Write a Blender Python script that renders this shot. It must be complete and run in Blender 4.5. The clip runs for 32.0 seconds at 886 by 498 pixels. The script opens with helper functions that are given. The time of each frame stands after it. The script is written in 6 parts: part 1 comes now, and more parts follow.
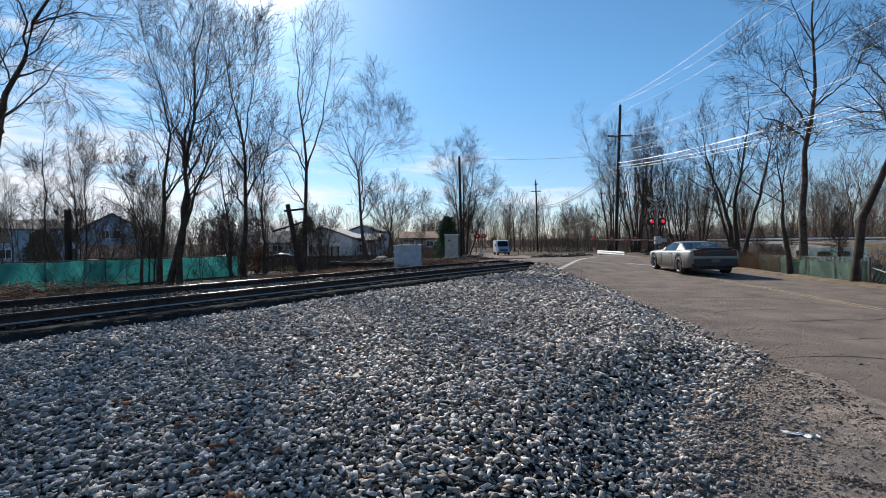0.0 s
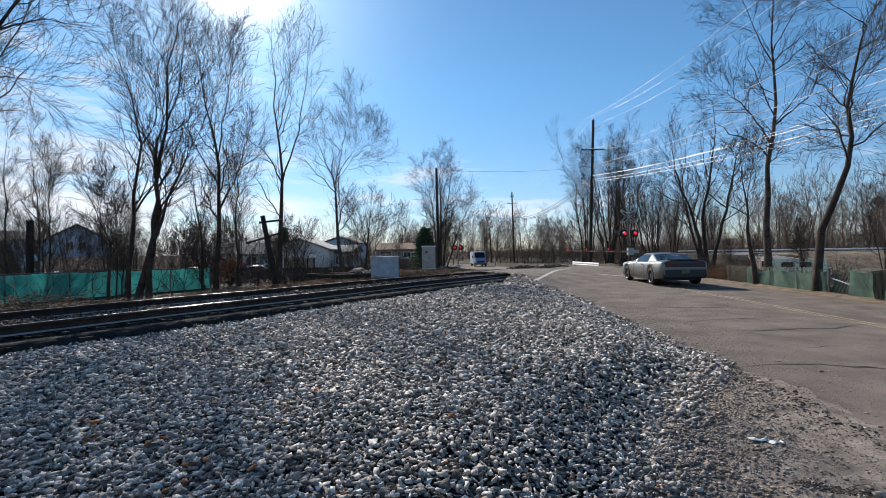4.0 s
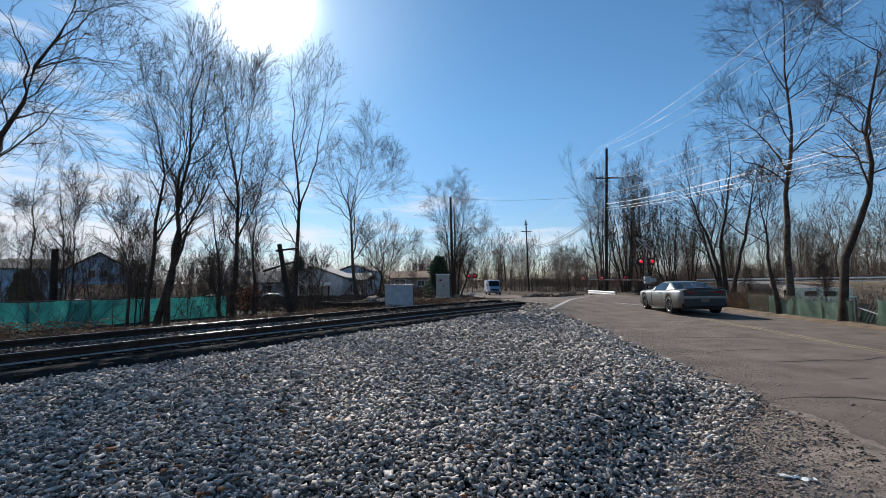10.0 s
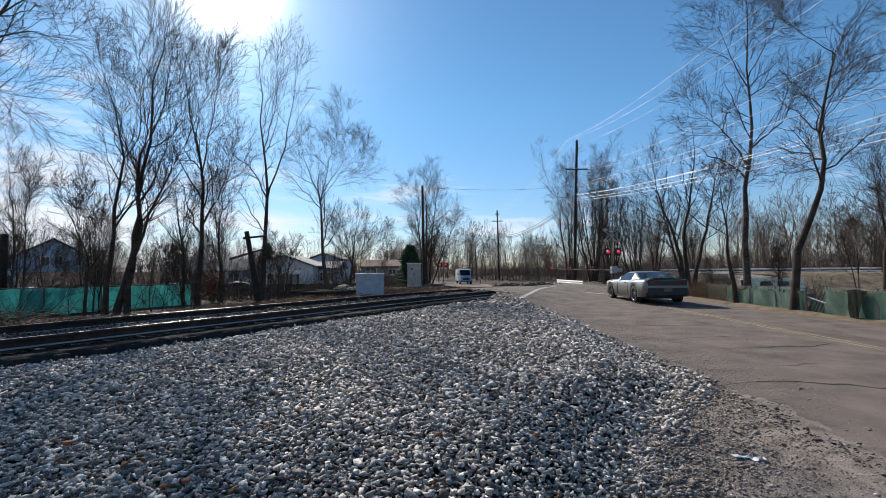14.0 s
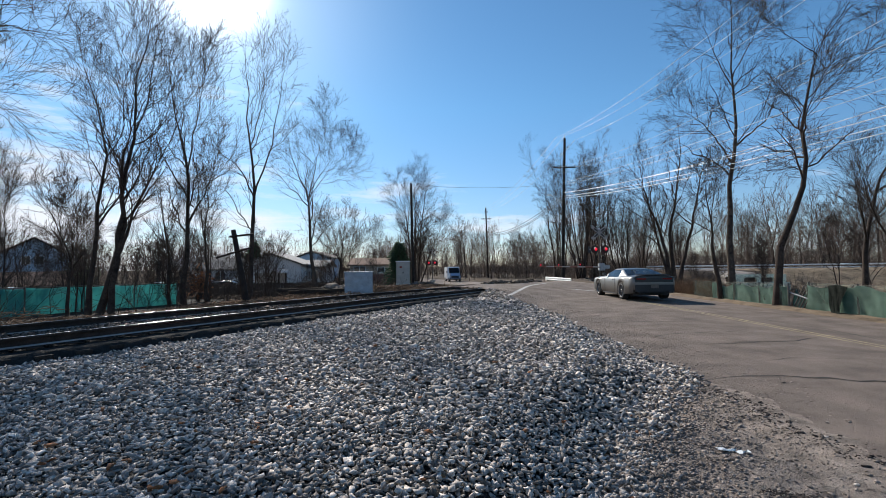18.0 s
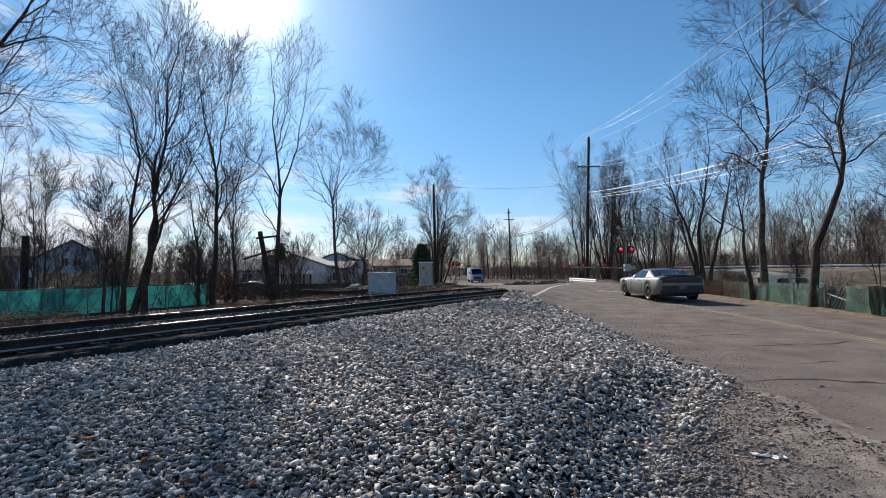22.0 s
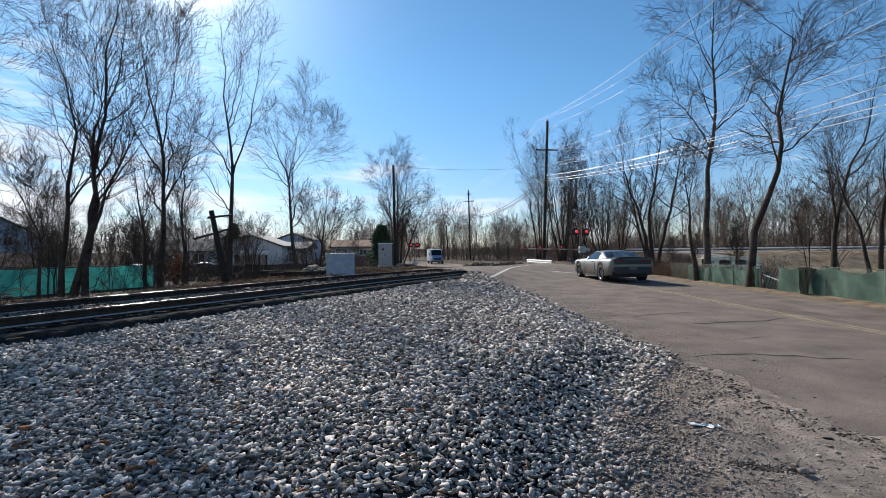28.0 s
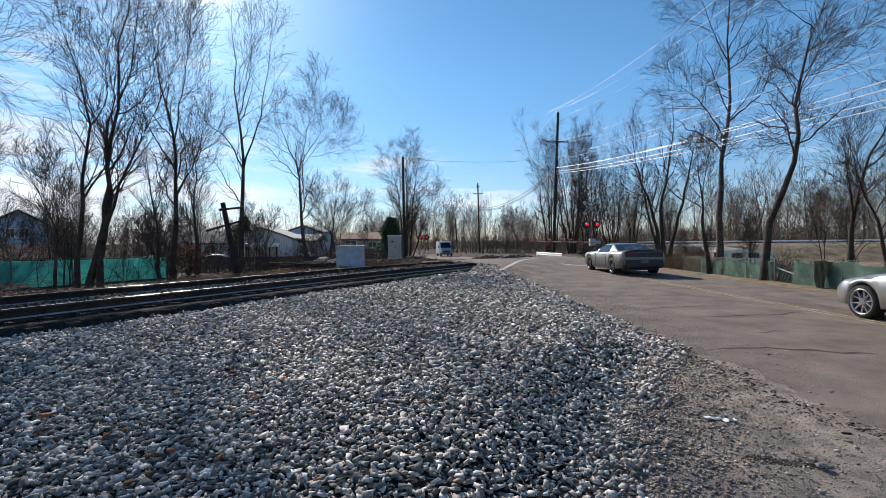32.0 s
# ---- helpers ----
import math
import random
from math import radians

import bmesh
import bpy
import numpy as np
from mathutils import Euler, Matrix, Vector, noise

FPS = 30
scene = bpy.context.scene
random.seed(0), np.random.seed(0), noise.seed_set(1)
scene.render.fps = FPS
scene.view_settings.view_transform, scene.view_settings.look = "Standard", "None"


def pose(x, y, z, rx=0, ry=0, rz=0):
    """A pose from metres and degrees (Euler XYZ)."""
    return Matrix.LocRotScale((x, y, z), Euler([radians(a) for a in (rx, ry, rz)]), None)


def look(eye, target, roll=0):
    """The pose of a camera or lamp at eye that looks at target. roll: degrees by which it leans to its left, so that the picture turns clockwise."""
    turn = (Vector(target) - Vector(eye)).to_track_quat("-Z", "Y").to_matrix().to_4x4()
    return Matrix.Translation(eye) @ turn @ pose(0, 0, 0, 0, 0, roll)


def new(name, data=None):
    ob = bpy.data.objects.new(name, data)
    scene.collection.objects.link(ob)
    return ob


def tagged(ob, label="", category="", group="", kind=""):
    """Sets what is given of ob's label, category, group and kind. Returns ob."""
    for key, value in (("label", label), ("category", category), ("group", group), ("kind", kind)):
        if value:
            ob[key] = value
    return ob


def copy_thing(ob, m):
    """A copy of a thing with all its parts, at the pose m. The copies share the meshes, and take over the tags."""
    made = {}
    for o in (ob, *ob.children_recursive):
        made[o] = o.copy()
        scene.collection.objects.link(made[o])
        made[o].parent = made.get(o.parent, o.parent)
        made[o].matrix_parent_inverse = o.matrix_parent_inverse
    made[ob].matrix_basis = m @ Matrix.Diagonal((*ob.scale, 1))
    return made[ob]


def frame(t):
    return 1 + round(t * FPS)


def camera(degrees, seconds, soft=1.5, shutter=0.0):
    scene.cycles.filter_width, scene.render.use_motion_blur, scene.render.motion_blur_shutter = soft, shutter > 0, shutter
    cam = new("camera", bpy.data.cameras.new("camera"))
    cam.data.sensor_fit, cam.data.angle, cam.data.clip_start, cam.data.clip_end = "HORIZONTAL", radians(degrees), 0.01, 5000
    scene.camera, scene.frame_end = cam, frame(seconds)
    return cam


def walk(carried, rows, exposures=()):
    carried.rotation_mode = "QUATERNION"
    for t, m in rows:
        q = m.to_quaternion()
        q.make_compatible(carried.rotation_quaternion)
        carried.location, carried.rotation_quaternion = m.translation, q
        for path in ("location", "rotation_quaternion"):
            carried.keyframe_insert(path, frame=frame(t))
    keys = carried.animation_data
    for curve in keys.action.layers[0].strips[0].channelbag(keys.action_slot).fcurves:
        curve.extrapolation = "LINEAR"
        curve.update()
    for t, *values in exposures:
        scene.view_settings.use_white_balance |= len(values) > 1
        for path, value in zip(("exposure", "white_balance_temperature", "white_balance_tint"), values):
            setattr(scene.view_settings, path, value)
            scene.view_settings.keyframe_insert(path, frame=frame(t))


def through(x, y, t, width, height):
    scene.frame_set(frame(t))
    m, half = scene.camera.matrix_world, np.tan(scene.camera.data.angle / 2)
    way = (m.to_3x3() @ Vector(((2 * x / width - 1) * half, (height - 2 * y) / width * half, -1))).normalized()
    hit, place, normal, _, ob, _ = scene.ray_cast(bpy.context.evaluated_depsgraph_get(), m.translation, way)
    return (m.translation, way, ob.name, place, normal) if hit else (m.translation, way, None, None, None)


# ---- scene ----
# One camera held by hand at the edge of the ballast, beside the road.
cam = camera(87, 32.0, 0.3)
PATH = [
    (0, pose(0.011, 0.054, 1.552, 88.94, 0.78, 7.00)),
    (0.5, pose(0.009, 0.054, 1.551, 88.92, 0.80, 6.67)),
    (1, pose(0.004, 0.047, 1.555, 88.85, 0.74, 6.40)),
    (1.5, pose(0.001, 0.050, 1.554, 88.81, 0.76, 6.36)),
    (2, pose(0.007, 0.038, 1.562, 88.72, 0.76, 6.15)),
    (2.5, pose(0.008, 0.035, 1.563, 89.23, 0.74, 5.51)),
    (3, pose(0.014, 0.030, 1.566, 89.63, 0.73, 5.19)),
    (3.5, pose(0.014, 0.020, 1.567, 89.86, 0.80, 4.66)),
    (5.5, pose(0.023, -0.012, 1.582, 92.42, 0.73, 3.76)),
    (6, pose(0.031, -0.021, 1.578, 93.13, 0.74, 4.45)),
    (6.5, pose(0.037, -0.003, 1.575, 93.64, 0.73, 5.30)),
    (7, pose(0.029, -0.003, 1.567, 93.91, 0.78, 6.62)),
    (7.5, pose(-0.008, 0.008, 1.562, 94.15, 0.76, 7.46)),
    (8, pose(-0.005, -0.004, 1.565, 94.37, 0.81, 8.33)),
    (8.5, pose(-0.012, 0.003, 1.565, 94.59, 0.79, 9.08)),
    (9, pose(-0.026, 0.002, 1.562, 94.79, 0.75, 8.87)),
    (9.5, pose(-0.013, -0.001, 1.563, 94.37, 0.76, 7.55)),
    (10, pose(-0.006, 0.002, 1.562, 93.78, 0.75, 5.91)),
    (10.5, pose(-0.003, 0.009, 1.564, 93.19, 0.76, 4.66)),
    (11, pose(-0.003, 0.008, 1.562, 92.72, 0.65, 3.94)),
    (11.5, pose(-0.001, 0.005, 1.562, 92.49, 0.61, 3.48)),
    (12, pose(0.000, 0.003, 1.561, 92.58, 0.58, 2.92)),
    (12.5, pose(-0.001, 0.002, 1.563, 92.41, 0.53, 2.53)),
    (13, pose(-0.003, 0.001, 1.563, 92.35, 0.50, 2.08)),
    (13.5, pose(-0.006, 0.005, 1.563, 92.40, 0.46, 2.18)),
    (14, pose(-0.002, -0.001, 1.565, 92.39, 0.48, 2.40)),
    (14.5, pose(-0.002, -0.001, 1.563, 91.85, 0.45, 2.06)),
    (15, pose(-0.004, 0.002, 1.561, 90.90, 0.45, 0.92)),
    (15.5, pose(0.003, 0.012, 1.558, 90.65, 0.47, 0.20)),
    (17.5, pose(-0.008, -0.002, 1.561, 91.86, 0.65, 0.95)),
    (18, pose(-0.006, -0.003, 1.564, 92.11, 0.74, 1.04)),
    (18.5, pose(-0.005, 0.000, 1.562, 92.25, 0.79, 1.14)),
    (19, pose(-0.003, 0.001, 1.561, 92.38, 0.79, 1.25)),
    (19.5, pose(-0.004, 0.003, 1.561, 92.49, 0.73, 1.37)),
    (20, pose(-0.000, -0.002, 1.562, 92.57, 0.73, 1.58)),
    (20.5, pose(-0.001, -0.002, 1.564, 92.49, 0.72, 2.12)),
    (21, pose(-0.003, 0.003, 1.556, 92.38, 0.77, 2.93)),
    (21.5, pose(-0.019, 0.005, 1.548, 92.31, 0.75, 3.44)),
    (22, pose(-0.017, 0.004, 1.548, 92.29, 0.81, 3.81)),
    (22.5, pose(-0.016, 0.001, 1.550, 92.26, 0.85, 3.94)),
    (23, pose(-0.019, 0.002, 1.550, 91.99, 0.82, 3.47)),
    (23.5, pose(-0.014, 0.003, 1.552, 91.33, 0.78, 2.49)),
    (24, pose(-0.009, 0.011, 1.554, 90.90, 0.78, 1.45)),
    (24.5, pose(-0.004, 0.011, 1.553, 90.71, 0.77, 0.67)),
    (25, pose(-0.002, 0.008, 1.554, 90.60, 0.74, 0.00)),
    (25.5, pose(-0.000, 0.007, 1.554, 90.57, 0.73, -0.36)),
    (27.5, pose(0.003, 0.006, 1.554, 90.04, 0.64, -1.25)),
    (28, pose(0.000, 0.000, 1.550, 89.92, 0.60, -1.11)),
    (28.5, pose(-0.008, 0.004, 1.544, 89.72, 0.58, -1.02)),
    (29, pose(-0.036, 0.018, 1.544, 89.22, 0.59, -1.24)),
    (29.5, pose(-0.045, 0.053, 1.544, 88.98, 0.61, -1.11)),
    (30, pose(-0.028, 0.069, 1.535, 88.88, 0.55, -1.10)),
    (30.5, pose(-0.009, 0.042, 1.532, 89.03, 0.57, -1.31)),
    (31, pose(-0.014, 0.003, 1.539, 89.28, 0.48, -1.14)),
    (31.5, pose(-0.016, 0.003, 1.539, 89.14, 0.48, -0.57)),
    (32, pose(-0.035, 0.016, 1.541, 89.02, 0.49, -0.01)),
]
EXPOSURES = [(t, e, 6350, 10) for t, e in ((0, 0.42), (3, 0.46), (6, 0.34), (10, 0.25), (12, 0.35), (15, 0.38), (20, 0.39), (24, 0.38), (28, 0.48), (32, 0.50))]
walk(cam, PATH, EXPOSURES)

# ---- light: low winter sun ahead and to the west, clear sky, thin cloud near the horizon ----
SUN_ELEVATION, SUN_AZIMUTH = radians(30.2), radians(-27.9)   # azimuth from +y towards +x
sun_way = Vector((math.sin(SUN_AZIMUTH) * math.cos(SUN_ELEVATION), math.cos(SUN_AZIMUTH) * math.cos(SUN_ELEVATION), math.sin(SUN_ELEVATION)))
sun = new("sun", bpy.data.lights.new("sun", "SUN"))
sun.data.energy, sun.data.angle, sun.data.color = 5.0, radians(0.53), (1.0, 0.92, 0.80)
sun.matrix_world = look(sun_way * 200, (0, 0, 0))

world = bpy.data.worlds.new("sky")
scene.world = world
world.use_nodes = True
wn, wl = world.node_tree.nodes, world.node_tree.links
wn.clear()
w_out, w_bg = wn.new("ShaderNodeOutputWorld"), wn.new("ShaderNodeBackground")
w_sky = wn.new("ShaderNodeTexSky")
w_sky.sky_type, w_sky.sun_disc = "NISHITA", False
w_sky.sun_elevation, w_sky.sun_rotation = SUN_ELEVATION, SUN_AZIMUTH
w_sky.air_density, w_sky.dust_density, w_sky.ozone_density, w_sky.altitude = 1.0, 0.15, 2.0, 50
# thin cloud: streaks stretched along the horizon, thicker low down
w_tc, w_map, w_noise = wn.new("ShaderNodeTexCoord"), wn.new("ShaderNodeMapping"), wn.new("ShaderNodeTexNoise")
w_map.inputs["Scale"].default_value = (2.2, 2.2, 13.0)
w_noise.inputs["Scale"].default_value, w_noise.inputs["Detail"].default_value = 2.0, 7.0
w_noise.inputs["Roughness"].default_value = 0.62
w_sep = wn.new("ShaderNodeSeparateXYZ")
w_low = wn.new("ShaderNodeMapRange")
w_low.inputs[1].default_value, w_low.inputs[2].default_value = 0.02, 0.42
w_low.inputs[3].default_value, w_low.inputs[4].default_value = 0.16, -0.16
w_side = wn.new("ShaderNodeMapRange")
w_side.inputs[1].default_value, w_side.inputs[2].default_value = -0.9, 0.0
w_side.inputs[3].default_value, w_side.inputs[4].default_value = 0.20, -0.10
w_add, w_add2, w_ramp = wn.new("ShaderNodeMath"), wn.new("ShaderNodeMath"), wn.new("ShaderNodeMapRange")
w_ramp.inputs[1].default_value, w_ramp.inputs[2].default_value = 0.55, 0.80
w_mix = wn.new("ShaderNodeMixRGB")
w_mix.inputs[2].default_value = (8.5, 8.8, 9.4, 1)
wl.new(w_tc.outputs["Generated"], w_map.inputs["Vector"])
wl.new(w_map.outputs[0], w_noise.inputs["Vector"])
wl.new(w_tc.outputs["Generated"], w_sep.inputs[0])
wl.new(w_sep.outputs["Z"], w_low.inputs[0])
wl.new(w_sep.outputs["X"], w_side.inputs[0])
wl.new(w_noise.outputs["Fac"], w_add.inputs[0])
wl.new(w_low.outputs[0], w_add.inputs[1])
wl.new(w_add.outputs[0], w_add2.inputs[0])
wl.new(w_side.outputs[0], w_add2.inputs[1])
wl.new(w_add2.outputs[0], w_ramp.inputs[0])
w_tone = wn.new("ShaderNodeMixRGB")
w_tone.blend_type, w_tone.inputs[0].default_value, w_tone.inputs[2].default_value = "MULTIPLY", 1.0, (0.72, 1.0, 1.15, 1)
w_up, w_air = wn.new("ShaderNodeMapRange"), wn.new("ShaderNodeMixRGB")
w_up.inputs[1].default_value, w_up.inputs[2].default_value = 0.0, 0.32
w_air.inputs[1].default_value, w_air.inputs[2].default_value = (0.66, 0.72, 0.90, 1), (0.65, 0.98, 1.13, 1)
wl.new(w_sep.outputs["Z"], w_up.inputs[0])
wl.new(w_up.outputs[0], w_air.inputs[0])
wl.new(w_air.outputs[0], w_tone.inputs[2])
wl.new(w_sky.outputs[0], w_tone.inputs[1])
wl.new(w_tone.outputs[0], w_mix.inputs[1])
wl.new(w_ramp.outputs[0], w_mix.inputs[0])
# the bright aureole of the low sun
w_dot, w_pow, w_glow, w_plus = wn.new("ShaderNodeVectorMath"), wn.new("ShaderNodeMath"), wn.new("ShaderNodeMixRGB"), wn.new("ShaderNodeMixRGB")
w_dot.operation, w_pow.operation = "DOT_PRODUCT", "POWER"
w_dot.inputs[1].default_value = sun_way
w_pow.inputs[1].default_value = 520.0
w_glow.blend_type, w_plus.blend_type = "MULTIPLY", "ADD"
w_glow.inputs[0].default_value = w_plus.inputs[0].default_value = 1.0
w_glow.inputs[2].default_value = (60, 59, 57, 1)
wl.new(w_tc.outputs["Generated"], w_dot.inputs[0])
wl.new(w_dot.outputs["Value"], w_pow.inputs[0])
w_wide, w_part, w_both = wn.new("ShaderNodeMath"), wn.new("ShaderNodeMath"), wn.new("ShaderNodeMath")
w_wide.operation, w_part.operation = "POWER", "MULTIPLY"
w_wide.inputs[1].default_value, w_part.inputs[1].default_value = 45.0, 0.05
wl.new(w_dot.outputs["Value"], w_wide.inputs[0])
wl.new(w_wide.outputs[0], w_part.inputs[0])
wl.new(w_pow.outputs[0], w_both.inputs[0])
wl.new(w_part.outputs[0], w_both.inputs[1])
wl.new(w_both.outputs[0], w_glow.inputs[1])
wl.new(w_mix.outputs[0], w_plus.inputs[1])
wl.new(w_glow.outputs[0], w_plus.inputs[2])
wl.new(w_plus.outputs[0], w_bg.inputs["Color"])
w_bg.inputs["Strength"].default_value = 0.085
wl.new(w_bg.outputs[0], w_out.inputs[0])


# ---- materials ----
def mat(name, color, rough=0.8, metal=0.0, scale=8.0, spread=0.25, fine=60.0, bump=0.2, tint=None, island=0.0, coat=0.0, each=0.0):
    """Base colour varied by a coarse and a fine noise, with the fine one as relief."""
    m = bpy.data.materials.new(name)
    m.use_nodes = True
    n, l = m.node_tree.nodes, m.node_tree.links
    b = n["Principled BSDF"]
    b.inputs["Roughness"].default_value, b.inputs["Metallic"].default_value = rough, metal
    b.inputs["Coat Weight"].default_value = coat
    if rough >= 0.85:
        b.inputs["Specular IOR Level"].default_value = 0.22
    tc = n.new("ShaderNodeTexCoord")
    big, small = n.new("ShaderNodeTexNoise"), n.new("ShaderNodeTexNoise")
    big.inputs["Scale"].default_value, big.inputs["Detail"].default_value = scale, 5
    small.inputs["Scale"].default_value, small.inputs["Detail"].default_value = fine, 4
    l.new(tc.outputs["Object"], big.inputs["Vector"])
    l.new(tc.outputs["Object"], small.inputs["Vector"])
    c = Vector(color[:3])
    dark, light = c * (1 - spread), c * (1 + spread)
    if tint:
        light = Vector(tint)
    mix = n.new("ShaderNodeMixRGB")
    mix.inputs[1].default_value, mix.inputs[2].default_value = (*dark, 1), (*light, 1)
    ramp = n.new("ShaderNodeMapRange")
    ramp.inputs[1].default_value, ramp.inputs[2].default_value = 0.3, 0.7
    l.new(big.outputs["Fac"], ramp.inputs[0])
    l.new(ramp.outputs[0], mix.inputs[0])
    var = n.new("ShaderNodeMapRange")
    var.inputs[1].default_value, var.inputs[2].default_value = 0.25, 0.75
    var.inputs[3].default_value, var.inputs[4].default_value = 1 - spread, 1 + spread
    l.new(small.outputs["Fac"], var.inputs[0])
    vary = n.new("ShaderNodeVectorMath")
    vary.operation = "SCALE"
    l.new(mix.outputs[0], vary.inputs[0])
    l.new(var.outputs[0], vary.inputs["Scale"])
    last = vary
    if island or each:
        src = n.new("ShaderNodeNewGeometry") if island else n.new("ShaderNodeObjectInfo")
        amount = island or each
        r = n.new("ShaderNodeMapRange")
        r.inputs[3].default_value, r.inputs[4].default_value = 1 - amount, 1 + amount
        l.new(src.outputs["Random Per Island"] if island else src.outputs["Random"], r.inputs[0])
        s = n.new("ShaderNodeVectorMath")
        s.operation = "SCALE"
        l.new(vary.outputs[0], s.inputs[0])
        l.new(r.outputs[0], s.inputs["Scale"])
        last = s
    l.new(last.outputs[0], b.inputs["Base Color"])
    if bump:
        bp = n.new("ShaderNodeBump")
        bp.inputs["Strength"].default_value, bp.inputs["Distance"].default_value = bump, 0.02
        l.new(small.outputs["Fac"], bp.inputs["Height"])
        l.new(bp.outputs[0], b.inputs["Normal"])
    return m


def lamp_mat(name, color, strength):
    m = bpy.data.materials.new(name)
    m.use_nodes = True
    b = m.node_tree.nodes["Principled BSDF"]
    b.inputs["Base Color"].default_value = (*color, 1)
    b.inputs["Emission Color"].default_value = (*color, 1)
    b.inputs["Emission Strength"].default_value = strength
    b.inputs["Roughness"].default_value = 0.25
    return m


def glass_mat(name, color, rough=0.05):
    m = bpy.data.materials.new(name)
    m.use_nodes = True
    b = m.node_tree.nodes["Principled BSDF"]
    b.inputs["Base Color"].default_value = (*color, 1)
    b.inputs["Roughness"].default_value = rough
    b.inputs["IOR"].default_value = 1.5
    b.inputs["Coat Weight"].default_value = 0.5
    return m


M_ASPHALT = mat("asphalt", (0.180, 0.144, 0.121), 0.92, 0, 1.3, 0.30, 110, 1.0)
M_APRON = mat("gritty_apron", (0.26, 0.213, 0.178), 0.95, 0, 5.0, 0.4, 130, 1.0)
M_GRIT = mat("loose_grit", (0.255, 0.210, 0.178), 0.9, 0, 9, 0.25, 90, 0.4, island=0.5)
M_STONE = mat("ballast_stone", (0.372, 0.333, 0.30), 0.9, 0, 14, 0.3, 60, 0.3, island=0.72)
M_RUSTSTONE = mat("rust_stained_ballast", (0.145, 0.112, 0.09), 0.95, 0, 14, 0.3, 60, 0.3, island=0.7)
# near-black base colour puts the shade of the gaps between stones into the bed
M_BED_SHADE = mat("shaded_ballast_bed", (0.022, 0.021, 0.020), 0.95, 0, 9, 0.4, 45, 1.0)
M_RAIL = mat("rusty_rail_steel", (0.046, 0.031, 0.025), 0.92, 0.0, 6, 0.3, 50, 0.3)
M_RAILTOP = mat("polished_rail_head", (0.45, 0.44, 0.43), 0.28, 1.0, 3, 0.15, 30, 0.05)
M_TIE = mat("creosoted_tie_timber", (0.035, 0.028, 0.024), 0.97, 0, 5, 0.35, 40, 0.6, each=0.3)
M_SOIL = mat("leaf_litter_soil", (0.075, 0.052, 0.037), 0.97, 0, 0.5, 0.35, 14, 1.0, tint=(0.125, 0.088, 0.056))
M_GRASS = mat("dry_winter_grass", (0.30, 0.235, 0.13), 0.9, 0, 3, 0.3, 40, 0.3, island=0.35)
M_LITTER = mat("dead_leaves_and_twigs", (0.20, 0.12, 0.07), 0.9, 0, 3, 0.3, 40, 0.3, island=0.5)
M_BARK = mat("grey_brown_bark", (0.056, 0.040, 0.031), 0.95, 0, 3, 0.45, 20, 1.0)
M_TWIG = mat("twig_bark", (0.062, 0.045, 0.036), 0.9, 0, 2, 0.25, 30, 0.2, island=0.3)
M_PALEBARK = mat("pale_mottled_bark", (0.085, 0.063, 0.048), 0.92, 0, 2.5, 0.55, 12, 1.0)
M_WOODS = mat("far_woods_bark", (0.135, 0.098, 0.077), 0.92, 0, 0.6, 0.25, 6, 0.2, island=0.45)
M_EVERGREEN = mat("evergreen_needles", (0.05, 0.085, 0.042), 0.85, 0, 4, 0.4, 30, 0.4, island=0.4)
M_POLE = mat("creosoted_pole_timber", (0.036, 0.028, 0.024), 0.9, 0, 3, 0.3, 30, 0.5)
M_GREYPOLE = mat("grey_pole_timber", (0.13, 0.115, 0.10), 0.9, 0, 3, 0.3, 30, 0.5)
M_WIRE = mat("bright_aluminium_wire", (0.62, 0.60, 0.57), 0.45, 0.7, 3, 0.1, 30, 0.0)
M_DARKWIRE = mat("dark_cable", (0.10, 0.10, 0.11), 0.6, 0.2, 3, 0.1, 30, 0.0)
def cloth_mat(name, color, through, scale=2.0, spread=0.25):
    """Thin cloth: part of the light passes it."""
    m = mat(name, color, 0.9, 0, scale, spread, 160, 0.25)
    n, l = m.node_tree.nodes, m.node_tree.links
    b, out = n["Principled BSDF"], n["Material Output"]
    tr, mix = n.new("ShaderNodeBsdfTranslucent"), n.new("ShaderNodeMixShader")
    tr.inputs["Color"].default_value, mix.inputs[0].default_value = (*through, 1), 0.68
    l.new(b.outputs[0], mix.inputs[1])
    l.new(tr.outputs[0], mix.inputs[2])
    l.new(mix.outputs[0], out.inputs["Surface"])
    return m


M_SCREEN = cloth_mat("green_privacy_screen", (0.095, 0.26, 0.25), (0.16, 0.42, 0.42))
M_SCREEN2 = cloth_mat("faded_green_screen", (0.19, 0.29, 0.235), (0.19, 0.32, 0.245), 6.0, 0.5)
M_MESHWIRE = mat("dull_mesh_wire", (0.22, 0.31, 0.25), 0.7, 0.0, 4, 0.15, 40, 0.0)
M_STRAW = mat("straw_and_leaf_litter", (0.17, 0.125, 0.085), 0.95, 0, 3.0, 0.45, 40, 1.0)
M_MATTED = mat("matted_tan_grass", (0.185, 0.138, 0.09), 0.95, 0, 1.2, 0.45, 9, 1.0)
M_GALV = mat("galvanised_steel", (0.42, 0.43, 0.44), 0.5, 0.7, 6, 0.15, 60, 0.05)
M_SILVERBOX = mat("aluminium_cabinet_sheet", (0.36, 0.385, 0.425), 0.55, 0.2, 3, 0.2, 30, 0.05)
M_BEIGEBOX = mat("beige_painted_steel", (0.46, 0.42, 0.37), 0.6, 0.0, 2, 0.12, 30, 0.05)
M_WHITE = mat("white_road_paint", (0.42, 0.40, 0.38), 0.8, 0, 4, 0.2, 60, 0.2)
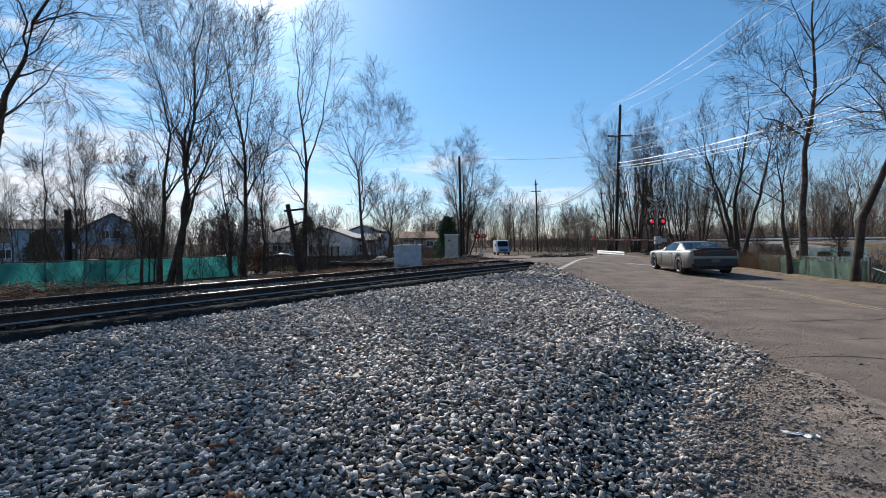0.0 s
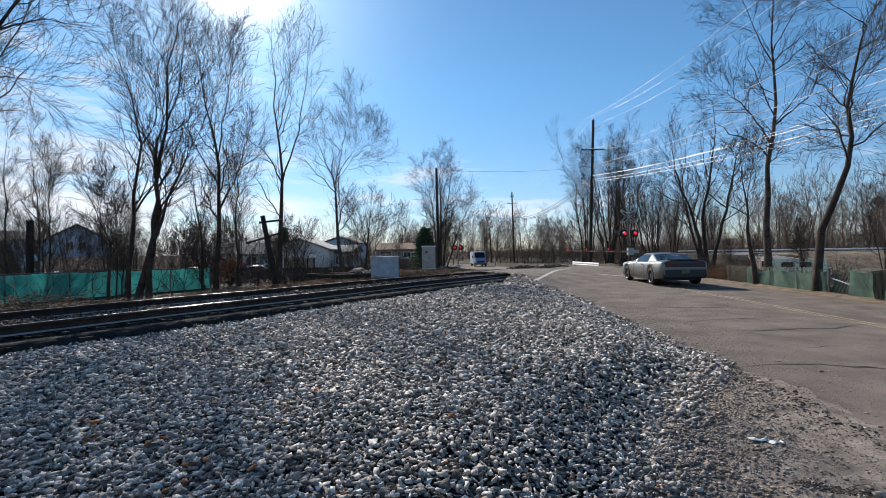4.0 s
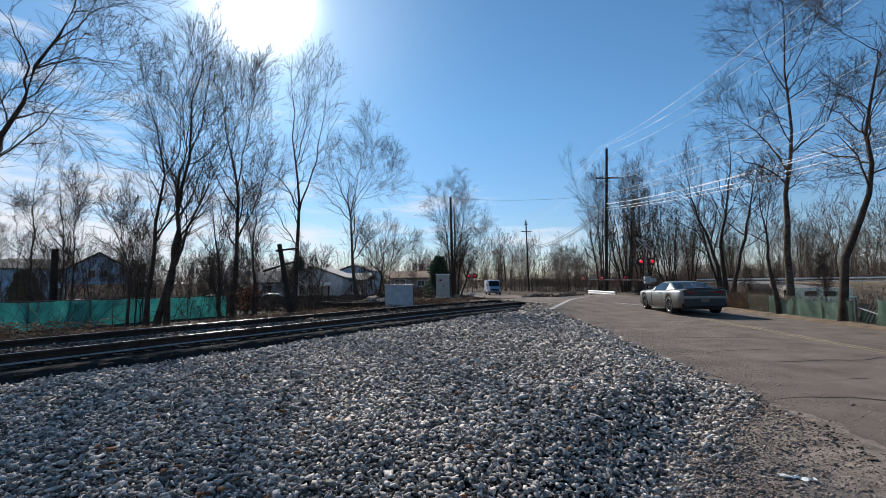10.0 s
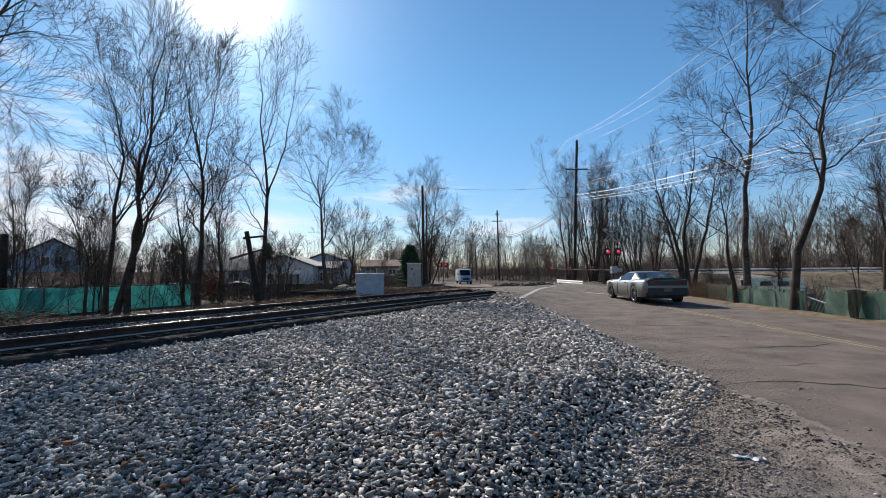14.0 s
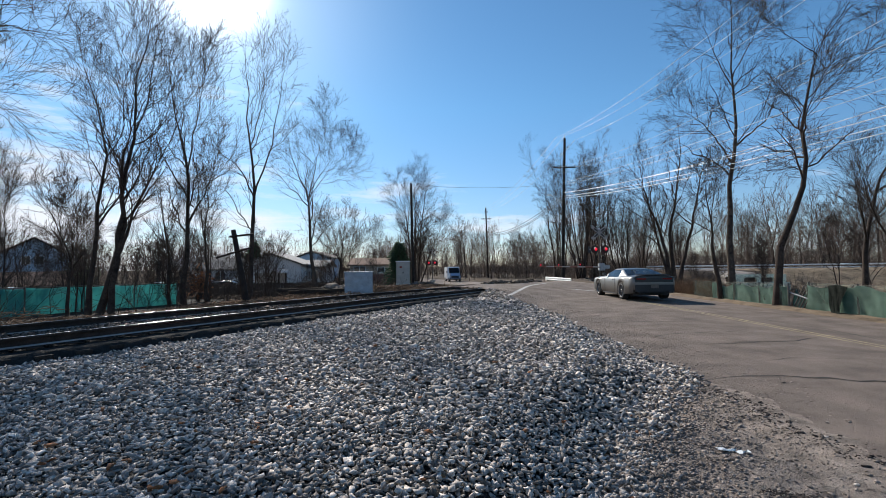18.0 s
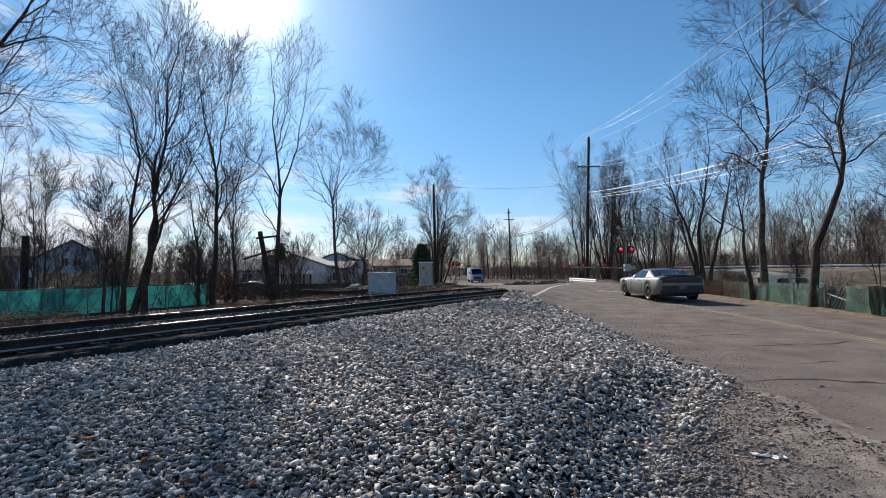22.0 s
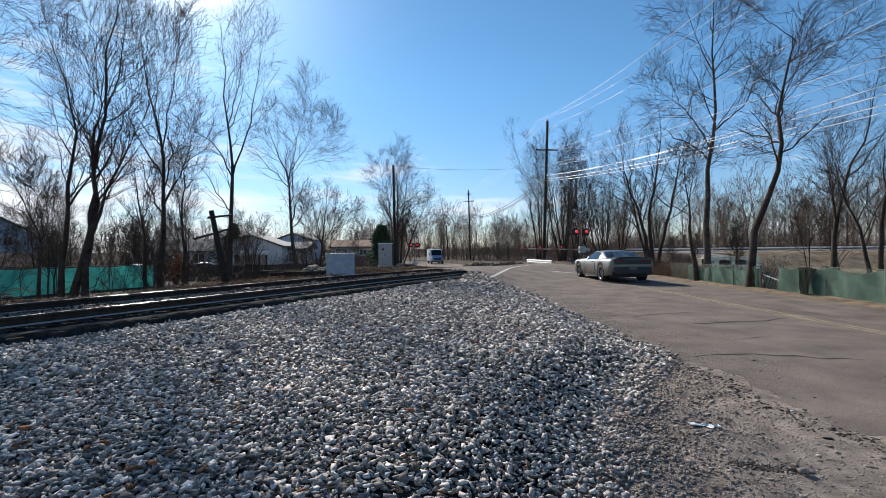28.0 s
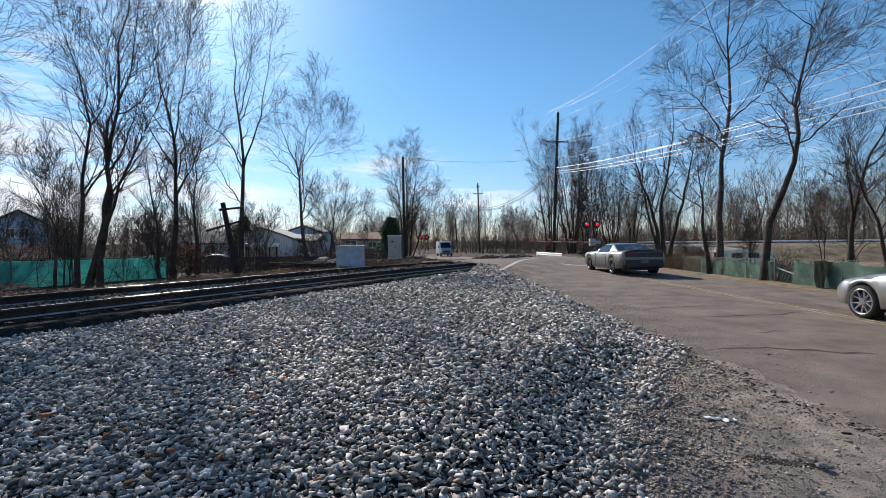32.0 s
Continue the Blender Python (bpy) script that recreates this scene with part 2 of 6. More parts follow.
M_YELLOW = mat("worn_yellow_road_paint", (0.36, 0.295, 0.175), 0.85, 0, 6, 0.4, 60, 0.2)
M_ARMPAINT = mat("dirty_white_paint", (0.34, 0.32, 0.30), 0.7, 0, 4, 0.2, 40, 0.05)
M_WHITEPAINT = mat("white_paint", (0.78, 0.78, 0.76), 0.6, 0, 4, 0.08, 40, 0.05)
M_BLACK = mat("black_paint", (0.015, 0.015, 0.016), 0.6, 0, 4, 0.2, 40, 0.05)
M_CONCRETE = mat("weathered_concrete", (0.62, 0.585, 0.52), 0.85, 0, 1.5, 0.25, 20, 0.6)
M_STONEFACE = mat("pale_stone_facing", (0.33, 0.285, 0.24), 0.9, 0, 1.5, 0.3, 14, 0.8)
M_CREAM = mat("cream_concrete", (0.80, 0.74, 0.55), 0.8, 0, 1.5, 0.14, 20, 0.2)
M_RUBBLE = mat("rubble_and_soil", (0.15, 0.125, 0.105), 0.95, 0, 2, 0.4, 14, 0.9, island=0.4)
M_PAINT = mat("grey_metallic_car_paint", (0.165, 0.164, 0.158), 0.42, 0.5, 2, 0.04, 300, 0.0, coat=0.4)
M_SILVERPAINT = mat("silver_metallic_car_paint", (0.33, 0.333, 0.33), 0.3, 0.6, 2, 0.04, 300, 0.0, coat=0.7)
M_TRIM = mat("black_plastic_trim", (0.018, 0.018, 0.02), 0.55, 0, 4, 0.2, 60, 0.05)
M_GLASS = glass_mat("tinted_car_glass", (0.010, 0.011, 0.013))
M_GLASS.node_tree.nodes["Principled BSDF"].inputs["Coat Weight"].default_value = 0.0
M_GLASS.node_tree.nodes["Principled BSDF"].inputs["Specular IOR Level"].default_value = 0.3
# lighter than the rail: the sky's bright line on the foot, put into colour
M_FOOT_GLINT = mat("rail_foot_glint", (0.36, 0.32, 0.29), 0.5, 0.6, 3, 0.2, 40, 0.1)
M_DARKCHIP = mat("dark_asphalt_crumb", (0.065, 0.052, 0.045), 0.95, 0, 9, 0.3, 90, 0.4, island=0.5)
M_DRYLEAF = mat("withered_orange_leaf", (0.26, 0.105, 0.045), 0.85, 0, 9, 0.3, 60, 0.2, island=0.5)
M_TYRE = mat("tyre_rubber", (0.02, 0.02, 0.02), 0.85, 0, 6, 0.2, 60, 0.2)
M_RIM = mat("alloy_wheel", (0.42, 0.41, 0.42), 0.3, 0.9, 4, 0.1, 60, 0.0)
M_DARKRIM = mat("dark_alloy_wheel", (0.12, 0.12, 0.125), 0.35, 0.8, 4, 0.1, 60, 0.0)
M_TAIL = glass_mat("tail_lamp_lens", (0.22, 0.01, 0.012), 0.15)
M_HEAD = glass_mat("headlamp_lens", (0.55, 0.57, 0.6), 0.08)
M_REDLAMP = lamp_mat("lit_red_lamp", (0.9, 0.025, 0.05), 0.6)
M_DULLRED = glass_mat("unlit_red_lens", (0.16, 0.006, 0.008), 0.2)
M_WATER = glass_mat("still_water", (0.02, 0.025, 0.03), 0.06)
M_VANBLUE = mat("blue_van_paint", (0.24, 0.33, 0.46), 0.4, 0, 2, 0.05, 60, 0.0, coat=0.4)
M_VANWHITE = mat("white_van_paint", (0.72, 0.73, 0.75), 0.4, 0, 2, 0.05, 60, 0.0, coat=0.4)
M_WINDOW = glass_mat("house_window_glass", (0.03, 0.035, 0.04), 0.08)
M_ROOF = mat("asphalt_shingle_roof", (0.22, 0.20, 0.185), 0.9, 0, 2, 0.2, 18, 0.5)
M_ROOFPALE = mat("pale_shingle_roof", (0.30, 0.29, 0.285), 0.85, 0, 2, 0.15, 18, 0.4)
M_ROOFBROWN = mat("brown_shingle_roof", (0.23, 0.14, 0.10), 0.9, 0, 2, 0.2, 18, 0.5)
M_BLUESIDING = mat("blue_siding", (0.33, 0.45, 0.57), 0.7, 0, 1, 0.08, 12, 0.2)
M_WHITESIDING = mat("white_siding", (0.52, 0.52, 0.52), 0.7, 0, 1, 0.08, 12, 0.2)
M_TANSIDING = mat("tan_siding", (0.44, 0.36, 0.28), 0.7, 0, 1, 0.1, 12, 0.2)
M_BRICK = mat("red_brown_brickwork", (0.25, 0.12, 0.09), 0.9, 0, 3, 0.2, 18, 0.4)
M_DARKFENCE = mat("dark_board_fence", (0.07, 0.055, 0.045), 0.9, 0, 3, 0.3, 20, 0.4)


# ---- mesh helpers ----
def mesh_np(name, verts, faces, material=None, smooth=False):
    """A mesh from arrays; faces is one array or a list of arrays, each with one number of corners."""
    me = bpy.data.meshes.new(name)
    faces = faces if isinstance(faces, list) else [faces]
    faces = [np.asarray(q, np.int32) for q in faces if len(q)]
    verts = np.asarray(verts, np.float32)
    me.vertices.add(len(verts))
    me.vertices.foreach_set("co", verts.ravel())
    counts = np.concatenate([np.full(len(q), q.shape[1], np.int32) for q in faces])
    loops = np.concatenate([q.ravel() for q in faces])
    me.loops.add(len(loops))
    me.loops.foreach_set("vertex_index", loops)
    me.polygons.add(len(counts))
    me.polygons.foreach_set("loop_start", np.concatenate([[0], np.cumsum(counts)[:-1]]).astype(np.int32))
    if smooth:
        me.polygons.foreach_set("use_smooth", np.ones(len(counts), bool))
    me.update(calc_edges=True)
    if material:
        me.materials.append(material)
    return me


def thing(name, place, label, category, group="", kind="", rz=0.0):
    """An empty that carries the parts of one thing."""
    ob = new(name)
    ob.empty_display_size = 0.2
    ob.matrix_world = pose(*place, 0, 0, rz)
    return tagged(ob, label, category, group, kind)


def part(name, bm, material, parent, label="", smooth=False, m=None):
    """Links a bmesh or a mesh as one object under a thing or a part."""
    if isinstance(bm, bmesh.types.BMesh):
        me = bpy.data.meshes.new(name)
        bmesh.ops.recalc_face_normals(bm, faces=bm.faces)
        bm.to_mesh(me)
        bm.free()
        me.materials.append(material)
        if smooth:
            for p in me.polygons:
                p.use_smooth = True
    else:
        me = bm
    ob = new(name, me)
    ob.parent = parent
    if m is not None:
        ob.matrix_local = m
    return tagged(ob, label)


def box(w, d, h, x=0, y=0, z=0, bevel=0.0, bm=None, turn=None):
    """A box centred on x, y that stands on z."""
    own = bm is None
    bm = bmesh.new() if own else bm
    r = bmesh.ops.create_cube(bm, size=1, matrix=Matrix.Diagonal((w, d, h, 1)))
    vs = r["verts"]
    if bevel:
        es = list({e for v in vs for e in v.link_edges})
        vs = list({v for f in bmesh.ops.bevel(bm, geom=es, offset=bevel, segments=2, affect="EDGES")["faces"] for v in f.verts} | {v for v in vs if v.is_valid})
    if turn is not None:
        bmesh.ops.transform(bm, matrix=turn, verts=vs)
    bmesh.ops.translate(bm, vec=(x, y, z + h / 2), verts=vs)
    return bm


def rod(a, b, r, r2=None, sides=8, bm=None):
    """A tapered rod from a to b."""
    bm = bmesh.new() if bm is None else bm
    a, b = Vector(a), Vector(b)
    m = Matrix.Translation((a + b) / 2) @ (b - a).to_track_quat("Z", "Y").to_matrix().to_4x4()
    bmesh.ops.create_cone(bm, cap_ends=True, segments=sides, radius1=r, radius2=r if r2 is None else r2, depth=(b - a).length, matrix=m)
    return bm


def tubes(paths, radii, sides):
    """Tubes along many polylines at once: paths (n, k, 3), radii (n, k)."""
    paths, radii = np.asarray(paths, float), np.asarray(radii, float)
    n, k, _ = paths.shape
    tan = np.gradient(paths, axis=1)
    tan /= np.linalg.norm(tan, axis=2, keepdims=True) + 1e-9
    side = np.cross(tan, np.where(np.abs(tan[..., 2:3]) > 0.9, [1.0, 0, 0], [0, 0, 1.0]))
    side /= np.linalg.norm(side, axis=2, keepdims=True) + 1e-9
    other = np.cross(tan, side)
    a = np.arange(sides) * 2 * np.pi / sides
    ring = side[:, :, None] * np.cos(a)[:, None] + other[:, :, None] * np.sin(a)[:, None]
    verts = (paths[:, :, None] + ring * radii[:, :, None, None]).reshape(-1, 3)
    base = (np.arange(n)[:, None, None] * k + np.arange(k - 1)[None, :, None]) * sides
    i, j = np.arange(sides), (np.arange(sides) + 1) % sides
    faces = np.stack([base + i, base + j, base + j + sides, base + i + sides], -1).reshape(-1, 4)
    return verts, faces


def joined(pieces):
    """One pair of arrays from many pairs of vertices and equal-sided faces."""
    vs, fs, at = [], [], 0
    for v, f in pieces:
        vs.append(v)
        fs.append(f + at)
        at += len(v)
    return np.concatenate(vs), np.concatenate(fs)


# ---- lie of the land ----
TRACK_AT, TRACK_WAY = np.array([-6.56, 7.17]), np.array([0.468, 0.884])
TRACK_SIDE = np.array([0.884, -0.468])          # towards the road
GAUGE, NEAR_TOP, FAR_TOP = 1.505, 0.57, 0.63   # the rails fall a little towards the crossing


def ss(a, b, x):
    t = np.clip((np.asarray(x, float) - a) / (b - a), 0, 1)
    return t * t * (3 - 2 * t)


def off_track(x, y):
    return (x - TRACK_AT[0]) * TRACK_SIDE[0] + (y - TRACK_AT[1]) * TRACK_SIDE[1]


def along_track(x, y):
    return (x - TRACK_AT[0]) * TRACK_WAY[0] + (y - TRACK_AT[1]) * TRACK_WAY[1]


def road_mid(y):
    y = np.asarray(y, float)
    return 7.0 - 0.0033 * np.clip(y - 30, 0, 66) ** 2 - 0.436 * np.clip(y - 96, 0, None)


def rail_fall(u):
    return -0.19 * ss(6, 32, u) - 0.34 * ss(17, 21.5, u)


def road_z(x, y):
    s = off_track(x, y)
    high = np.interp(along_track(x, y), [14, 20, 25, 31, 40], [0.49, 0.47, 0.33, 0.17, 0.10])
    hump = high * (0.8 * ss(4.5, 0.4, s) + 0.2 * ss(7.5, 1.2, s)) * np.where(s > -1, 1, ss(-6.5, -1.8, s))
    fall = -1.05 * ss(34, 70, y)
    return hump + fall * ss(-1, -5, s)


def apron_left(y):
    """How far the paving at the crossing spreads beyond the road's own edge."""
    return np.interp(y, [16, 18.5, 20, 22.5, 23.6, 27, 36, 46], [0, 1.2, 1.3, 1.8, 2.8, 3.3, 1.6, 0])


def stone_edge(y):
    """How far the ballast reaches towards the road."""
    return np.interp(y, [-6, 0, 3.0, 4.2, 5.0, 6.3, 8.5, 10.5, 13, 15.5, 18.5, 20, 22.5, 23.6, 27], [-2.0, -0.3, 1.1, 1.73, 2.2, 3.08, 3.27, 3.27, 3.2, 2.95, 2.25, 2.0, 1.4, 0.4, -0.7])


def ballast_z(x, y):
    s = off_track(x, y)
    top = 0.29 - 0.08 * ss(1.8, 0.75, s) + 0.21 * ss(-0.12, -0.35, s) + 0.04 * ss(-0.3, -1.4, s) - 0.22 * ss(-1.55, -1.9, s) + rail_fall(along_track(x, y))
    foot = road_z(x, y)
    k = ss(0.0, 1.4, stone_edge(y) - x) * ss(-3.9, -2.6, s)
    return foot * ss(-1.5, 0.2, x - stone_edge(y)) * (1 - k) + np.maximum(top, 0.05) * k


def land_z(x, y):
    s = off_track(x, y)
    west = np.interp(s, [-60, -30, -17, -10, -6, -3.5], [-1.2, -0.9, -0.45, -0.12, 0.14, 0.28]) - 0.65 * ss(-7, -15, x) * ss(-6, -14, s)
    west = west - 0.85 * ss(36, 70, y) * ss(-30, -5, x)
    east = np.interp(x, [10.9, 12.0, 13.5, 16.5, 22, 27], [0.0, -0.15, -0.75, -1.25, -1.0, -0.85]) + 0.28 * ss(32, 37, y) * ss(16, 12, x)
    east = np.where(x > 22, east + 1.6 * ss(42.5, 49, y + 0.12 * (x - 30)) * ss(21, 25, x), east)
    z = np.where(s < -2.5, west, np.where(x < stone_edge(y), ballast_z(x, y) - 0.06, road_z(x, y)))
    far_right = ss(10.85, 11.3, x - (road_mid(y) - 7.0) * 0)
    z = z * (1 - far_right * ss(-2, 2, s)) + east * far_right * ss(-2, 2, s)
    behind = ss(-4, -9, s) * ss(3, 9, x - road_mid(y))
    z = z * (1 - behind) + (-0.45 - 0.5 * ss(50, 80, y)) * behind
    return z


# ---- ground, road, track ----
def grid_sheet(name, xs, ys, height, material, drop=0.0):
    gx, gy = np.meshgrid(xs, ys)
    gz = height(gx, gy) - drop
    v = np.stack([gx, gy, gz], -1).reshape(-1, 3)
    nx, ny = len(xs), len(ys)
    i = (np.arange(ny - 1)[:, None] * nx + np.arange(nx - 1)[None]).ravel()
    f = np.stack([i, i + 1, i + nx + 1, i + nx], -1)
    return new(name, mesh_np(name, v, f, material, True))


def rough_land(x, y):
    z = land_z(x, y)
    n = np.sin(x * 1.7 + y * 0.6) * np.sin(y * 1.3 - x * 0.4) * 0.05 + np.sin(x * 4.1 + 1) * np.sin(y * 3.7) * 0.025
    calm = np.where((x > -3.0) & (x < 11.6) & (off_track(x, y) > -3), 0, 1)
    on_road = ss(5.5, 4.2, np.abs(x - road_mid(y) + apron_left(y) / 2) - apron_left(y) / 2)
    under_ballast = ss(-4.2, -3.4, off_track(x, y)) * ss(0.6, -0.3, x - stone_edge(y))
    return z + n * calm * (1 - on_road) - 0.06 * on_road - 0.05 * under_ballast + (road_z(x, y) - z) * on_road * np.where(x < stone_edge(y), 0, 1) - 0.14 * ss(8.0, 7.0, y) * ss(4.6, 4.0, x) * ss(-5, -3, x)


xs = np.unique(np.concatenate([np.linspace(-1800, -130, 9), np.linspace(-120, -30, 40), np.linspace(-30, 30, 170), np.linspace(31, 120, 40), np.linspace(130, 1800, 9)]))
ys = np.unique(np.concatenate([np.linspace(-1500, -30, 8), np.linspace(-20, 60, 200), np.linspace(61, 160, 50), np.linspace(180, 2400, 10)]))
ground = tagged(grid_sheet("ground", xs, ys, rough_land, M_SOIL), "brown winter soil with leaf litter", "ground", kind="structure")


def road_sheet():
    ys = np.concatenate([np.linspace(-160, 8, 100), np.linspace(8.5, 60, 110), np.linspace(61, 130, 60)])
    us = np.linspace(-1, 1, 25)
    gy, gu = np.meshgrid(ys, us, indexing="ij")
    wob = 0.10 * np.sin(gy * 1.9) + 0.07 * np.sin(gy * 4.3 + 1)
    gx = road_mid(gy) - 0.07 + gu * 3.74 + wob * (gu < -0.95) + 0.06 * np.sin(gy * 2.7) * (gu > 0.95) - apron_left(gy) * np.clip(-gu, 0, 1) ** 2
    gz = road_z(gx, gy) + 0.012 + 0.03 * (1 - np.minimum(((gx - road_mid(gy) + 0.07) / 3.74) ** 2, 1))
    v = np.stack([gx, gy, gz], -1).reshape(-1, 3)
    nu = len(us)
    i = (np.arange(len(ys) - 1)[:, None] * nu + np.arange(nu - 1)[None]).ravel()
    return v, np.stack([i, i + 1, i + nu + 1, i + nu], -1)


road = tagged(new("road", mesh_np("road", *road_sheet(), M_ASPHALT, True)), "worn grey-brown asphalt road with cracks", "road", kind="structure")


def road_top(x, y):
    u = (x - road_mid(y) + 0.07) / 3.74
    return road_z(x, y) + 0.012 + 0.03 * (1 - np.minimum(u**2, 1))


def stripe(name, line, width, material, parent, label, lift=0.006, steps=60):
    """A painted or cracked strip along a line on the road."""
    line = np.array(line, float)
    t = np.concatenate([[0], np.cumsum(np.linalg.norm(np.diff(line, axis=0), axis=1))])
    q = np.linspace(0, t[-1], steps)
    px, py = np.interp(q, t, line[:, 0]), np.interp(q, t, line[:, 1])
    d = np.stack([np.gradient(px), np.gradient(py)], -1)
    d /= np.linalg.norm(d, axis=1, keepdims=True)
    w = width / 2 if np.isscalar(width) else np.interp(q / t[-1], np.linspace(0, 1, len(width)), width) / 2
    left = np.stack([px - d[:, 1] * w, py + d[:, 0] * w], -1)
    right = np.stack([px + d[:, 1] * w, py - d[:, 0] * w], -1)
    xy = np.concatenate([left, right])
    v = np.c_[xy, road_top(xy[:, 0], xy[:, 1]) + lift]
    i = np.arange(steps - 1)
    ob = new(name, mesh_np(name, v, np.stack([i, i + steps, i + steps + 1, i + 1], -1), material))
    ob.parent = parent
    return tagged(ob, label)


for off in (-0.09, 0.09):
    stripe("yellow_line", [(7.58 + off, y) for y in np.linspace(-30, 24, 20)], 0.055, M_YELLOW, road, "worn yellow centre line", steps=120)
stripe("stop_bar", [(6.55, 25.9), (10.3, 25.4)], 0.35, M_WHITE, road, "faded white stop bar")
stripe("edge_line", [(2.25, 18.9), (4.4, 26.0), (6.83, 33.9)], 0.16, M_WHITE, road, "white line along the crossing")
M_CRACK = mat("dark_crack_filler", (0.03, 0.028, 0.026), 0.9, 0, 4, 0.2, 60, 0.3)


def crack(points, width):
    """A jagged dark crack."""
    rng = np.random.default_rng(int(points[0][0] * 100 + points[0][1] * 10))
    p = np.array(points, float)
    t = np.linspace(0, 1, 40)
    base = np.stack([np.interp(t, np.linspace(0, 1, len(p)), p[:, k]) for k in (0, 1)], -1)
    base += np.cumsum(rng.normal(0, 0.026, base.shape), 0) * np.sin(np.pi * t)[:, None]
    widths = width * rng.uniform(0.25, 1.3, 20) * np.sin(np.linspace(0.15, np.pi - 0.15, 20))
    stripe("crack", base, widths, M_CRACK, road, "", 0.004, 80)


crack([(3.22, 6.26), (3.8, 6.42), (4.35, 6.46), (4.69, 6.27), (4.97, 5.94), (5.4, 5.93), (5.9, 5.8), (7.2, 5.6)], 0.055)
crack([(4.7, 8.9), (5.6, 9.2), (6.6, 9.3), (7.4, 9.6)], 0.05)
crack([(4.9, 5.1), (5.3, 5.3), (5.5, 5.0), (6.2, 4.9)], 0.02)
crack([(4.0, 9.9), (5.2, 10.4), (6.5, 10.5)], 0.05)
crack([(4.5, 7.3), (5.3, 7.5), (6.3, 7.4)], 0.022)
crack([(5.35, 5.25), (5.6, 5.6), (5.9, 5.8)], 0.018)
crack([(3.8, 12.2), (5.0, 12.6), (6.8, 12.4)], 0.04)
crack([(8.2, 8.0), (8.3, 11.0), (8.2, 15.0)], 0.03)

# the gritty apron between the ballast and the asphalt
apron_x, apron_y = np.linspace(-1.2, 3.9, 90), np.linspace(-6, 7.2, 130)


def apron_z(x, y):
    n = 0.012 * np.sin(x * 7 + y * 3) * np.sin(y * 5 - x * 2) + 0.008 * np.sin(x * 17) * np.sin(y * 15)
    edge = np.interp(y, [-6, 2.6, 3.4, 3.85, 4.5, 5.5, 6.3, 7.2], [3.7, 3.6, 3.4, 3.2, 3.08, 3.2, 3.02, 2.6])
    patch = 0.010 * np.sin(x * 5 + y * 4.1) * np.sin(y * 6.3 - x * 2) + 0.006 * np.sin(x * 23 + y * 5) * np.sin(y * 19 - x * 7)
    return -0.006 + n * ss(0.0, 0.4, edge - x) + patch * ss(-0.7, -0.2, edge - x) * ss(0.5, 0.0, edge - x) - 0.045 * ss(-0.15, -0.9, edge - x)


apron = tagged(grid_sheet("verge", apron_x, apron_y, lambda x, y: apron_z(x, y) + 0.028, M_APRON), "gritty grey-brown verge of crushed asphalt", "verge", kind="structure")

# ballast: a bed coloured near-black as the gaps' shade, and loose stones on it
bx, by = np.linspace(-26, 3.4, 150), np.linspace(-12, 30, 170)


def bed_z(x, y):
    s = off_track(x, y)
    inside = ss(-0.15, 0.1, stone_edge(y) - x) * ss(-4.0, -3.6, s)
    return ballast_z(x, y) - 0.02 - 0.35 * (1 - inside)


bed = tagged(grid_sheet("shaded_ballast_bed", bx, by, bed_z, M_BED_SHADE), "ballast bed coloured near-black as the shade between stones", "ballast", kind="structure")


def stone_kinds(count, seed):
    """Angular convex stones about 1 across."""
    rng = np.random.default_rng(seed)
    kinds = []
    for _ in range(count):
        p = (np.indices((2, 2, 2)).reshape(3, 8).T - 0.5) * np.array([1.0, rng.uniform(0.62, 0.98), rng.uniform(0.22, 0.40)])
        p[p[:, 0] > 0] *= np.array([1, rng.uniform(0.55, 1), rng.uniform(0.6, 1)])
        p += rng.normal(0, 1, (8, 3)) * np.array([0.15, 0.14, 0.07])
        bm = bmesh.new()
        for q in p:
            bm.verts.new(q)
        r = bmesh.ops.convex_hull(bm, input=bm.verts)
        bmesh.ops.delete(bm, geom=[g for g in r["geom_interior"] if isinstance(g, bmesh.types.BMVert)], context="VERTS")
        bmesh.ops.triangulate(bm, faces=bm.faces)
        bm.verts.index_update()
        kinds.append((np.array([v.co for v in bm.verts]), np.array([[v.index for v in f.verts] for f in bm.faces])))
        bm.free()
    return kinds


KINDS = stone_kinds(20, 3)


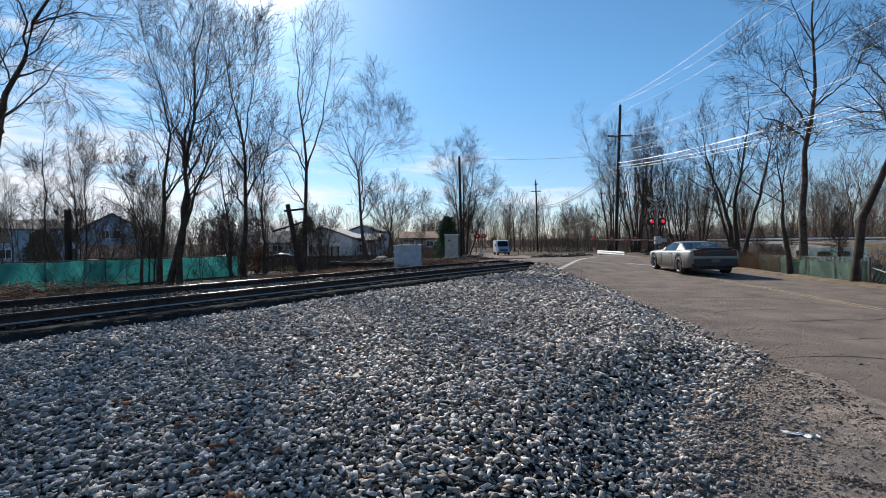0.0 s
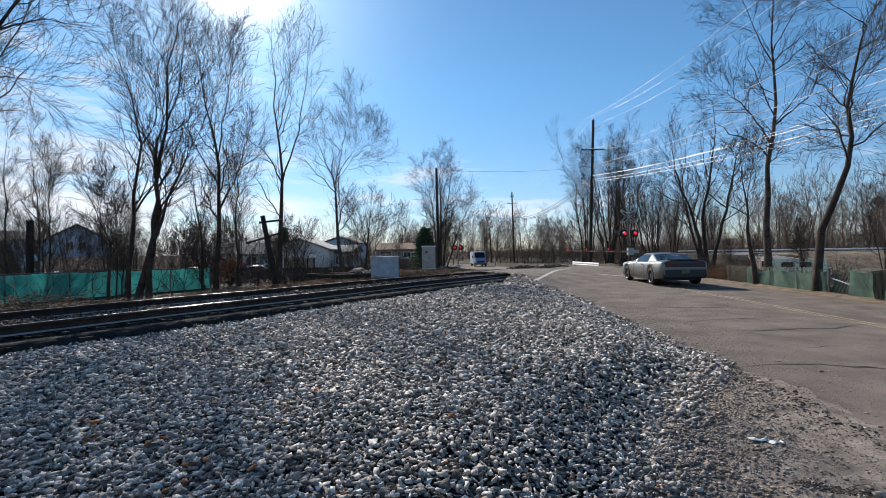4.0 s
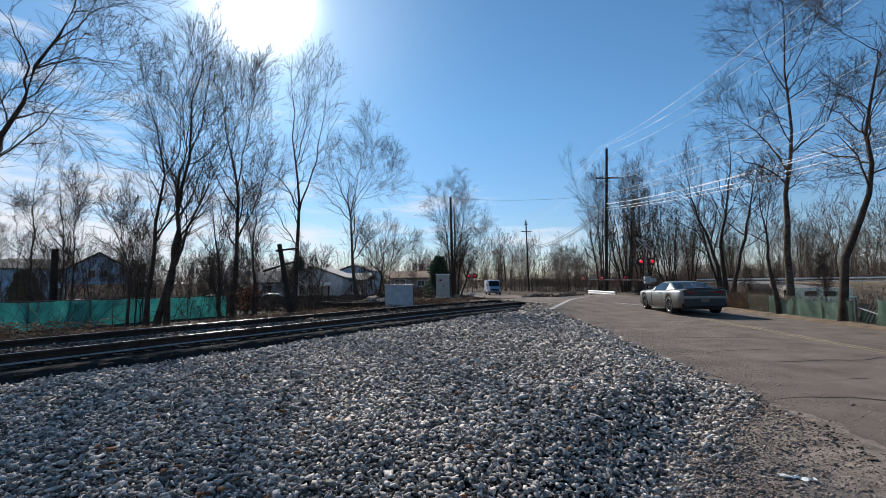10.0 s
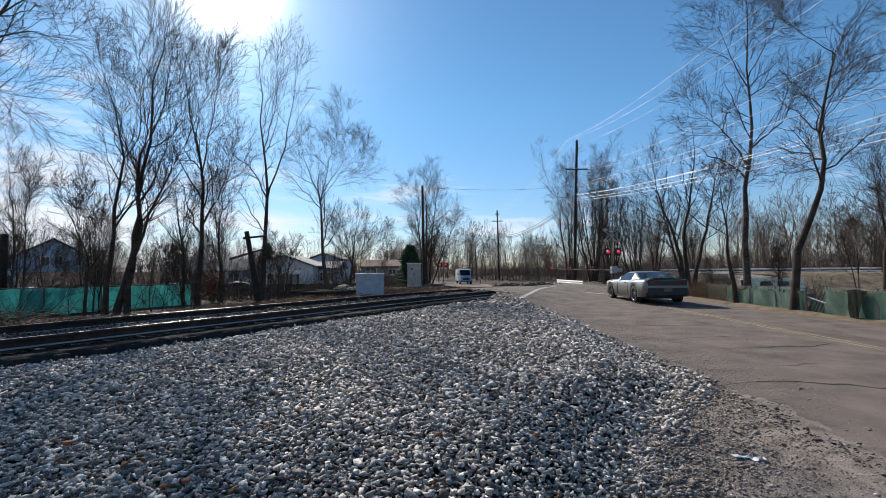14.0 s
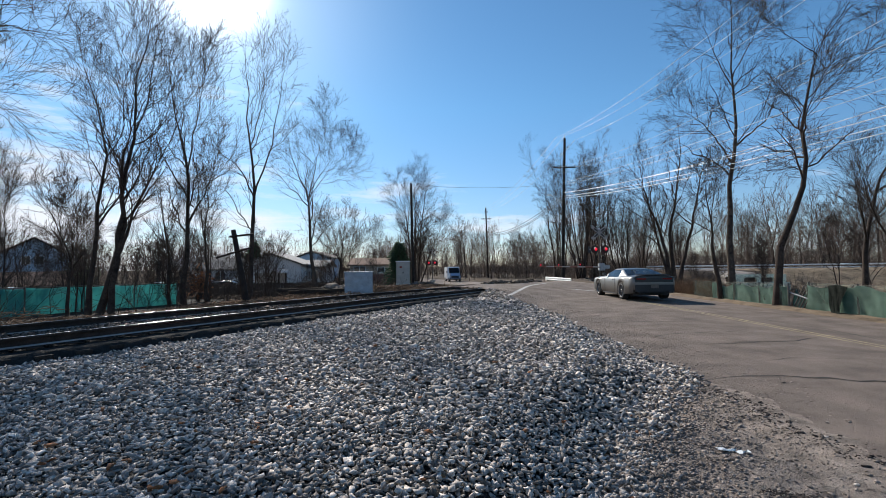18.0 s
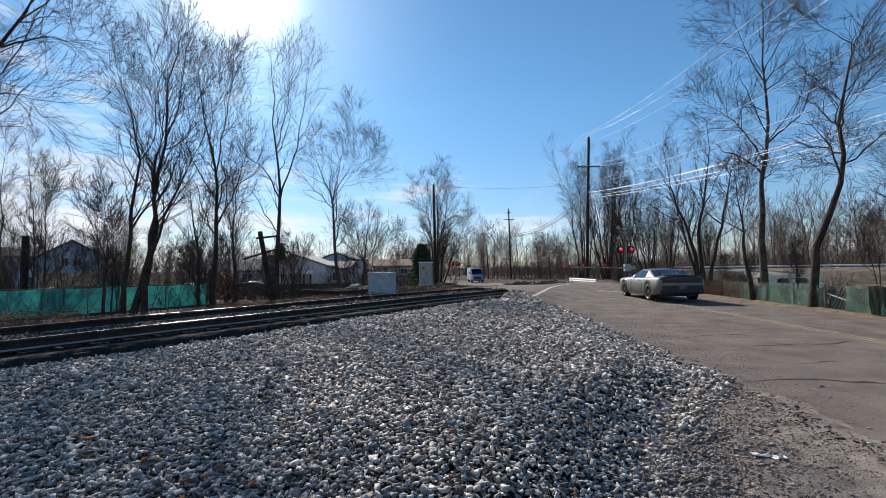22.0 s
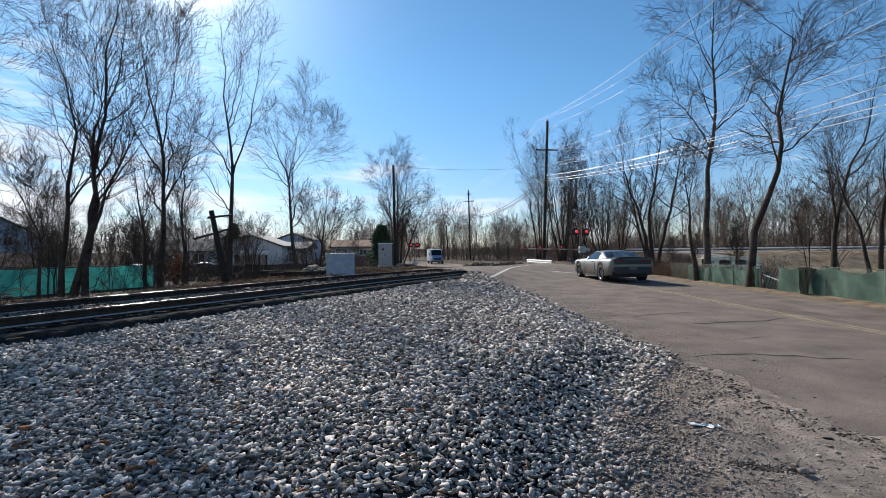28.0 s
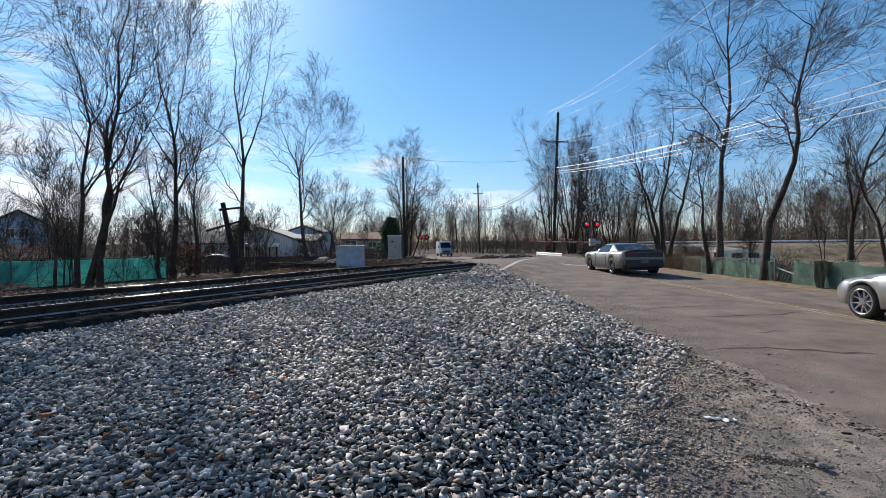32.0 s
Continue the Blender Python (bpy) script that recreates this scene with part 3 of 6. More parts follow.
def scattered(places, sizes, seed, flat=0.7):
    """Stones of the kinds above, turned and laid at the places."""
    rng = np.random.default_rng(seed)
    n = len(places)
    which = rng.integers(0, len(KINDS), n)
    a, tilt, spin = rng.uniform(0, 2 * np.pi, n), rng.normal(0, flat, n), rng.uniform(0, 2 * np.pi, n)
    pieces = []
    for k, (v, f) in enumerate(KINDS):
        m = np.where(which == k)[0]
        if not len(m):
            continue
        ca, sa, ct, st, cs, sn = (g(w[m]) for w in (a, tilt, spin) for g in (np.cos, np.sin))
        rz = np.zeros((len(m), 3, 3)); rz[:, 0, 0] = ca; rz[:, 0, 1] = -sa; rz[:, 1, 0] = sa; rz[:, 1, 1] = ca; rz[:, 2, 2] = 1
        rx = np.zeros((len(m), 3, 3)); rx[:, 1, 1] = ct; rx[:, 1, 2] = -st; rx[:, 2, 1] = st; rx[:, 2, 2] = ct; rx[:, 0, 0] = 1
        r2 = np.zeros((len(m), 3, 3)); r2[:, 0, 0] = cs; r2[:, 0, 1] = -sn; r2[:, 1, 0] = sn; r2[:, 1, 1] = cs; r2[:, 2, 2] = 1
        rot = r2 @ rx @ rz
        w = np.einsum("nij,vj->nvi", rot, v) * sizes[m][:, None, None] + places[m][:, None]
        pieces.append((w.reshape(-1, 3), (f[None] + (np.arange(len(m)) * len(v))[:, None, None]).reshape(-1, 3)))
    return joined(pieces)


def ballast_band(y0, y1, step, size, seed):
    rng = np.random.default_rng(seed)
    gx, gy = np.meshgrid(np.arange(-1.15 * y1 - 2.5, 3.3, step), np.arange(y0, y1, step))
    x, y = gx.ravel() + rng.uniform(-0.5, 0.5, gx.size) * step, gy.ravel() + rng.uniform(-0.5, 0.5, gx.size) * step
    s, d = off_track(x, y), stone_edge(y) - x
    keep = (s > -3.4) & (d > rng.exponential(0.13, len(x)) - 0.26) & (x > -1.12 * y - 2.0) & (y < 26.5)
    # few stones on the rails themselves
    for c in (0.0, -GAUGE):
        keep &= np.abs(s - c) > 0.085
    # none beside the near rail, where the near-black shade sheet lies
    keep &= (s < 0) | (s > 0.58)
    x, y, s = x[keep], y[keep], s[keep]
    z = np.maximum(ballast_z(x, y), 0.03 * ss(-0.6, -0.2, x - stone_edge(y)) * ss(7.5, 7.0, y)) + rng.uniform(-0.75, 0.75, len(x)) * size + 0.02 * np.sin(x * 2.3 + y) * np.sin(y * 1.7 - x)
    sizes = size * rng.lognormal(0, 0.25, len(x))
    return np.stack([x, y, z], -1), sizes


bands = [ballast_band(-3.0, 1.0, 0.055, 0.055, 9), ballast_band(1.0, 4.5, 0.030, 0.033, 1), ballast_band(4.5, 9.0, 0.039, 0.042, 2), ballast_band(9.0, 15.0, 0.053, 0.054, 3), ballast_band(15.0, 27.0, 0.084, 0.082, 4)]
spots, sizes = np.concatenate([p for p, _ in bands]), np.concatenate([q for _, q in bands])
clean = off_track(spots[:, 0], spots[:, 1]) > 0
tagged(new("ballast", mesh_np("ballast", *scattered(spots[clean], sizes[clean], 5), M_STONE)), "loose angular grey crushed-stone ballast", "ballast", kind="stuff")
tagged(new("ballast", mesh_np("ballast", *scattered(spots[~clean], sizes[~clean], 7), M_RUSTSTONE)), "rust-stained ballast between and behind the rails", "ballast", kind="stuff")

# grit and chips that lie on the verge and on the road's edge
rng = np.random.default_rng(11)
n = 46000
gx, gy = rng.uniform(-0.4, 4.4, n), 1.4 + 20 * rng.uniform(0, 1, n) ** 2.0
d = gx - stone_edge(gy)
keep = (d > -0.05) & (rng.uniform(0, 1, n) < np.exp(-d * 1.1) * 0.9 + 0.22 * (gx < 3.3) + 0.03)
gx, gy, d = gx[keep], gy[keep], d[keep]
size = np.where(rng.uniform(0, 1, len(gx)) < 0.010, rng.uniform(0.025, 0.045, len(gx)), rng.uniform(0.005, 0.015, len(gx)) * (1 + 0.06 * gy))
grit = scattered(np.stack([gx, gy, np.maximum(road_top(gx, gy), np.where(gy < 7.1, apron_z(gx, gy) + 0.028, -1)) + size * 0.12], -1), size, 12, 0.25)
tagged(new("grit", mesh_np("grit", *grit, M_GRIT)), "scattered grit and stone chips on the verge", "gravel", kind="stuff")
n = 10500
gy = 1.5 + 6.0 * rng.uniform(0, 1, n) ** 1.4
d = rng.exponential(0.55, n)
gx = stone_edge(gy) + d - 0.1
keep = (gx < 3.3) & (d < 2.2)
gx, gy = gx[keep], gy[keep]
size = rng.lognormal(-4.45, 0.36, len(gx)) * (1.5 - 0.35 * np.clip(d[keep], 0, 1.6))
chips = scattered(np.stack([gx, gy, np.maximum(road_top(gx, gy), np.maximum(np.where(gy < 7.1, apron_z(gx, gy) + 0.028, -1), bed_z(gx, gy))) + size * 0.15 + 0.004], -1), size, 13, 0.3)
tagged(new("stone_chips", mesh_np("stone_chips", *chips, M_GRIT)), "crushed stone chips spilled from the ballast", "gravel", kind="stuff")
# the crumbled edge of the asphalt, and a dark patch of oily crumbs
n = 1500
gy = rng.uniform(2.4, 7.0, n)
gx = np.interp(gy, [2.4, 3.4, 3.85, 4.5, 5.5, 6.3, 7.2], [3.6, 3.4, 3.2, 3.08, 3.2, 3.02, 2.8]) + rng.normal(0.02, 0.10, n)
a, q = rng.uniform(0, 2 * np.pi, 600), rng.uniform(0, 1, 600)
ox, oy = 0.26 * q * np.cos(a), 0.075 * q * np.sin(a)
gx, gy = np.concatenate([gx, 2.27 + ox * 0.97 + oy * 0.2]), np.concatenate([gy, 3.16 - ox * 0.2 + oy * 0.97])
size = np.concatenate([rng.lognormal(-4.5, 0.5, n), rng.uniform(0.006, 0.015, 600)])
crumbs = scattered(np.stack([gx, gy, np.maximum(road_top(gx, gy), apron_z(gx, gy) + 0.028) + size * 0.1], -1), size, 15, 0.25)
tagged(new("asphalt_crumbs", mesh_np("asphalt_crumbs", *crumbs, M_DARKCHIP)), "dark crumbs along the broken asphalt edge", "gravel", kind="stuff")
# withered leaves caught among the stones
n = 190
gy = 1.9 + 9 * rng.uniform(0, 1, n) ** 1.5
gx = rng.uniform(-1, 1, n) * (0.9 * gy)
keep = (gx < stone_edge(gy) + 0.2) & (off_track(gx, gy) > 1.0)
gx, gy = gx[keep], gy[keep]
v, f = scattered(np.stack([gx, gy, ballast_z(gx, gy) + 0.035], -1), rng.uniform(0.025, 0.055, len(gx)), 16, 0.5)
tagged(new("dead_leaves", mesh_np("dead_leaves", v, f, M_DRYLEAF)), "curled brown leaves lying among the ballast", "leaves", kind="stuff")


# the railway: two rails on timber ties
track = thing("railway_track", (*TRACK_AT, 0), "single railway track of rusty rails on timber ties", "railway track", kind="structure")
TRACK_TURN = math.atan2(TRACK_WAY[1], TRACK_WAY[0])
RAIL_HALF = [(0.0, 0.0), (0.07, 0.0), (0.07, 0.012), (0.012, 0.032), (0.009, 0.115), (0.034, 0.128), (0.036, 0.158), (0.018, 0.168), (0.0, 0.169)]


def rail(s, top, u0, u1):
    prof = RAIL_HALF + [(-x, z) for x, z in RAIL_HALF[-2:0:-1]]
    us = np.linspace(u0, u1, 60)
    k = len(prof)
    p = np.array(prof)
    xy = TRACK_WAY[None, :] * us[:, None]
    off = s + p[:, 0]
    v = np.zeros((len(us), k, 3))
    v[:, :, :2] = xy[:, None] + TRACK_SIDE[None, None] * off[None, :, None]
    v[:, :, 2] = top - 0.169 + p[:, 1] + (0.004 * np.sin(us * 0.8) + rail_fall(us))[:, None]
    i = (np.arange(len(us) - 1)[:, None] * k)
    a, b = np.arange(k), (np.arange(k) + 1) % k
    f = np.stack([i + a, i + b, i + b + k, i + a + k], -1).reshape(-1, 4)
    me = mesh_np("rail", v.reshape(-1, 3), f, M_RAIL)
    me.materials.append(M_RAILTOP)
    me.materials.append(M_FOOT_GLINT)
    idx = np.zeros(len(me.polygons), np.int32)
    for n in range(len(us) - 1):
        for c in (7, 8):
            idx[n * k + c] = 1
        # the foot's upper faces take the painted highlight
        idx[n * k + 2] = idx[n * k + k - 3] = 2
    me.polygons.foreach_set("material_index", idx)
    ob = new("rail", me)
    ob.parent = track
    return tagged(ob, "rusty steel rail with a polished head")


rail(0.0, NEAR_TOP, -24, 62)
rail(-GAUGE, FAR_TOP, -24, 62)
# added sheet: the shaded shoulder beside the near rail, painted near-black
us = np.linspace(-16, 20, 260)
cribs = [(-0.03, 0.33), (0.10, 0.355), (0.30, 0.36), (0.48, 0.345), (0.56, 0.26), (0.66, 0.15)]
rng = np.random.default_rng(17)
cv = np.zeros((len(us), len(cribs), 3))
for j, (c, z) in enumerate(cribs):
    cv[:, j, :2] = TRACK_WAY * us[:, None] + TRACK_SIDE * (c + rng.normal(0, 0.006, (len(us), 1)) * (j > 0))
    cv[:, j, 2] = z + rng.normal(0, 0.004, len(us)) + rail_fall(us)
i = (np.arange(len(us) - 1)[:, None] * len(cribs) + np.arange(len(cribs) - 1)[None]).ravel()
part("crib_fill", mesh_np("crib_fill", cv.reshape(-1, 3), np.stack([i, i + 1, i + len(cribs) + 1, i + len(cribs)], -1), M_BED_SHADE), None, track, "near-black sheet standing for the shade along the tie ends")
bm = box(2.6, 0.23, 0.18, bevel=0.012)
tie_mesh = bpy.data.meshes.new("tie")
bm.to_mesh(tie_mesh)
bm.free()
tie_mesh.materials.append(M_TIE)
bm = box(0.36, 0.19, 0.022)
plate_mesh = bpy.data.meshes.new("tie_plate")
bm.to_mesh(plate_mesh)
bm.free()
plate_mesh.materials.append(M_RAIL)
rng = np.random.default_rng(6)
for k in range(74):
    u = -13 + k * 0.5
    tie = new("tie", tie_mesh)
    tie.parent = track
    c = TRACK_WAY * (u + rng.normal(0, 0.02)) + TRACK_SIDE * (-GAUGE / 2 + rng.normal(0, 0.03))
    tie.matrix_local = Matrix.Translation((c[0], c[1], 0.185 + float(rail_fall(u)))) @ Matrix.Rotation(TRACK_TURN - math.pi / 2 + rng.normal(0, 0.012), 4, "Z") @ Matrix.Rotation(math.atan2(FAR_TOP - NEAR_TOP, GAUGE), 4, "Y")
    for s, top in ((0.0, NEAR_TOP), (-GAUGE, FAR_TOP)):
        plate = new("tie_plate", plate_mesh)
        plate.parent = track
        c2 = TRACK_WAY * u + TRACK_SIDE * s
        plate.matrix_local = Matrix.Translation((c2[0], c2[1], top - 0.191 + float(rail_fall(u)))) @ Matrix.Rotation(TRACK_TURN - math.pi / 2, 4, "Z")


# ---- trees: tapered stems, limbs and several orders of twigs ----
def resampled(line, k):
    line = np.array(line, float)
    t = np.concatenate([[0], np.cumsum(np.linalg.norm(np.diff(line, axis=0), axis=1))])
    q = np.linspace(0, t[-1], k)
    return np.stack([np.interp(q, t, line[:, c]) for c in range(line.shape[1])], -1)


def sprout(rng, paths, radii, count, length, angle, start, lift, k, thin=0.6, jitter=0.24):
    """Branches that leave each parent path: their paths and radii."""
    n, kp, _ = paths.shape
    u = start + (1 - start) * (np.arange(count)[None] + rng.uniform(0, 1, (n, count))) / count
    u = np.clip(u, 0, 0.985) * (kp - 1)
    i = u.astype(int)
    fr = (u - i)[..., None]
    row = np.arange(n)[:, None]
    base = paths[row, i] * (1 - fr) + paths[row, np.minimum(i + 1, kp - 1)] * fr
    rad = radii[row, i] * (1 - fr[..., 0]) + radii[row, np.minimum(i + 1, kp - 1)] * fr[..., 0]
    tan = paths[row, np.minimum(i + 1, kp - 1)] - paths[row, i]
    tan /= np.linalg.norm(tan, axis=-1, keepdims=True) + 1e-9
    side = rng.normal(size=tan.shape)
    side -= tan * (side * tan).sum(-1, keepdims=True)
    side /= np.linalg.norm(side, axis=-1, keepdims=True) + 1e-9
    a = np.radians(angle) * rng.uniform(0.7, 1.3, (n, count, 1))
    way = tan * np.cos(a) + side * np.sin(a)
    way[..., 2] += lift * rng.uniform(0.2, 1.2, (n, count))
    way /= np.linalg.norm(way, axis=-1, keepdims=True)
    plen = np.linalg.norm(np.diff(paths, axis=1), axis=2).sum(1)[:, None]
    long = np.minimum(length * rng.uniform(0.6, 1.25, (n, count)) * (1.15 - 0.75 * u / (kp - 1)), plen * 0.9)
    s = np.linspace(0, 1, k)
    out = base[:, :, None] + way[:, :, None] * (long[:, :, None] * s)[..., None]
    bend = np.cumsum(rng.normal(0, 1, (n, count, k, 3)), 2) * (jitter * long / k)[..., None, None]
    bend -= bend[:, :, :1]
    out = out + bend
    out[..., 2] += lift * 0.2 * long[..., None] * s**2
    r0 = np.minimum(rad * thin, long * 0.0150)
    rr = r0[..., None] * (1 - 0.75 * s)
    return out.reshape(-1, k, 3), rr.reshape(-1, k)


def crown_of(rng, stems, radii, orders):
    """All branches of a tree, from a table of (count, length, angle, start, lift, points, sides)."""
    pieces, paths, rads = [], stems, radii
    for count, length, angle, start, lift, k, sides in orders:
        paths, rads = sprout(rng, paths, rads, count, length, angle, start, lift, k)
        rads = np.maximum(rads, 0.0045)
        pieces.append(tubes(paths, rads, sides))
    return joined(pieces)


def bare_tree(place, stems, girth, label, orders, seed, material=None, name="bare_tree", wobble=0.5, group=""):
    """A leafless tree. stems: lines of (x, z) from the base; girth: the radius of each stem at its foot."""
    rng = np.random.default_rng(seed)
    material = material or M_BARK
    t = thing(name, place, label, "tree", group)
    k, paths, rads = 12, [], []
    foot = [None]
    for n, (line, g) in enumerate(zip(stems, girth)):
        p = resampled(line, k)
        y = np.cumsum(rng.normal(0, 0.5, k)) * 0.12 * wobble + np.linspace(0, rng.normal(0, wobble) * (1.6 if n else 0.4), k)
        path = np.stack([p[:, 0], y - y[0], p[:, 1]], -1)
        if n and line[0][1] > 0.3:      # spring from the nearest stem
            fine = [(resampled(q, 80), np.interp(np.linspace(0, 1, 80), np.linspace(0, 1, k), w)) for q, w in zip(paths, rads)]
            gap = [np.linalg.norm(q[:, [0, 2]] - path[0, [0, 2]], axis=1) for q, _ in fine]
            s = int(np.argmin([w.min() for w in gap]))
            j = int(gap[s].argmin())
            path[:, 1] += fine[s][0][j, 1]
            path += (fine[s][0][j] - path[0]) * np.maximum(0, 1 - np.arange(k) / 4)[:, None]
            g = min(g, fine[s][1][j] * 0.9)
        path[1:] += rng.normal(0, 0.02, (k - 1, 3)) * np.linalg.norm(path[-1] - path[0]) * 0.25
        q = 1 - np.linspace(0, 1, k)
        r = 0.76 * g * (0.60 * q**1.6 + 0.36 * q + 0.04)
        path[-2:, 2] += np.array([0.0, 0.03]) * np.linalg.norm(path[-1] - path[0])
        if line[0][1] < 0.3:
            r[0] *= 1.35
            path[0, 2] -= 0.6
        paths.append(path)
        rads.append(r)
        v, f = tubes(path[None], r[None], 9)
        part("trunk" if n == 0 else "limb", mesh_np("stem", v, f, material, True), None, t)
    v, f = crown_of(rng, np.array(paths), np.array(rads), orders)
    part("crown", mesh_np("crown", v, f, M_TWIG), None, t, "fine leafless branches and twigs")
    return t


def orders(l1, n1=15, angle=36, lift=0.25, start=0.25, n2=7, n3=6, n4=0):
    return [(n1 + 1, l1 * 1.3, angle * 0.92, start, lift, 7, 4), (n2 + 1, l1 * 0.62, 38, 0.10, lift * 0.8, 4, 3), (n3, l1 * 0.31, 38, 0.05, lift * 0.8, 2, 3)] + ([(n4, l1 * 0.17, 40, 0.2, 0.1, 2, 3)] if n4 else [])


bare_tree((-16.4, 13, 0.47), [[(0, 0), (0.7, 3.88), (1.41, 6.32), (2.08, 7.72), (2.87, 8.92), (3.63, 10.81), (3.98, 12.36)], [(2.67, 8.74), (3.92, 9.21), (4.81, 10.28), (5.39, 11.39)], [(1.52, 6.26), (2.8, 6.38), (4.39, 5.98)], [(2.17, 7.97), (3.76, 8.1), (5.53, 7.73)]],
          [0.22, 0.08, 0.05, 0.05], "tall leaning bare tree beside the track", orders(2.3, 13, 48, 0.1, 0.3, 5, 4), 31)
bare_tree((-19.53, 15, 0.72), [[(0, 0), (0.11, 2.8), (0.36, 5.32), (1.21, 6.94), (2.36, 8.88)], [(0.28, 4.99), (-0.22, 7.03), (-0.17, 9.79)], [(0.19, 3.45), (-1.3, 5.74), (-2.04, 8.08)]],
          [0.18, 0.09, 0.09], "bare forked tree beside the track", orders(2.3, 13, 40), 32)
bare_tree((-12.61, 16, 0.05), [[(0, 0), (0.25, 2.29), (0.49, 5.54), (-0.07, 7.8), (-0.77, 9.91)], [(0.24, 0), (0.75, 1.43), (1.28, 3.12), (1, 4.64), (1.42, 6.15), (1.6, 8.36), (2.11, 11.49)], [(0.8, 1.45), (1.51, 3.43), (2.38, 5.23), (3.27, 6.92), (4.03, 8.84)], [(0.8, 0.06), (1.13, 2.7), (1.45, 5.27), (2.34, 7.2), (2.86, 9.83)], [(0.47, 5.49), (0.94, 6.4), (0.76, 8.42), (0.57, 10.26)]],
          [0.13, 0.16, 0.12, 0.14, 0.08], "many-stemmed bare tree before the green screen", orders(2.3, 14, 36, 0.3), 33)
bare_tree((-11.58, 20, -0.07), [[(0, 0), (0.16, 3.05), (0.03, 6.49), (-0.54, 8.97), (-0.89, 11.78)], [(0.07, 5.96), (0.63, 7.81), (1.31, 9.94), (1.43, 11.3)], [(0.21, 3.57), (0.96, 5.39), (1.35, 7.23)]],
          [0.17, 0.09, 0.08], "tall slender bare tree", orders(2.2, 12, 38, 0.3), 34)
bare_tree((-9.65, 22, -0.07), [[(0, 0), (0.18, 3.12), (0.25, 5.39), (-0.24, 8.6), (-0.43, 12.48)], [(0.25, 5.1), (0.97, 7.66), (1.5, 10.84), (1.85, 12.29)], [(0.07, 7.7), (0.42, 10.03), (0.49, 12.71)]],
          [0.18, 0.11, 0.09], "tall bare tree with upright limbs", orders(2.2, 10, 38, 0.3, n2=6, n3=3), 35)
bare_tree((-8.72, 30, 0.21), [[(0, 0), (-0.38, 2.92), (-0.46, 5.76), (-1.49, 8.31), (-2.05, 9.71)], [(-0.46, 5.69), (-0.14, 9.02), (0.5, 12.31)], [(-0.42, 5.95), (0.88, 7.82), (2.43, 9.08)]],
          [0.19, 0.11, 0.10], "slim bare tree with a round open crown", orders(2.6, 15, 46, 0.15), 36, M_PALEBARK)
bare_tree((-14.17, 17, -0.09), [[(0, 0), (0.09, 2.03), (-0.53, 3.43), (-1.24, 4.62)], [(0.05, 1.81), (0.5, 3.4), (0.58, 4.56)]],
          [0.09, 0.05], "thin crooked bare tree", orders(1.5, 11, 42, n4=0), 37)
bare_tree((-23.71, 22, 0.31), [[(0, 0), (-0.1, 2.75), (-0.17, 6.81), (-0.08, 8.39)], [(-0.1, 3.37), (-0.77, 4.94), (-1.35, 5.59)]],
          [0.09, 0.045], "thin straight bare tree before the fence", orders(1.6, 11, 42, n4=0), 38)
bare_tree((-11.65, 22, 0.27), [[(0, 0), (0.01, 2.83), (0.13, 5.13), (0.87, 6.55)], [(0.02, 2.54), (-0.63, 4.57), (-0.97, 5.75)]],
          [0.11, 0.07], "small bare tree with a slender trunk", orders(1.7, 11, 42, n4=0), 39)
bare_tree((-14.64, 24, 0), [[(0, 0), (-0.06, 2.65), (-0.46, 5.2), (-0.69, 7.47)], [(-0.07, 2.97), (0.4, 4.85), (0.55, 5.8)]],
          [0.11, 0.06], "small bare tree with a slender trunk", orders(1.7, 11, 42, n4=0), 40)
bare_tree((-24.08, 24, 0.19), [[(0, 0), (0.03, 2.97), (-0.46, 6.34), (-0.29, 8.73)], [(-0.08, 3.64), (0.66, 5.29), (1.14, 6.96)]],
          [0.09, 0.05], "thin straight bare tree before the fence", orders(1.6, 11, 42, n4=0), 41)
bare_tree((-3.81, 48, -0.48), [[(0, 0), (0.12, 6.08), (0.11, 11.69)], [(0.29, 0), (0.83, 6.64), (1.51, 11.33)], [(-0.23, 0), (-0.58, 6.09), (-1.74, 10.87)], [(0.58, -0.01), (1.93, 4.29), (3.44, 7.15)]],
          [0.22, 0.17, 0.17, 0.13], "bare many-stemmed tree beyond the crossing", orders(2.9, 20, 44, 0.2, 0.2, 8, 7), 42)
bare_tree((-8.24, 34, 0.36), [[(0, 0), (0.28, 2.51), (0.56, 5.04)], [(0.19, 1.67), (1.48, 2.9), (2.64, 3.55)], [(0.1, 1.67), (-0.67, 3.37), (-1.1, 4.66)]],
          [0.13, 0.09, 0.07], "low spreading bare tree", orders(1.9, 12, 42), 43)
bare_tree((15.38, 26, -0.52), [[(0, 0), (0.05, 5.41), (0.42, 9.54), (0.45, 13.04), (0.37, 17.81)], [(0.2, 7.64), (-1.09, 9.87), (-2.84, 11.14)], [(0.28, 8.43), (1.97, 9.85), (2.63, 12.08)], [(0.44, 11.77), (-0.89, 14), (-1.83, 15.9)], [(0.44, 12.41), (1.37, 14.63), (1.71, 16.86)]],
          [0.27, 0.08, 0.09, 0.08, 0.07], "very tall pale-barked bare tree", orders(2.8, 20, 56, 0.1, 0.35, n2=6, n3=4), 44, M_PALEBARK)
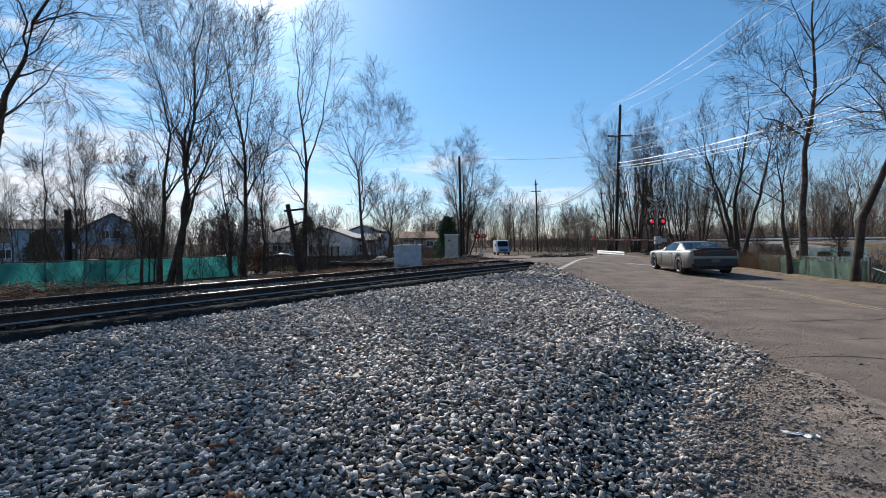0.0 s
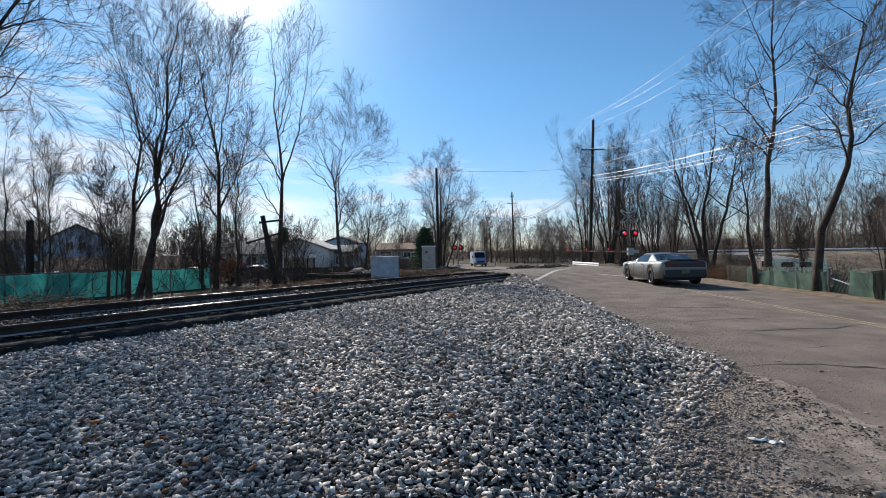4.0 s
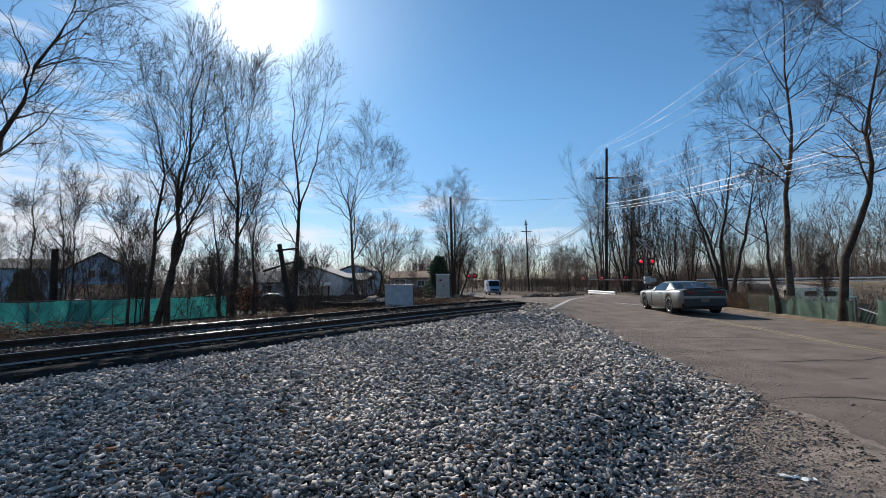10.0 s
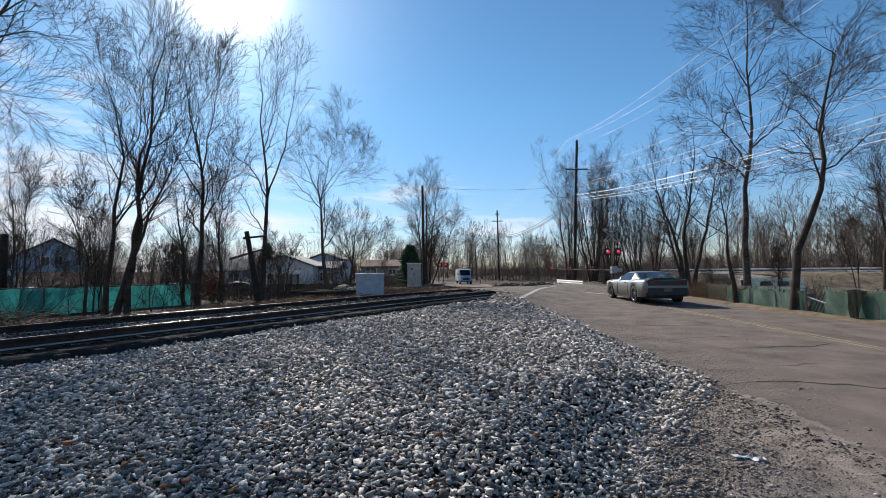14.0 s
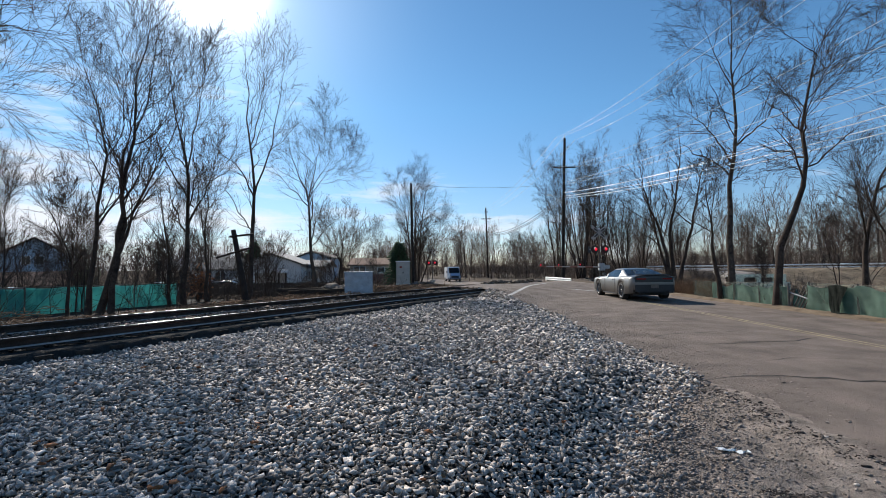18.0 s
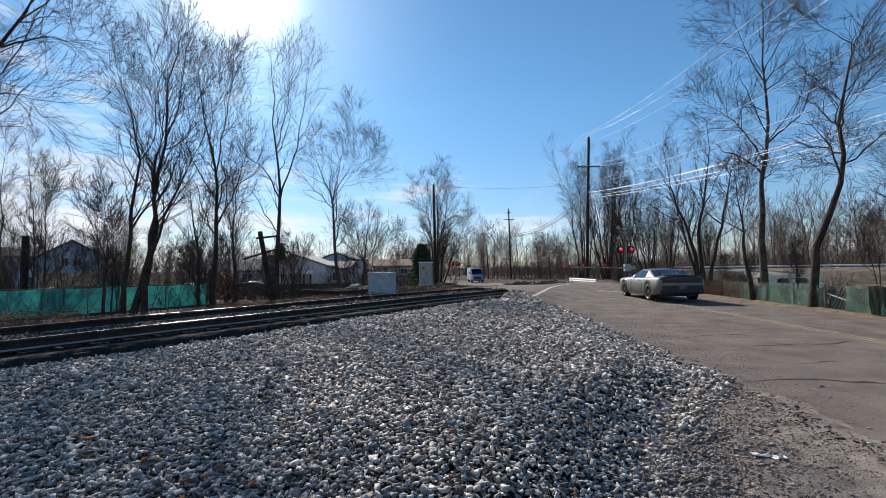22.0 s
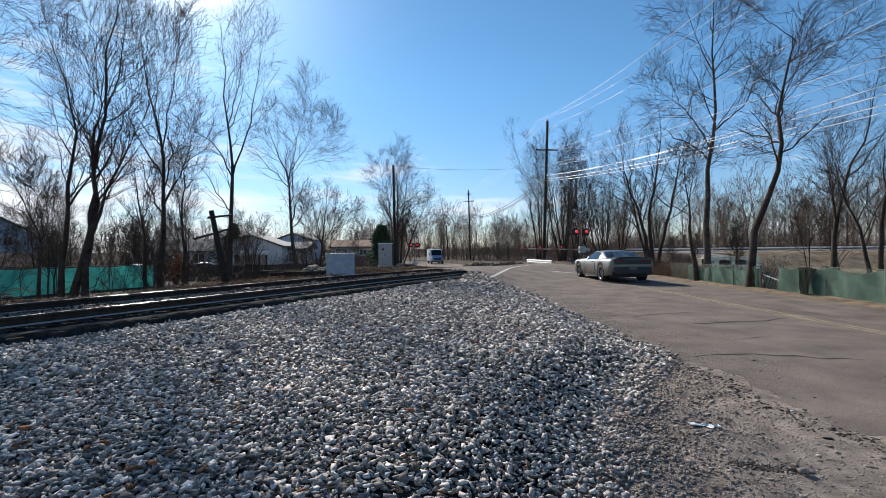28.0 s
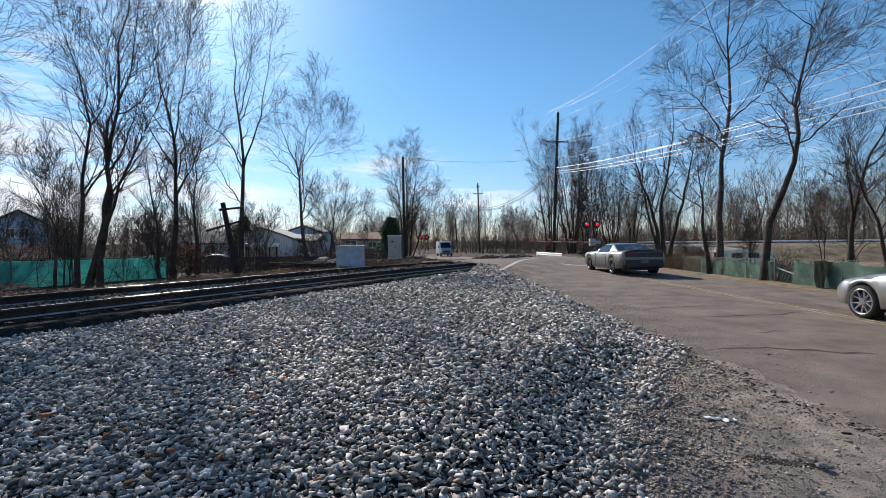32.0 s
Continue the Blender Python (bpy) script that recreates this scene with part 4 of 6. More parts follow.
bare_tree((11.18, 16.4, -0.06), [[(0, 0), (0.12, 1.69), (0.44, 2.9), (1.21, 4.3), (1.14, 5.31), (1.02, 5.91), (1.25, 6.92), (1.51, 8.12), (1.99, 9.33), (2.86, 10.33), (3.28, 11.14)], [(1.25, 4.46), (1.62, 4.94), (1.55, 5.5)], [(1.51, 8.02), (2.64, 8.76), (3.88, 9.12), (4.91, 10.03)], [(1.1, 5.71), (0.58, 6.52), (0.48, 7.52)], [(1.78, 8.83), (1.01, 9.73), (0.21, 10.74)]],
          [0.19, 0.05, 0.09, 0.07, 0.07], "crooked dark bare tree leaning over the road", orders(1.9, 13, 52, 0.1, 0.35, n2=6, n3=4), 45)
bare_tree((11.29, 19.7, -0.14), [[(0, 0), (-0.35, 1.82), (-0.57, 3.99), (-0.75, 5.31)], [(-0.51, 3.26), (-0.13, 4.71), (0.37, 5.67)]],
          [0.16, 0.08], "bare tree with a broken trunk", orders(1.6, 10, 42, start=0.5), 46)
bare_tree((15.38, 33, 0.5), [[(0, 0), (-0.78, 3.31), (-1.77, 6.14), (-2.35, 8.96)], [(0.2, 0), (0.04, 3.71), (0.68, 7.33), (0.6, 10.96)], [(0.49, 0), (1.25, 2.89), (1.9, 6.52), (2.74, 9.74)], [(-0.16, 0), (-0.86, 2.91), (-1.16, 5.33), (-0.73, 8.55)]],
          [0.2, 0.22, 0.19, 0.15], "large bare tree with several trunks", orders(2.6, 15, 42, 0.25, n2=6, n3=4), 47)
bare_tree((17.38, 20, 0.14), [[(0, 0), (0.1, 2.21), (0.67, 4.42), (1.44, 6.14), (2.22, 9.09)], [(0.1, 2.21), (-0.33, 3.94), (-0.82, 5.66)]],
          [0.16, 0.09], "bare tree behind the fence", orders(2.1, 13, 44, n2=6, n3=4), 48)
bare_tree((17.22, 18, 0.04), [[(0, 0), (-0.32, 2.22), (-0.98, 3.56), (-1.41, 5.55)], [(0.34, -0.01), (0.25, 2.44), (0.73, 5.54), (1.33, 8.87)], [(-0.14, 1.11), (0.82, 2.65), (1.74, 4.42)]],
          [0.12, 0.13, 0.09], "bare many-stemmed tree behind the fence", orders(2.1, 13, 44, n2=6, n3=4), 49)


def model_tree(name, height, seed, label, stems=2, spread=0.5, l1=None, girth=0.011, material=None, group="trees beside the line"):
    """A bare tree grown from random stems."""
    rng = np.random.default_rng(seed)
    lines, g = [], []
    for k in range(stems):
        z = np.linspace(0, 1, 5) * height * rng.uniform(0.75, 0.95)
        x = np.cumsum(rng.normal(0, 0.03 * height * spread, 5)) + rng.normal(0, spread) * np.linspace(0, 1, 5) * height * 0.16
        x = x - x[0] + 0.12 * k
        lines.append(list(zip(x, z)))
        g.append(girth * height * rng.uniform(0.75, 1.1))
    return bare_tree((0, 0, 0), lines, g, label, orders(l1 or height * 0.2, 13, 38), seed, material, name, height * 0.08, group)


def planted(model, places, seed):
    """Copies of a tree, turned about; the model itself takes the first place."""
    rng = np.random.default_rng(seed)
    for k, (x, y, size) in enumerate(places):
        z = float(rough_land(np.array(x), np.array(y))) - 0.05
        m = Matrix.Translation((x, y, z)) @ Matrix.Rotation(rng.uniform(0, 6.28), 4, "Z")
        ob = model if k == 0 else copy_thing(model, m)
        ob.matrix_world = m @ Matrix.Scale(size, 4)


MODELS = [model_tree("bare_tree", 7.0, 301, "young bare tree with a forked trunk", 2),
          model_tree("bare_tree", 8.0, 302, "slender young bare tree among brush", 1, 0.3),
          model_tree("bare_tree", 6.0, 303, "small many-stemmed bare tree among brush", 4, 0.9)]
planted(MODELS[0], [(-17.5, 22, 1), (-22, 30, 1.0), (-28, 27, 1), (-12.6, 33, 0.8), (21, 24, 1.0), (27, 33, 1.0), (-7.5, 47, 0.7)], 401)
planted(MODELS[1], [(-19.3, 19.5, 1), (-24.5, 25, 1.0), (22.5, 20, 1.1), (-35, 31, 1.0), (-20, 38, 0.8), (-15.8, 19.5, 0.7), (-13.2, 21.5, 0.6), (-18.2, 24, 0.7), (-22, 18.5, 0.8), (-10.2, 24.5, 0.55), (-27, 22, 0.8)], 402)
planted(MODELS[2], [(-21, 22, 0.9), (-14.8, 24.5, 0.8), (-11.4, 25.5, 0.6), (15.2, 28.5, 0.6), (23, 35, 0.8), (-26, 32, 0.9), (-9.5, 38, 0.5)], 403)


def fan_tree(height, spread, stems, seed, label):
    """A tall bare tree whose many stems fan out into a domed crown."""
    rng = np.random.default_rng(seed)
    lines, g = [], []
    for k in range(stems):
        x = spread * (2 * (k + 0.5) / stems - 1) + rng.normal(0, 0.15)
        h = height * (1 - 0.20 * (x / spread) ** 2) * rng.uniform(0.90, 1.0)
        b = 0.16 * (k - stems / 2)
        lines.append([(b, 0), (b + x * 0.10, h * 0.2), (b + x * 0.42, h * 0.5), (x * 0.80, h * 0.75), (x, h * 0.92)])
        g.append(rng.uniform(0.11, 0.17))
    return bare_tree((0, 0, 0), lines, g, label, orders(2.3, 12, 32, 0.3, 0.3, 6, 5), seed, None, "bare_tree", 1.4, "tall trees beyond the crossing")


planted(fan_tree(16.4, 2.8, 8, 304, "tall bare tree with upright fanned stems"), [(14.6, 53, 1.0), (17.2, 55, 1.0), (19.3, 53.5, 0.86), (23.5, 58, 0.72)], 404)
planted(fan_tree(15.4, 2.3, 7, 305, "tall bare tree with several upright stems"), [(12.7, 55, 0.98), (16.0, 57, 1.03), (21.2, 57, 0.8), (31, 64, 0.65)], 405)


def stand(count, seed, place, height, detail=(7, 4, 3), girth=0.0075, spread=1.0):
    """Many plain bare trees joined into one mesh: place(rng) gives each foot."""
    rng = np.random.default_rng(seed)
    kinds = []
    for k in range(7):
        h = 10.0
        stems = []
        for j in range(1 + k % 3):
            lean = rng.normal(0, 0.9 * spread, 2)
            z = np.linspace(0, 1, 8)
            stems.append(np.stack([lean[0] * z**1.3 + np.cumsum(rng.normal(0, 0.07, 8)), lean[1] * z**1.3 + np.cumsum(rng.normal(0, 0.07, 8)), z * h * rng.uniform(0.8, 1.0)], -1))
        stems = np.array(stems)
        rad = np.repeat((girth * h * (1 - 0.9 * np.linspace(0, 1, 8)))[None], len(stems), 0)
        pieces = [tubes(stems, rad, 4)]
        paths, rads = stems, rad
        for count2, length, angle in ((detail[0], 4.2, 34), (detail[1], 1.9, 38), (detail[2], 0.9, 40)):
            paths, rads = sprout(rng, paths, rads, count2, length, angle, 0.2, 0.4, 3 if length > 3 else 2)
            rads = np.maximum(rads, 0.013)
            pieces.append(tubes(paths, rads, 3))
        kinds.append(joined(pieces))
    out = []
    for _ in range(count):
        v, f = kinds[rng.integers(len(kinds))]
        x, y, z = place(rng)
        h = height(rng, x, y) / 10.0
        a = rng.uniform(0, 2 * np.pi)
        c, s = np.cos(a), np.sin(a)
        w = v * h
        out.append((np.stack([w[:, 0] * c - w[:, 1] * s + x, w[:, 0] * s + w[:, 1] * c + y, w[:, 2] + z - 0.2], -1), f))
    return joined(out)


def far_edge(rng):
    x = rng.uniform(-20, 120)
    y = rng.uniform(85, 150) if x < 40 else rng.uniform(62, 120)
    return x, y, float(land_z(np.array(x), np.array(y))) - 0.2


tagged(new("far_woods", mesh_np("far_woods", *stand(430, 21, far_edge, lambda r, x, y: r.uniform(6.5, 12), (8, 4, 2)), M_WOODS)), "leafless winter woods along the skyline", "woods", kind="stuff")


def west_edge(rng):
    x = rng.uniform(-130, -8)
    return x, rng.uniform(85, 150) + max(0, -x - 60) * -0.4, -1.0


tagged(new("far_woods", mesh_np("far_woods", *stand(300, 22, west_edge, lambda r, x, y: r.uniform(5, 9.5), (8, 4, 2)), M_WOODS)), "leafless trees behind the houses", "woods", kind="stuff")


def young(rng):
    t = rng.uniform(0, 1)
    x, y = (-11 - 30 * t, 28 + 3 * t) if rng.uniform() < 0.6 else (-9 - 24 * t, 40 + 6 * t)
    x, y = x + rng.normal(0, 1.2), y + rng.normal(0, 1.5)
    return x, y, float(land_z(np.array(x), np.array(y)))


tagged(new("young_trees", mesh_np("young_trees", *stand(46, 23, young, lambda r, x, y: r.uniform(3.5, 7), (9, 5, 3), 0.0085), M_TWIG)), "thin young bare trees before the yards", "trees", kind="stuff")


def belt(rng):
    x = rng.uniform(-150, 170)
    return x, 152 - 0.45 * abs(x - 10) + rng.normal(0, 3), -1.2


def lathe(profile, segments=24, axis="x"):
    """A turned shape from (radius, along) points."""
    bm = bmesh.new()
    rings = []
    for r, a in profile:
        ring = []
        for k in range(segments):
            t = 2 * math.pi * k / segments
            ring.append(bm.verts.new((a, r * math.cos(t), r * math.sin(t)) if axis == "x" else (r * math.cos(t), r * math.sin(t), a)))
        rings.append(ring)
    for p, q in zip(rings, rings[1:]):
        for k in range(segments):
            bm.faces.new((p[k], p[(k + 1) % segments], q[(k + 1) % segments], q[k]))
    return bm


# ---- overhead lines ----
def sag_line(a, b, sag, r, material, label, name="overhead_wire", k=26):
    a, b = np.array(a, float), np.array(b, float)
    t = np.linspace(0, 1, k)[:, None]
    p = a + (b - a) * t
    p[:, 2] -= (4 * sag * t * (1 - t))[:, 0]
    v, f = tubes(p[None], np.full((1, k), r), 5)
    return tagged(new(name, mesh_np(name, v, f, material, True)), label, "wire", "overhead lines")


def utility_pole(place, height, lean, arms, label, material, top_pins=True, r=0.185):
    """A timber pole; arms: (height, length, turn in degrees)."""
    t = thing("utility_pole", place, label, "pole", "utility poles")
    part("pole", rod((0, 0, -0.4), (lean, 0, height), r, r * 0.66, 12), material, t)
    for z, w, turn in arms:
        arm = part("crossarm", box(w, 0.11, 0.13, bevel=0.01), material, t, m=pose(lean * z / height, -0.15, z, 0, 0, turn))
        for s in (-1, 1):
            part("brace", rod((0, 0.02, -0.55), (s * w * 0.3, 0.05, 0.02), 0.018, sides=6), M_GALV, arm)
        for q in (-0.46, -0.25, 0.25, 0.46):
            part("insulator", lathe([(0.0, 0.13), (0.02, 0.13), (0.045, 0.16), (0.03, 0.19), (0.05, 0.22), (0.0, 0.27)], 10, "z"), M_GREYPOLE, arm, m=Matrix.Translation((q * w, 0, 0)))
    if top_pins:
        part("top_pin", rod((lean, 0, height), (lean, 0, height + 0.35), 0.03, 0.02, 6), M_GALV, t)
    return t


pole_b = utility_pole((11.31, 48, -0.3), 14.9, 0.55, [(11.8, 2.3, 4)], "tall dark timber utility pole beside the crossing", M_POLE)
lamp_arm = part("lamp_arm", rod((0.3, 0, 8.1), (-1.0, -0.2, 9.0), 0.03, sides=8), M_GALV, pole_b)
part("lamp_head", box(0.55, 0.26, 0.14, -1.15, -0.2, 8.93, 0.04), M_GALV, pole_b, "grey street lamp head")
utility_pole((7.46, 95, -1.1), 14.4, -0.32, [(12.1, 2.1, 0), (13.5, 0.8, 0)], "distant timber utility pole", M_POLE)
utility_pole((-3.55, 43, -0.02), 9.3, -0.1, [], "plain grey timber pole", M_POLE, False, 0.15)
utility_pole((-8.5, 118, -1.3), 11.0, 0.1, [(9.8, 1.8, 5)], "far timber pole beside the road", M_POLE)
utility_pole((3.2, 104, -1.3), 8.0, -0.4, [], "short leaning timber pole", M_POLE, False)
utility_pole((15.5, -14, -0.3), 16.2, 0.0, [(11.8, 2.3, 0)], "timber utility pole beside the road", M_POLE)

for x, z0, x1, z1, sag in ((10.8, 14.6, 14.7, 15.4, 2.6), (11.9, 14.9, 15.8, 15.9, 2.9), (12.9, 14.4, 16.8, 15.3, 2.5)):
    sag_line((x, 48, z0), (x1, -14, z1), sag, 0.008, M_WIRE, "thin bright power wire")
sag_line((11.0, 48, 11.6), (14.9, -14, 11.7), 2.84, 0.007, M_WIRE, "thin bright power wire")
sag_line((12.3, 48, 11.6), (16.2, -14, 11.7), 3.0, 0.007, M_WIRE, "thin bright power wire")
sag_line((11.6, 48, 10.0), (15.5, -14, 6.48), 0.80, 0.009, M_WIRE, "bright overhead cable between poles")
sag_line((11.7, 48, 9.8), (15.6, -14, 6.3), 0.95, 0.007, M_WIRE, "bright overhead cable between poles")
for z0, z1, sag, r in ((9.0, 7.07, 1.59, 0.011), (8.95, 5.62, 1.05, 0.014), (8.6, 5.42, 1.10, 0.014), (8.4, 5.2, 1.12, 0.012)):
    sag_line((11.6, 48, z0), (15.5, -14, z1), sag, r, M_WIRE, "thick bright communications cable")
for x, z in ((10.8, 14.5), (11.9, 14.9), (12.9, 14.4)):
    sag_line((x, 48, z), (7.2 + (x - 11.9), 95, 12.9), 1.2, 0.012, M_WIRE, "thin power wire over the road")
for dz, r in ((0.0, 0.034), (-0.3, 0.034), (-0.5, 0.03)):
    sag_line((11.5, 48, 8.7 + dz), (7.3, 95, 8.3 + dz), 1.3, r, M_DARKWIRE, "dark communications cable over the road")
sag_line((11.4, 48, 9.9), (-3.65, 43, 9.15), 0.35, 0.012, M_DARKWIRE, "thin cable across the road")
sag_line((-3.65, 43, 9.1), (-8.4, 118, 9.0), 1.0, 0.014, M_DARKWIRE, "thin cable beside the road")


# ---- the level crossing ----
def signal_lamp(parent, x, z, lit, y=-0.14):
    head = part("lamp_disc", lathe([(0.0, y), (0.30, y), (0.30, y + 0.02), (0.0, y + 0.02)], 24, "z"), M_BLACK, parent, "black round backplate",
                m=Matrix.Translation((x, 0, z)) @ Matrix.Rotation(radians(90), 4, "X") @ Matrix.Translation((0, 0, -2 * y - 0.02)))
    part("lens", lathe([(0.0, 0.04), (0.07, 0.035), (0.115, 0.0), (0.115, -0.02)], 20, "z"), M_REDLAMP if lit else M_DULLRED, head, "lit red lens" if lit else "dim red lens", True, Matrix.Translation((0, 0, -y)) )
    hood = bmesh.new()
    for k in range(13):
        t = radians(-15 + 210 * k / 12)
        for a, r in ((0.0, 0.17), (0.28, 0.165)):
            hood.verts.new((r * math.cos(t), r * math.sin(t), a - y))
    hood.verts.ensure_lookup_table()
    for k in range(12):
        hood.faces.new((hood.verts[2 * k], hood.verts[2 * k + 1], hood.verts[2 * k + 3], hood.verts[2 * k + 2]))
    part("hood", hood, M_BLACK, head)


def crossing_signal(place, rz, label, gate=True, arm_len=4.7, arm_side=-1, lamp_z=2.35):
    t = thing("crossing_signal", place, label, "crossing signal", "crossing signals", rz=rz)
    part("foundation", box(0.6, 0.6, 0.25, bevel=0.02), M_CONCRETE, t, m=Matrix.Translation((0, 0, -0.1)))
    part("mast", rod((0, 0, 0.1), (0, 0, lamp_z + 1.6), 0.065, sides=12), M_GREYPOLE, t)
    part("lamp_bar", rod((-0.62, 0, lamp_z), (0.62, 0, lamp_z), 0.03, sides=8), M_GALV, t)
    signal_lamp(t, -0.38, lamp_z, True)
    signal_lamp(t, 0.38, lamp_z, True)
    side = part("side_lamps", rod((-0.55, 0.1, lamp_z), (-0.75, 0.25, lamp_z), 0.03, sides=6), M_GALV, t)
    part("lamp_disc", lathe([(0.0, 0.0), (0.28, 0.0), (0.28, 0.03), (0.0, 0.03)], 20, "z"), M_BLACK, side, m=pose(-0.72, 0.2, lamp_z, 90, 0, 50))
    for n, a in enumerate((40, -40)):
        blade = part("crossbuck_blade", box(1.5, 0.025, 0.23, z=-0.115, bevel=0.008), M_ARMPAINT, t, "white crossbuck blade",
                     m=Matrix.Translation((0, -0.09 - 0.03 * n, lamp_z + 1.27)) @ Matrix.Rotation(radians(a), 4, "Y"))
        for q in (-1, 1):
            part("lettering", box(0.36, 0.005, 0.10, q * 0.33, -0.016, -0.05), M_BLACK, blade, "black bars of lettering")
    part("bell", lathe([(0.0, 0.0), (0.12, 0.0), (0.1, 0.1), (0.0, 0.14)], 16, "z"), M_GALV, t, m=Matrix.Translation((0, 0, lamp_z + 1.5)))
    if gate:
        part("gate_machine", box(0.45, 0.4, 0.55, 0.15, 0.05, 0.72, 0.03), M_GALV, t, "grey gate machine box")
        part("counterweight", box(0.5, 0.1, 0.26, 0.45, -0.2, 0.85, 0.02), M_GALV, t)
        arm = part("gate_arm", rod((0, 0, 0), (arm_side * arm_len, 0, 0.12), 0.055, 0.035, 6), M_ARMPAINT, t, "lowered red and white gate arm", m=Matrix.Translation((0, -0.22, 0.98)))
        for k in range(8):
            if k % 2:
                x0, x1 = arm_side * arm_len * k / 8, arm_side * arm_len * (k + 1) / 8
                part("red_stripe", rod((x0, 0, 0.12 * k / 8), (x1, 0, 0.12 * (k + 1) / 8), 0.060 - 0.002 * k, 0.059 - 0.002 * k, 6), M_BRICK, arm, "red stripe")
        for q in (0.33, 0.68, 0.97):
            l = part("arm_lamp", box(0.07, 0.1, 0.1, arm_side * arm_len * q, 0, 0.16, 0.01), M_BLACK, arm)
            part("lens", lathe([(0.0, 0.03), (0.04, 0.02), (0.055, 0.0), (0.055, -0.02)], 14, "z"), M_REDLAMP, l, "lit red lens", m=Matrix.Translation((arm_side * arm_len * q, -0.05, 0.22)) @ Matrix.Rotation(radians(90), 4, "X"))
    return t


crossing_signal((11.35, 36, 0.36), 0, "crossing signal with crossbuck, red lamps and lowered gate")
crossing_signal((-2.42, 59, -0.28), -8, "crossing signal with lit red lamps beyond the track", False, lamp_z=2.3)

guard = thing("guard_rail", (10.3, 45.75, -0.42), "short white steel guard rail on posts", "guard rail", rz=-81.5)
for s in (-2.9, -1.0, 1.0, 2.9):
    part("post", box(0.12, 0.14, 0.75, s, 0.1, 0), M_GREYPOLE, guard)
beam = bmesh.new()
prof = [(0.0, 0.40), (-0.07, 0.46), (-0.07, 0.51), (0.0, 0.55), (0.0, 0.60), (-0.07, 0.64), (-0.07, 0.70), (0.0, 0.75), (0.02, 0.75), (0.02, 0.40)]
vs = [[beam.verts.new((x, y, z)) for y, z in prof] for x in (-3.3, 3.3)]
for k in range(len(prof)):
    beam.faces.new((vs[0][k], vs[1][k], vs[1][(k + 1) % len(prof)], vs[0][(k + 1) % len(prof)]))
part("beam", beam, M_WHITEPAINT, guard, "white W-shaped beam")

cabinet = thing("signal_cabinet", (-4.66, 23.3, 0.22), "silver railway signal cabinet with closed doors", "cabinet", rz=12)
part("body", box(1.36, 0.8, 1.02, z=0.06, bevel=0.015), M_SILVERBOX, cabinet)
part("lid", box(1.44, 0.88, 0.05, z=1.08, bevel=0.012), M_SILVERBOX, cabinet)
for s in (-1, 1):
    d = part("door", box(0.64, 0.02, 0.90, s * 0.335, -0.41, 0.12, 0.006), M_SILVERBOX, cabinet)
    part("handle", box(0.04, 0.05, 0.14, s * 0.08, -0.44, 0.5, 0.008), M_GALV, d)
    part("vent", box(0.14, 0.01, 0.07, s * 0.5, -0.425, 0.45), M_GALV, d)
    part("foot", box(0.12, 0.7, 0.08, s * 0.55, 0, -0.02), M_CONCRETE, cabinet)

bungalow = thing("equipment_case", (-4.45, 42.7, -0.05), "tall beige railway equipment case", "cabinet", rz=6)
part("body", box(1.22, 1.0, 1.95, z=0.1, bevel=0.02), M_BEIGEBOX, bungalow)
part("roof", box(1.36, 1.14, 0.09, z=2.05, bevel=0.02), M_WHITEPAINT, bungalow)
part("plinth", box(1.3, 1.1, 0.14, z=-0.04), M_CONCRETE, bungalow)
for s in (-1, 1):
    d = part("door", box(0.56, 0.02, 1.7, s * 0.29, -0.51, 0.22, 0.006), M_BEIGEBOX, bungalow)
    part("handle", box(0.04, 0.05, 0.16, s * 0.06, -0.54, 1.0, 0.008), M_TRIM, d)
part("sign", box(0.2, 0.01, 0.16, -0.2, -0.53, 1.5), M_TAIL, bungalow, "small red sign plate")

stub = thing("broken_pole", (-8.77, 20, 0.05), "dark broken timber pole with short arms", "pole")
part("pole", rod((0, 0, -0.3), (-0.66, 0, 3.2), 0.14, 0.10, 10), M_POLE, stub)
part("crossarm", rod((-1.35, -0.1, 2.0), (0.15, -0.1, 2.42), 0.05, 0.04, 8), M_POLE, stub)
part("crossarm", rod((-0.75, -0.12, 2.9), (0.3, -0.12, 3.0), 0.05, 0.04, 8), M_POLE, stub)
stump = thing("broken_pole", (-24.6, 24, -0.5), "weathered stump of a timber pole", "pole")
part("pole", rod((0, 0, -0.3), (0.05, 0, 4.1), 0.19, 0.17, 10), M_POLE, stump)


# ---- screened fences ----
def screen_panel(w, h, seed, torn=0.0, wrinkle=0.075, k=22):
    rng = np.random.default_rng(seed)
    us, vs = np.linspace(0, w, k), np.linspace(0, h, 8)
    gu, gv = np.meshgrid(us, vs)
    ph = rng.uniform(0, 6, 4)
    gy = wrinkle * (np.sin(gu * 5 + ph[0] + gv * 2) * 0.6 + np.sin(gu * 11 + ph[1] - gv * 5) * 0.4)
    gz = gv - (0.05 + torn * np.sin(np.pi * gu / w)) * (gv / h) * np.abs(np.sin(gu * 2 + ph[2]))
    v = np.stack([gu, gy, gz], -1).reshape(-1, 3)
    i = (np.arange(7)[:, None] * k + np.arange(k - 1)[None]).ravel()
    f = np.stack([i, i + 1, i + k + 1, i + k], -1)
    back = v + np.array([0, 0.006, 0])
    return joined([(v, f), (back, f[:, ::-1])])


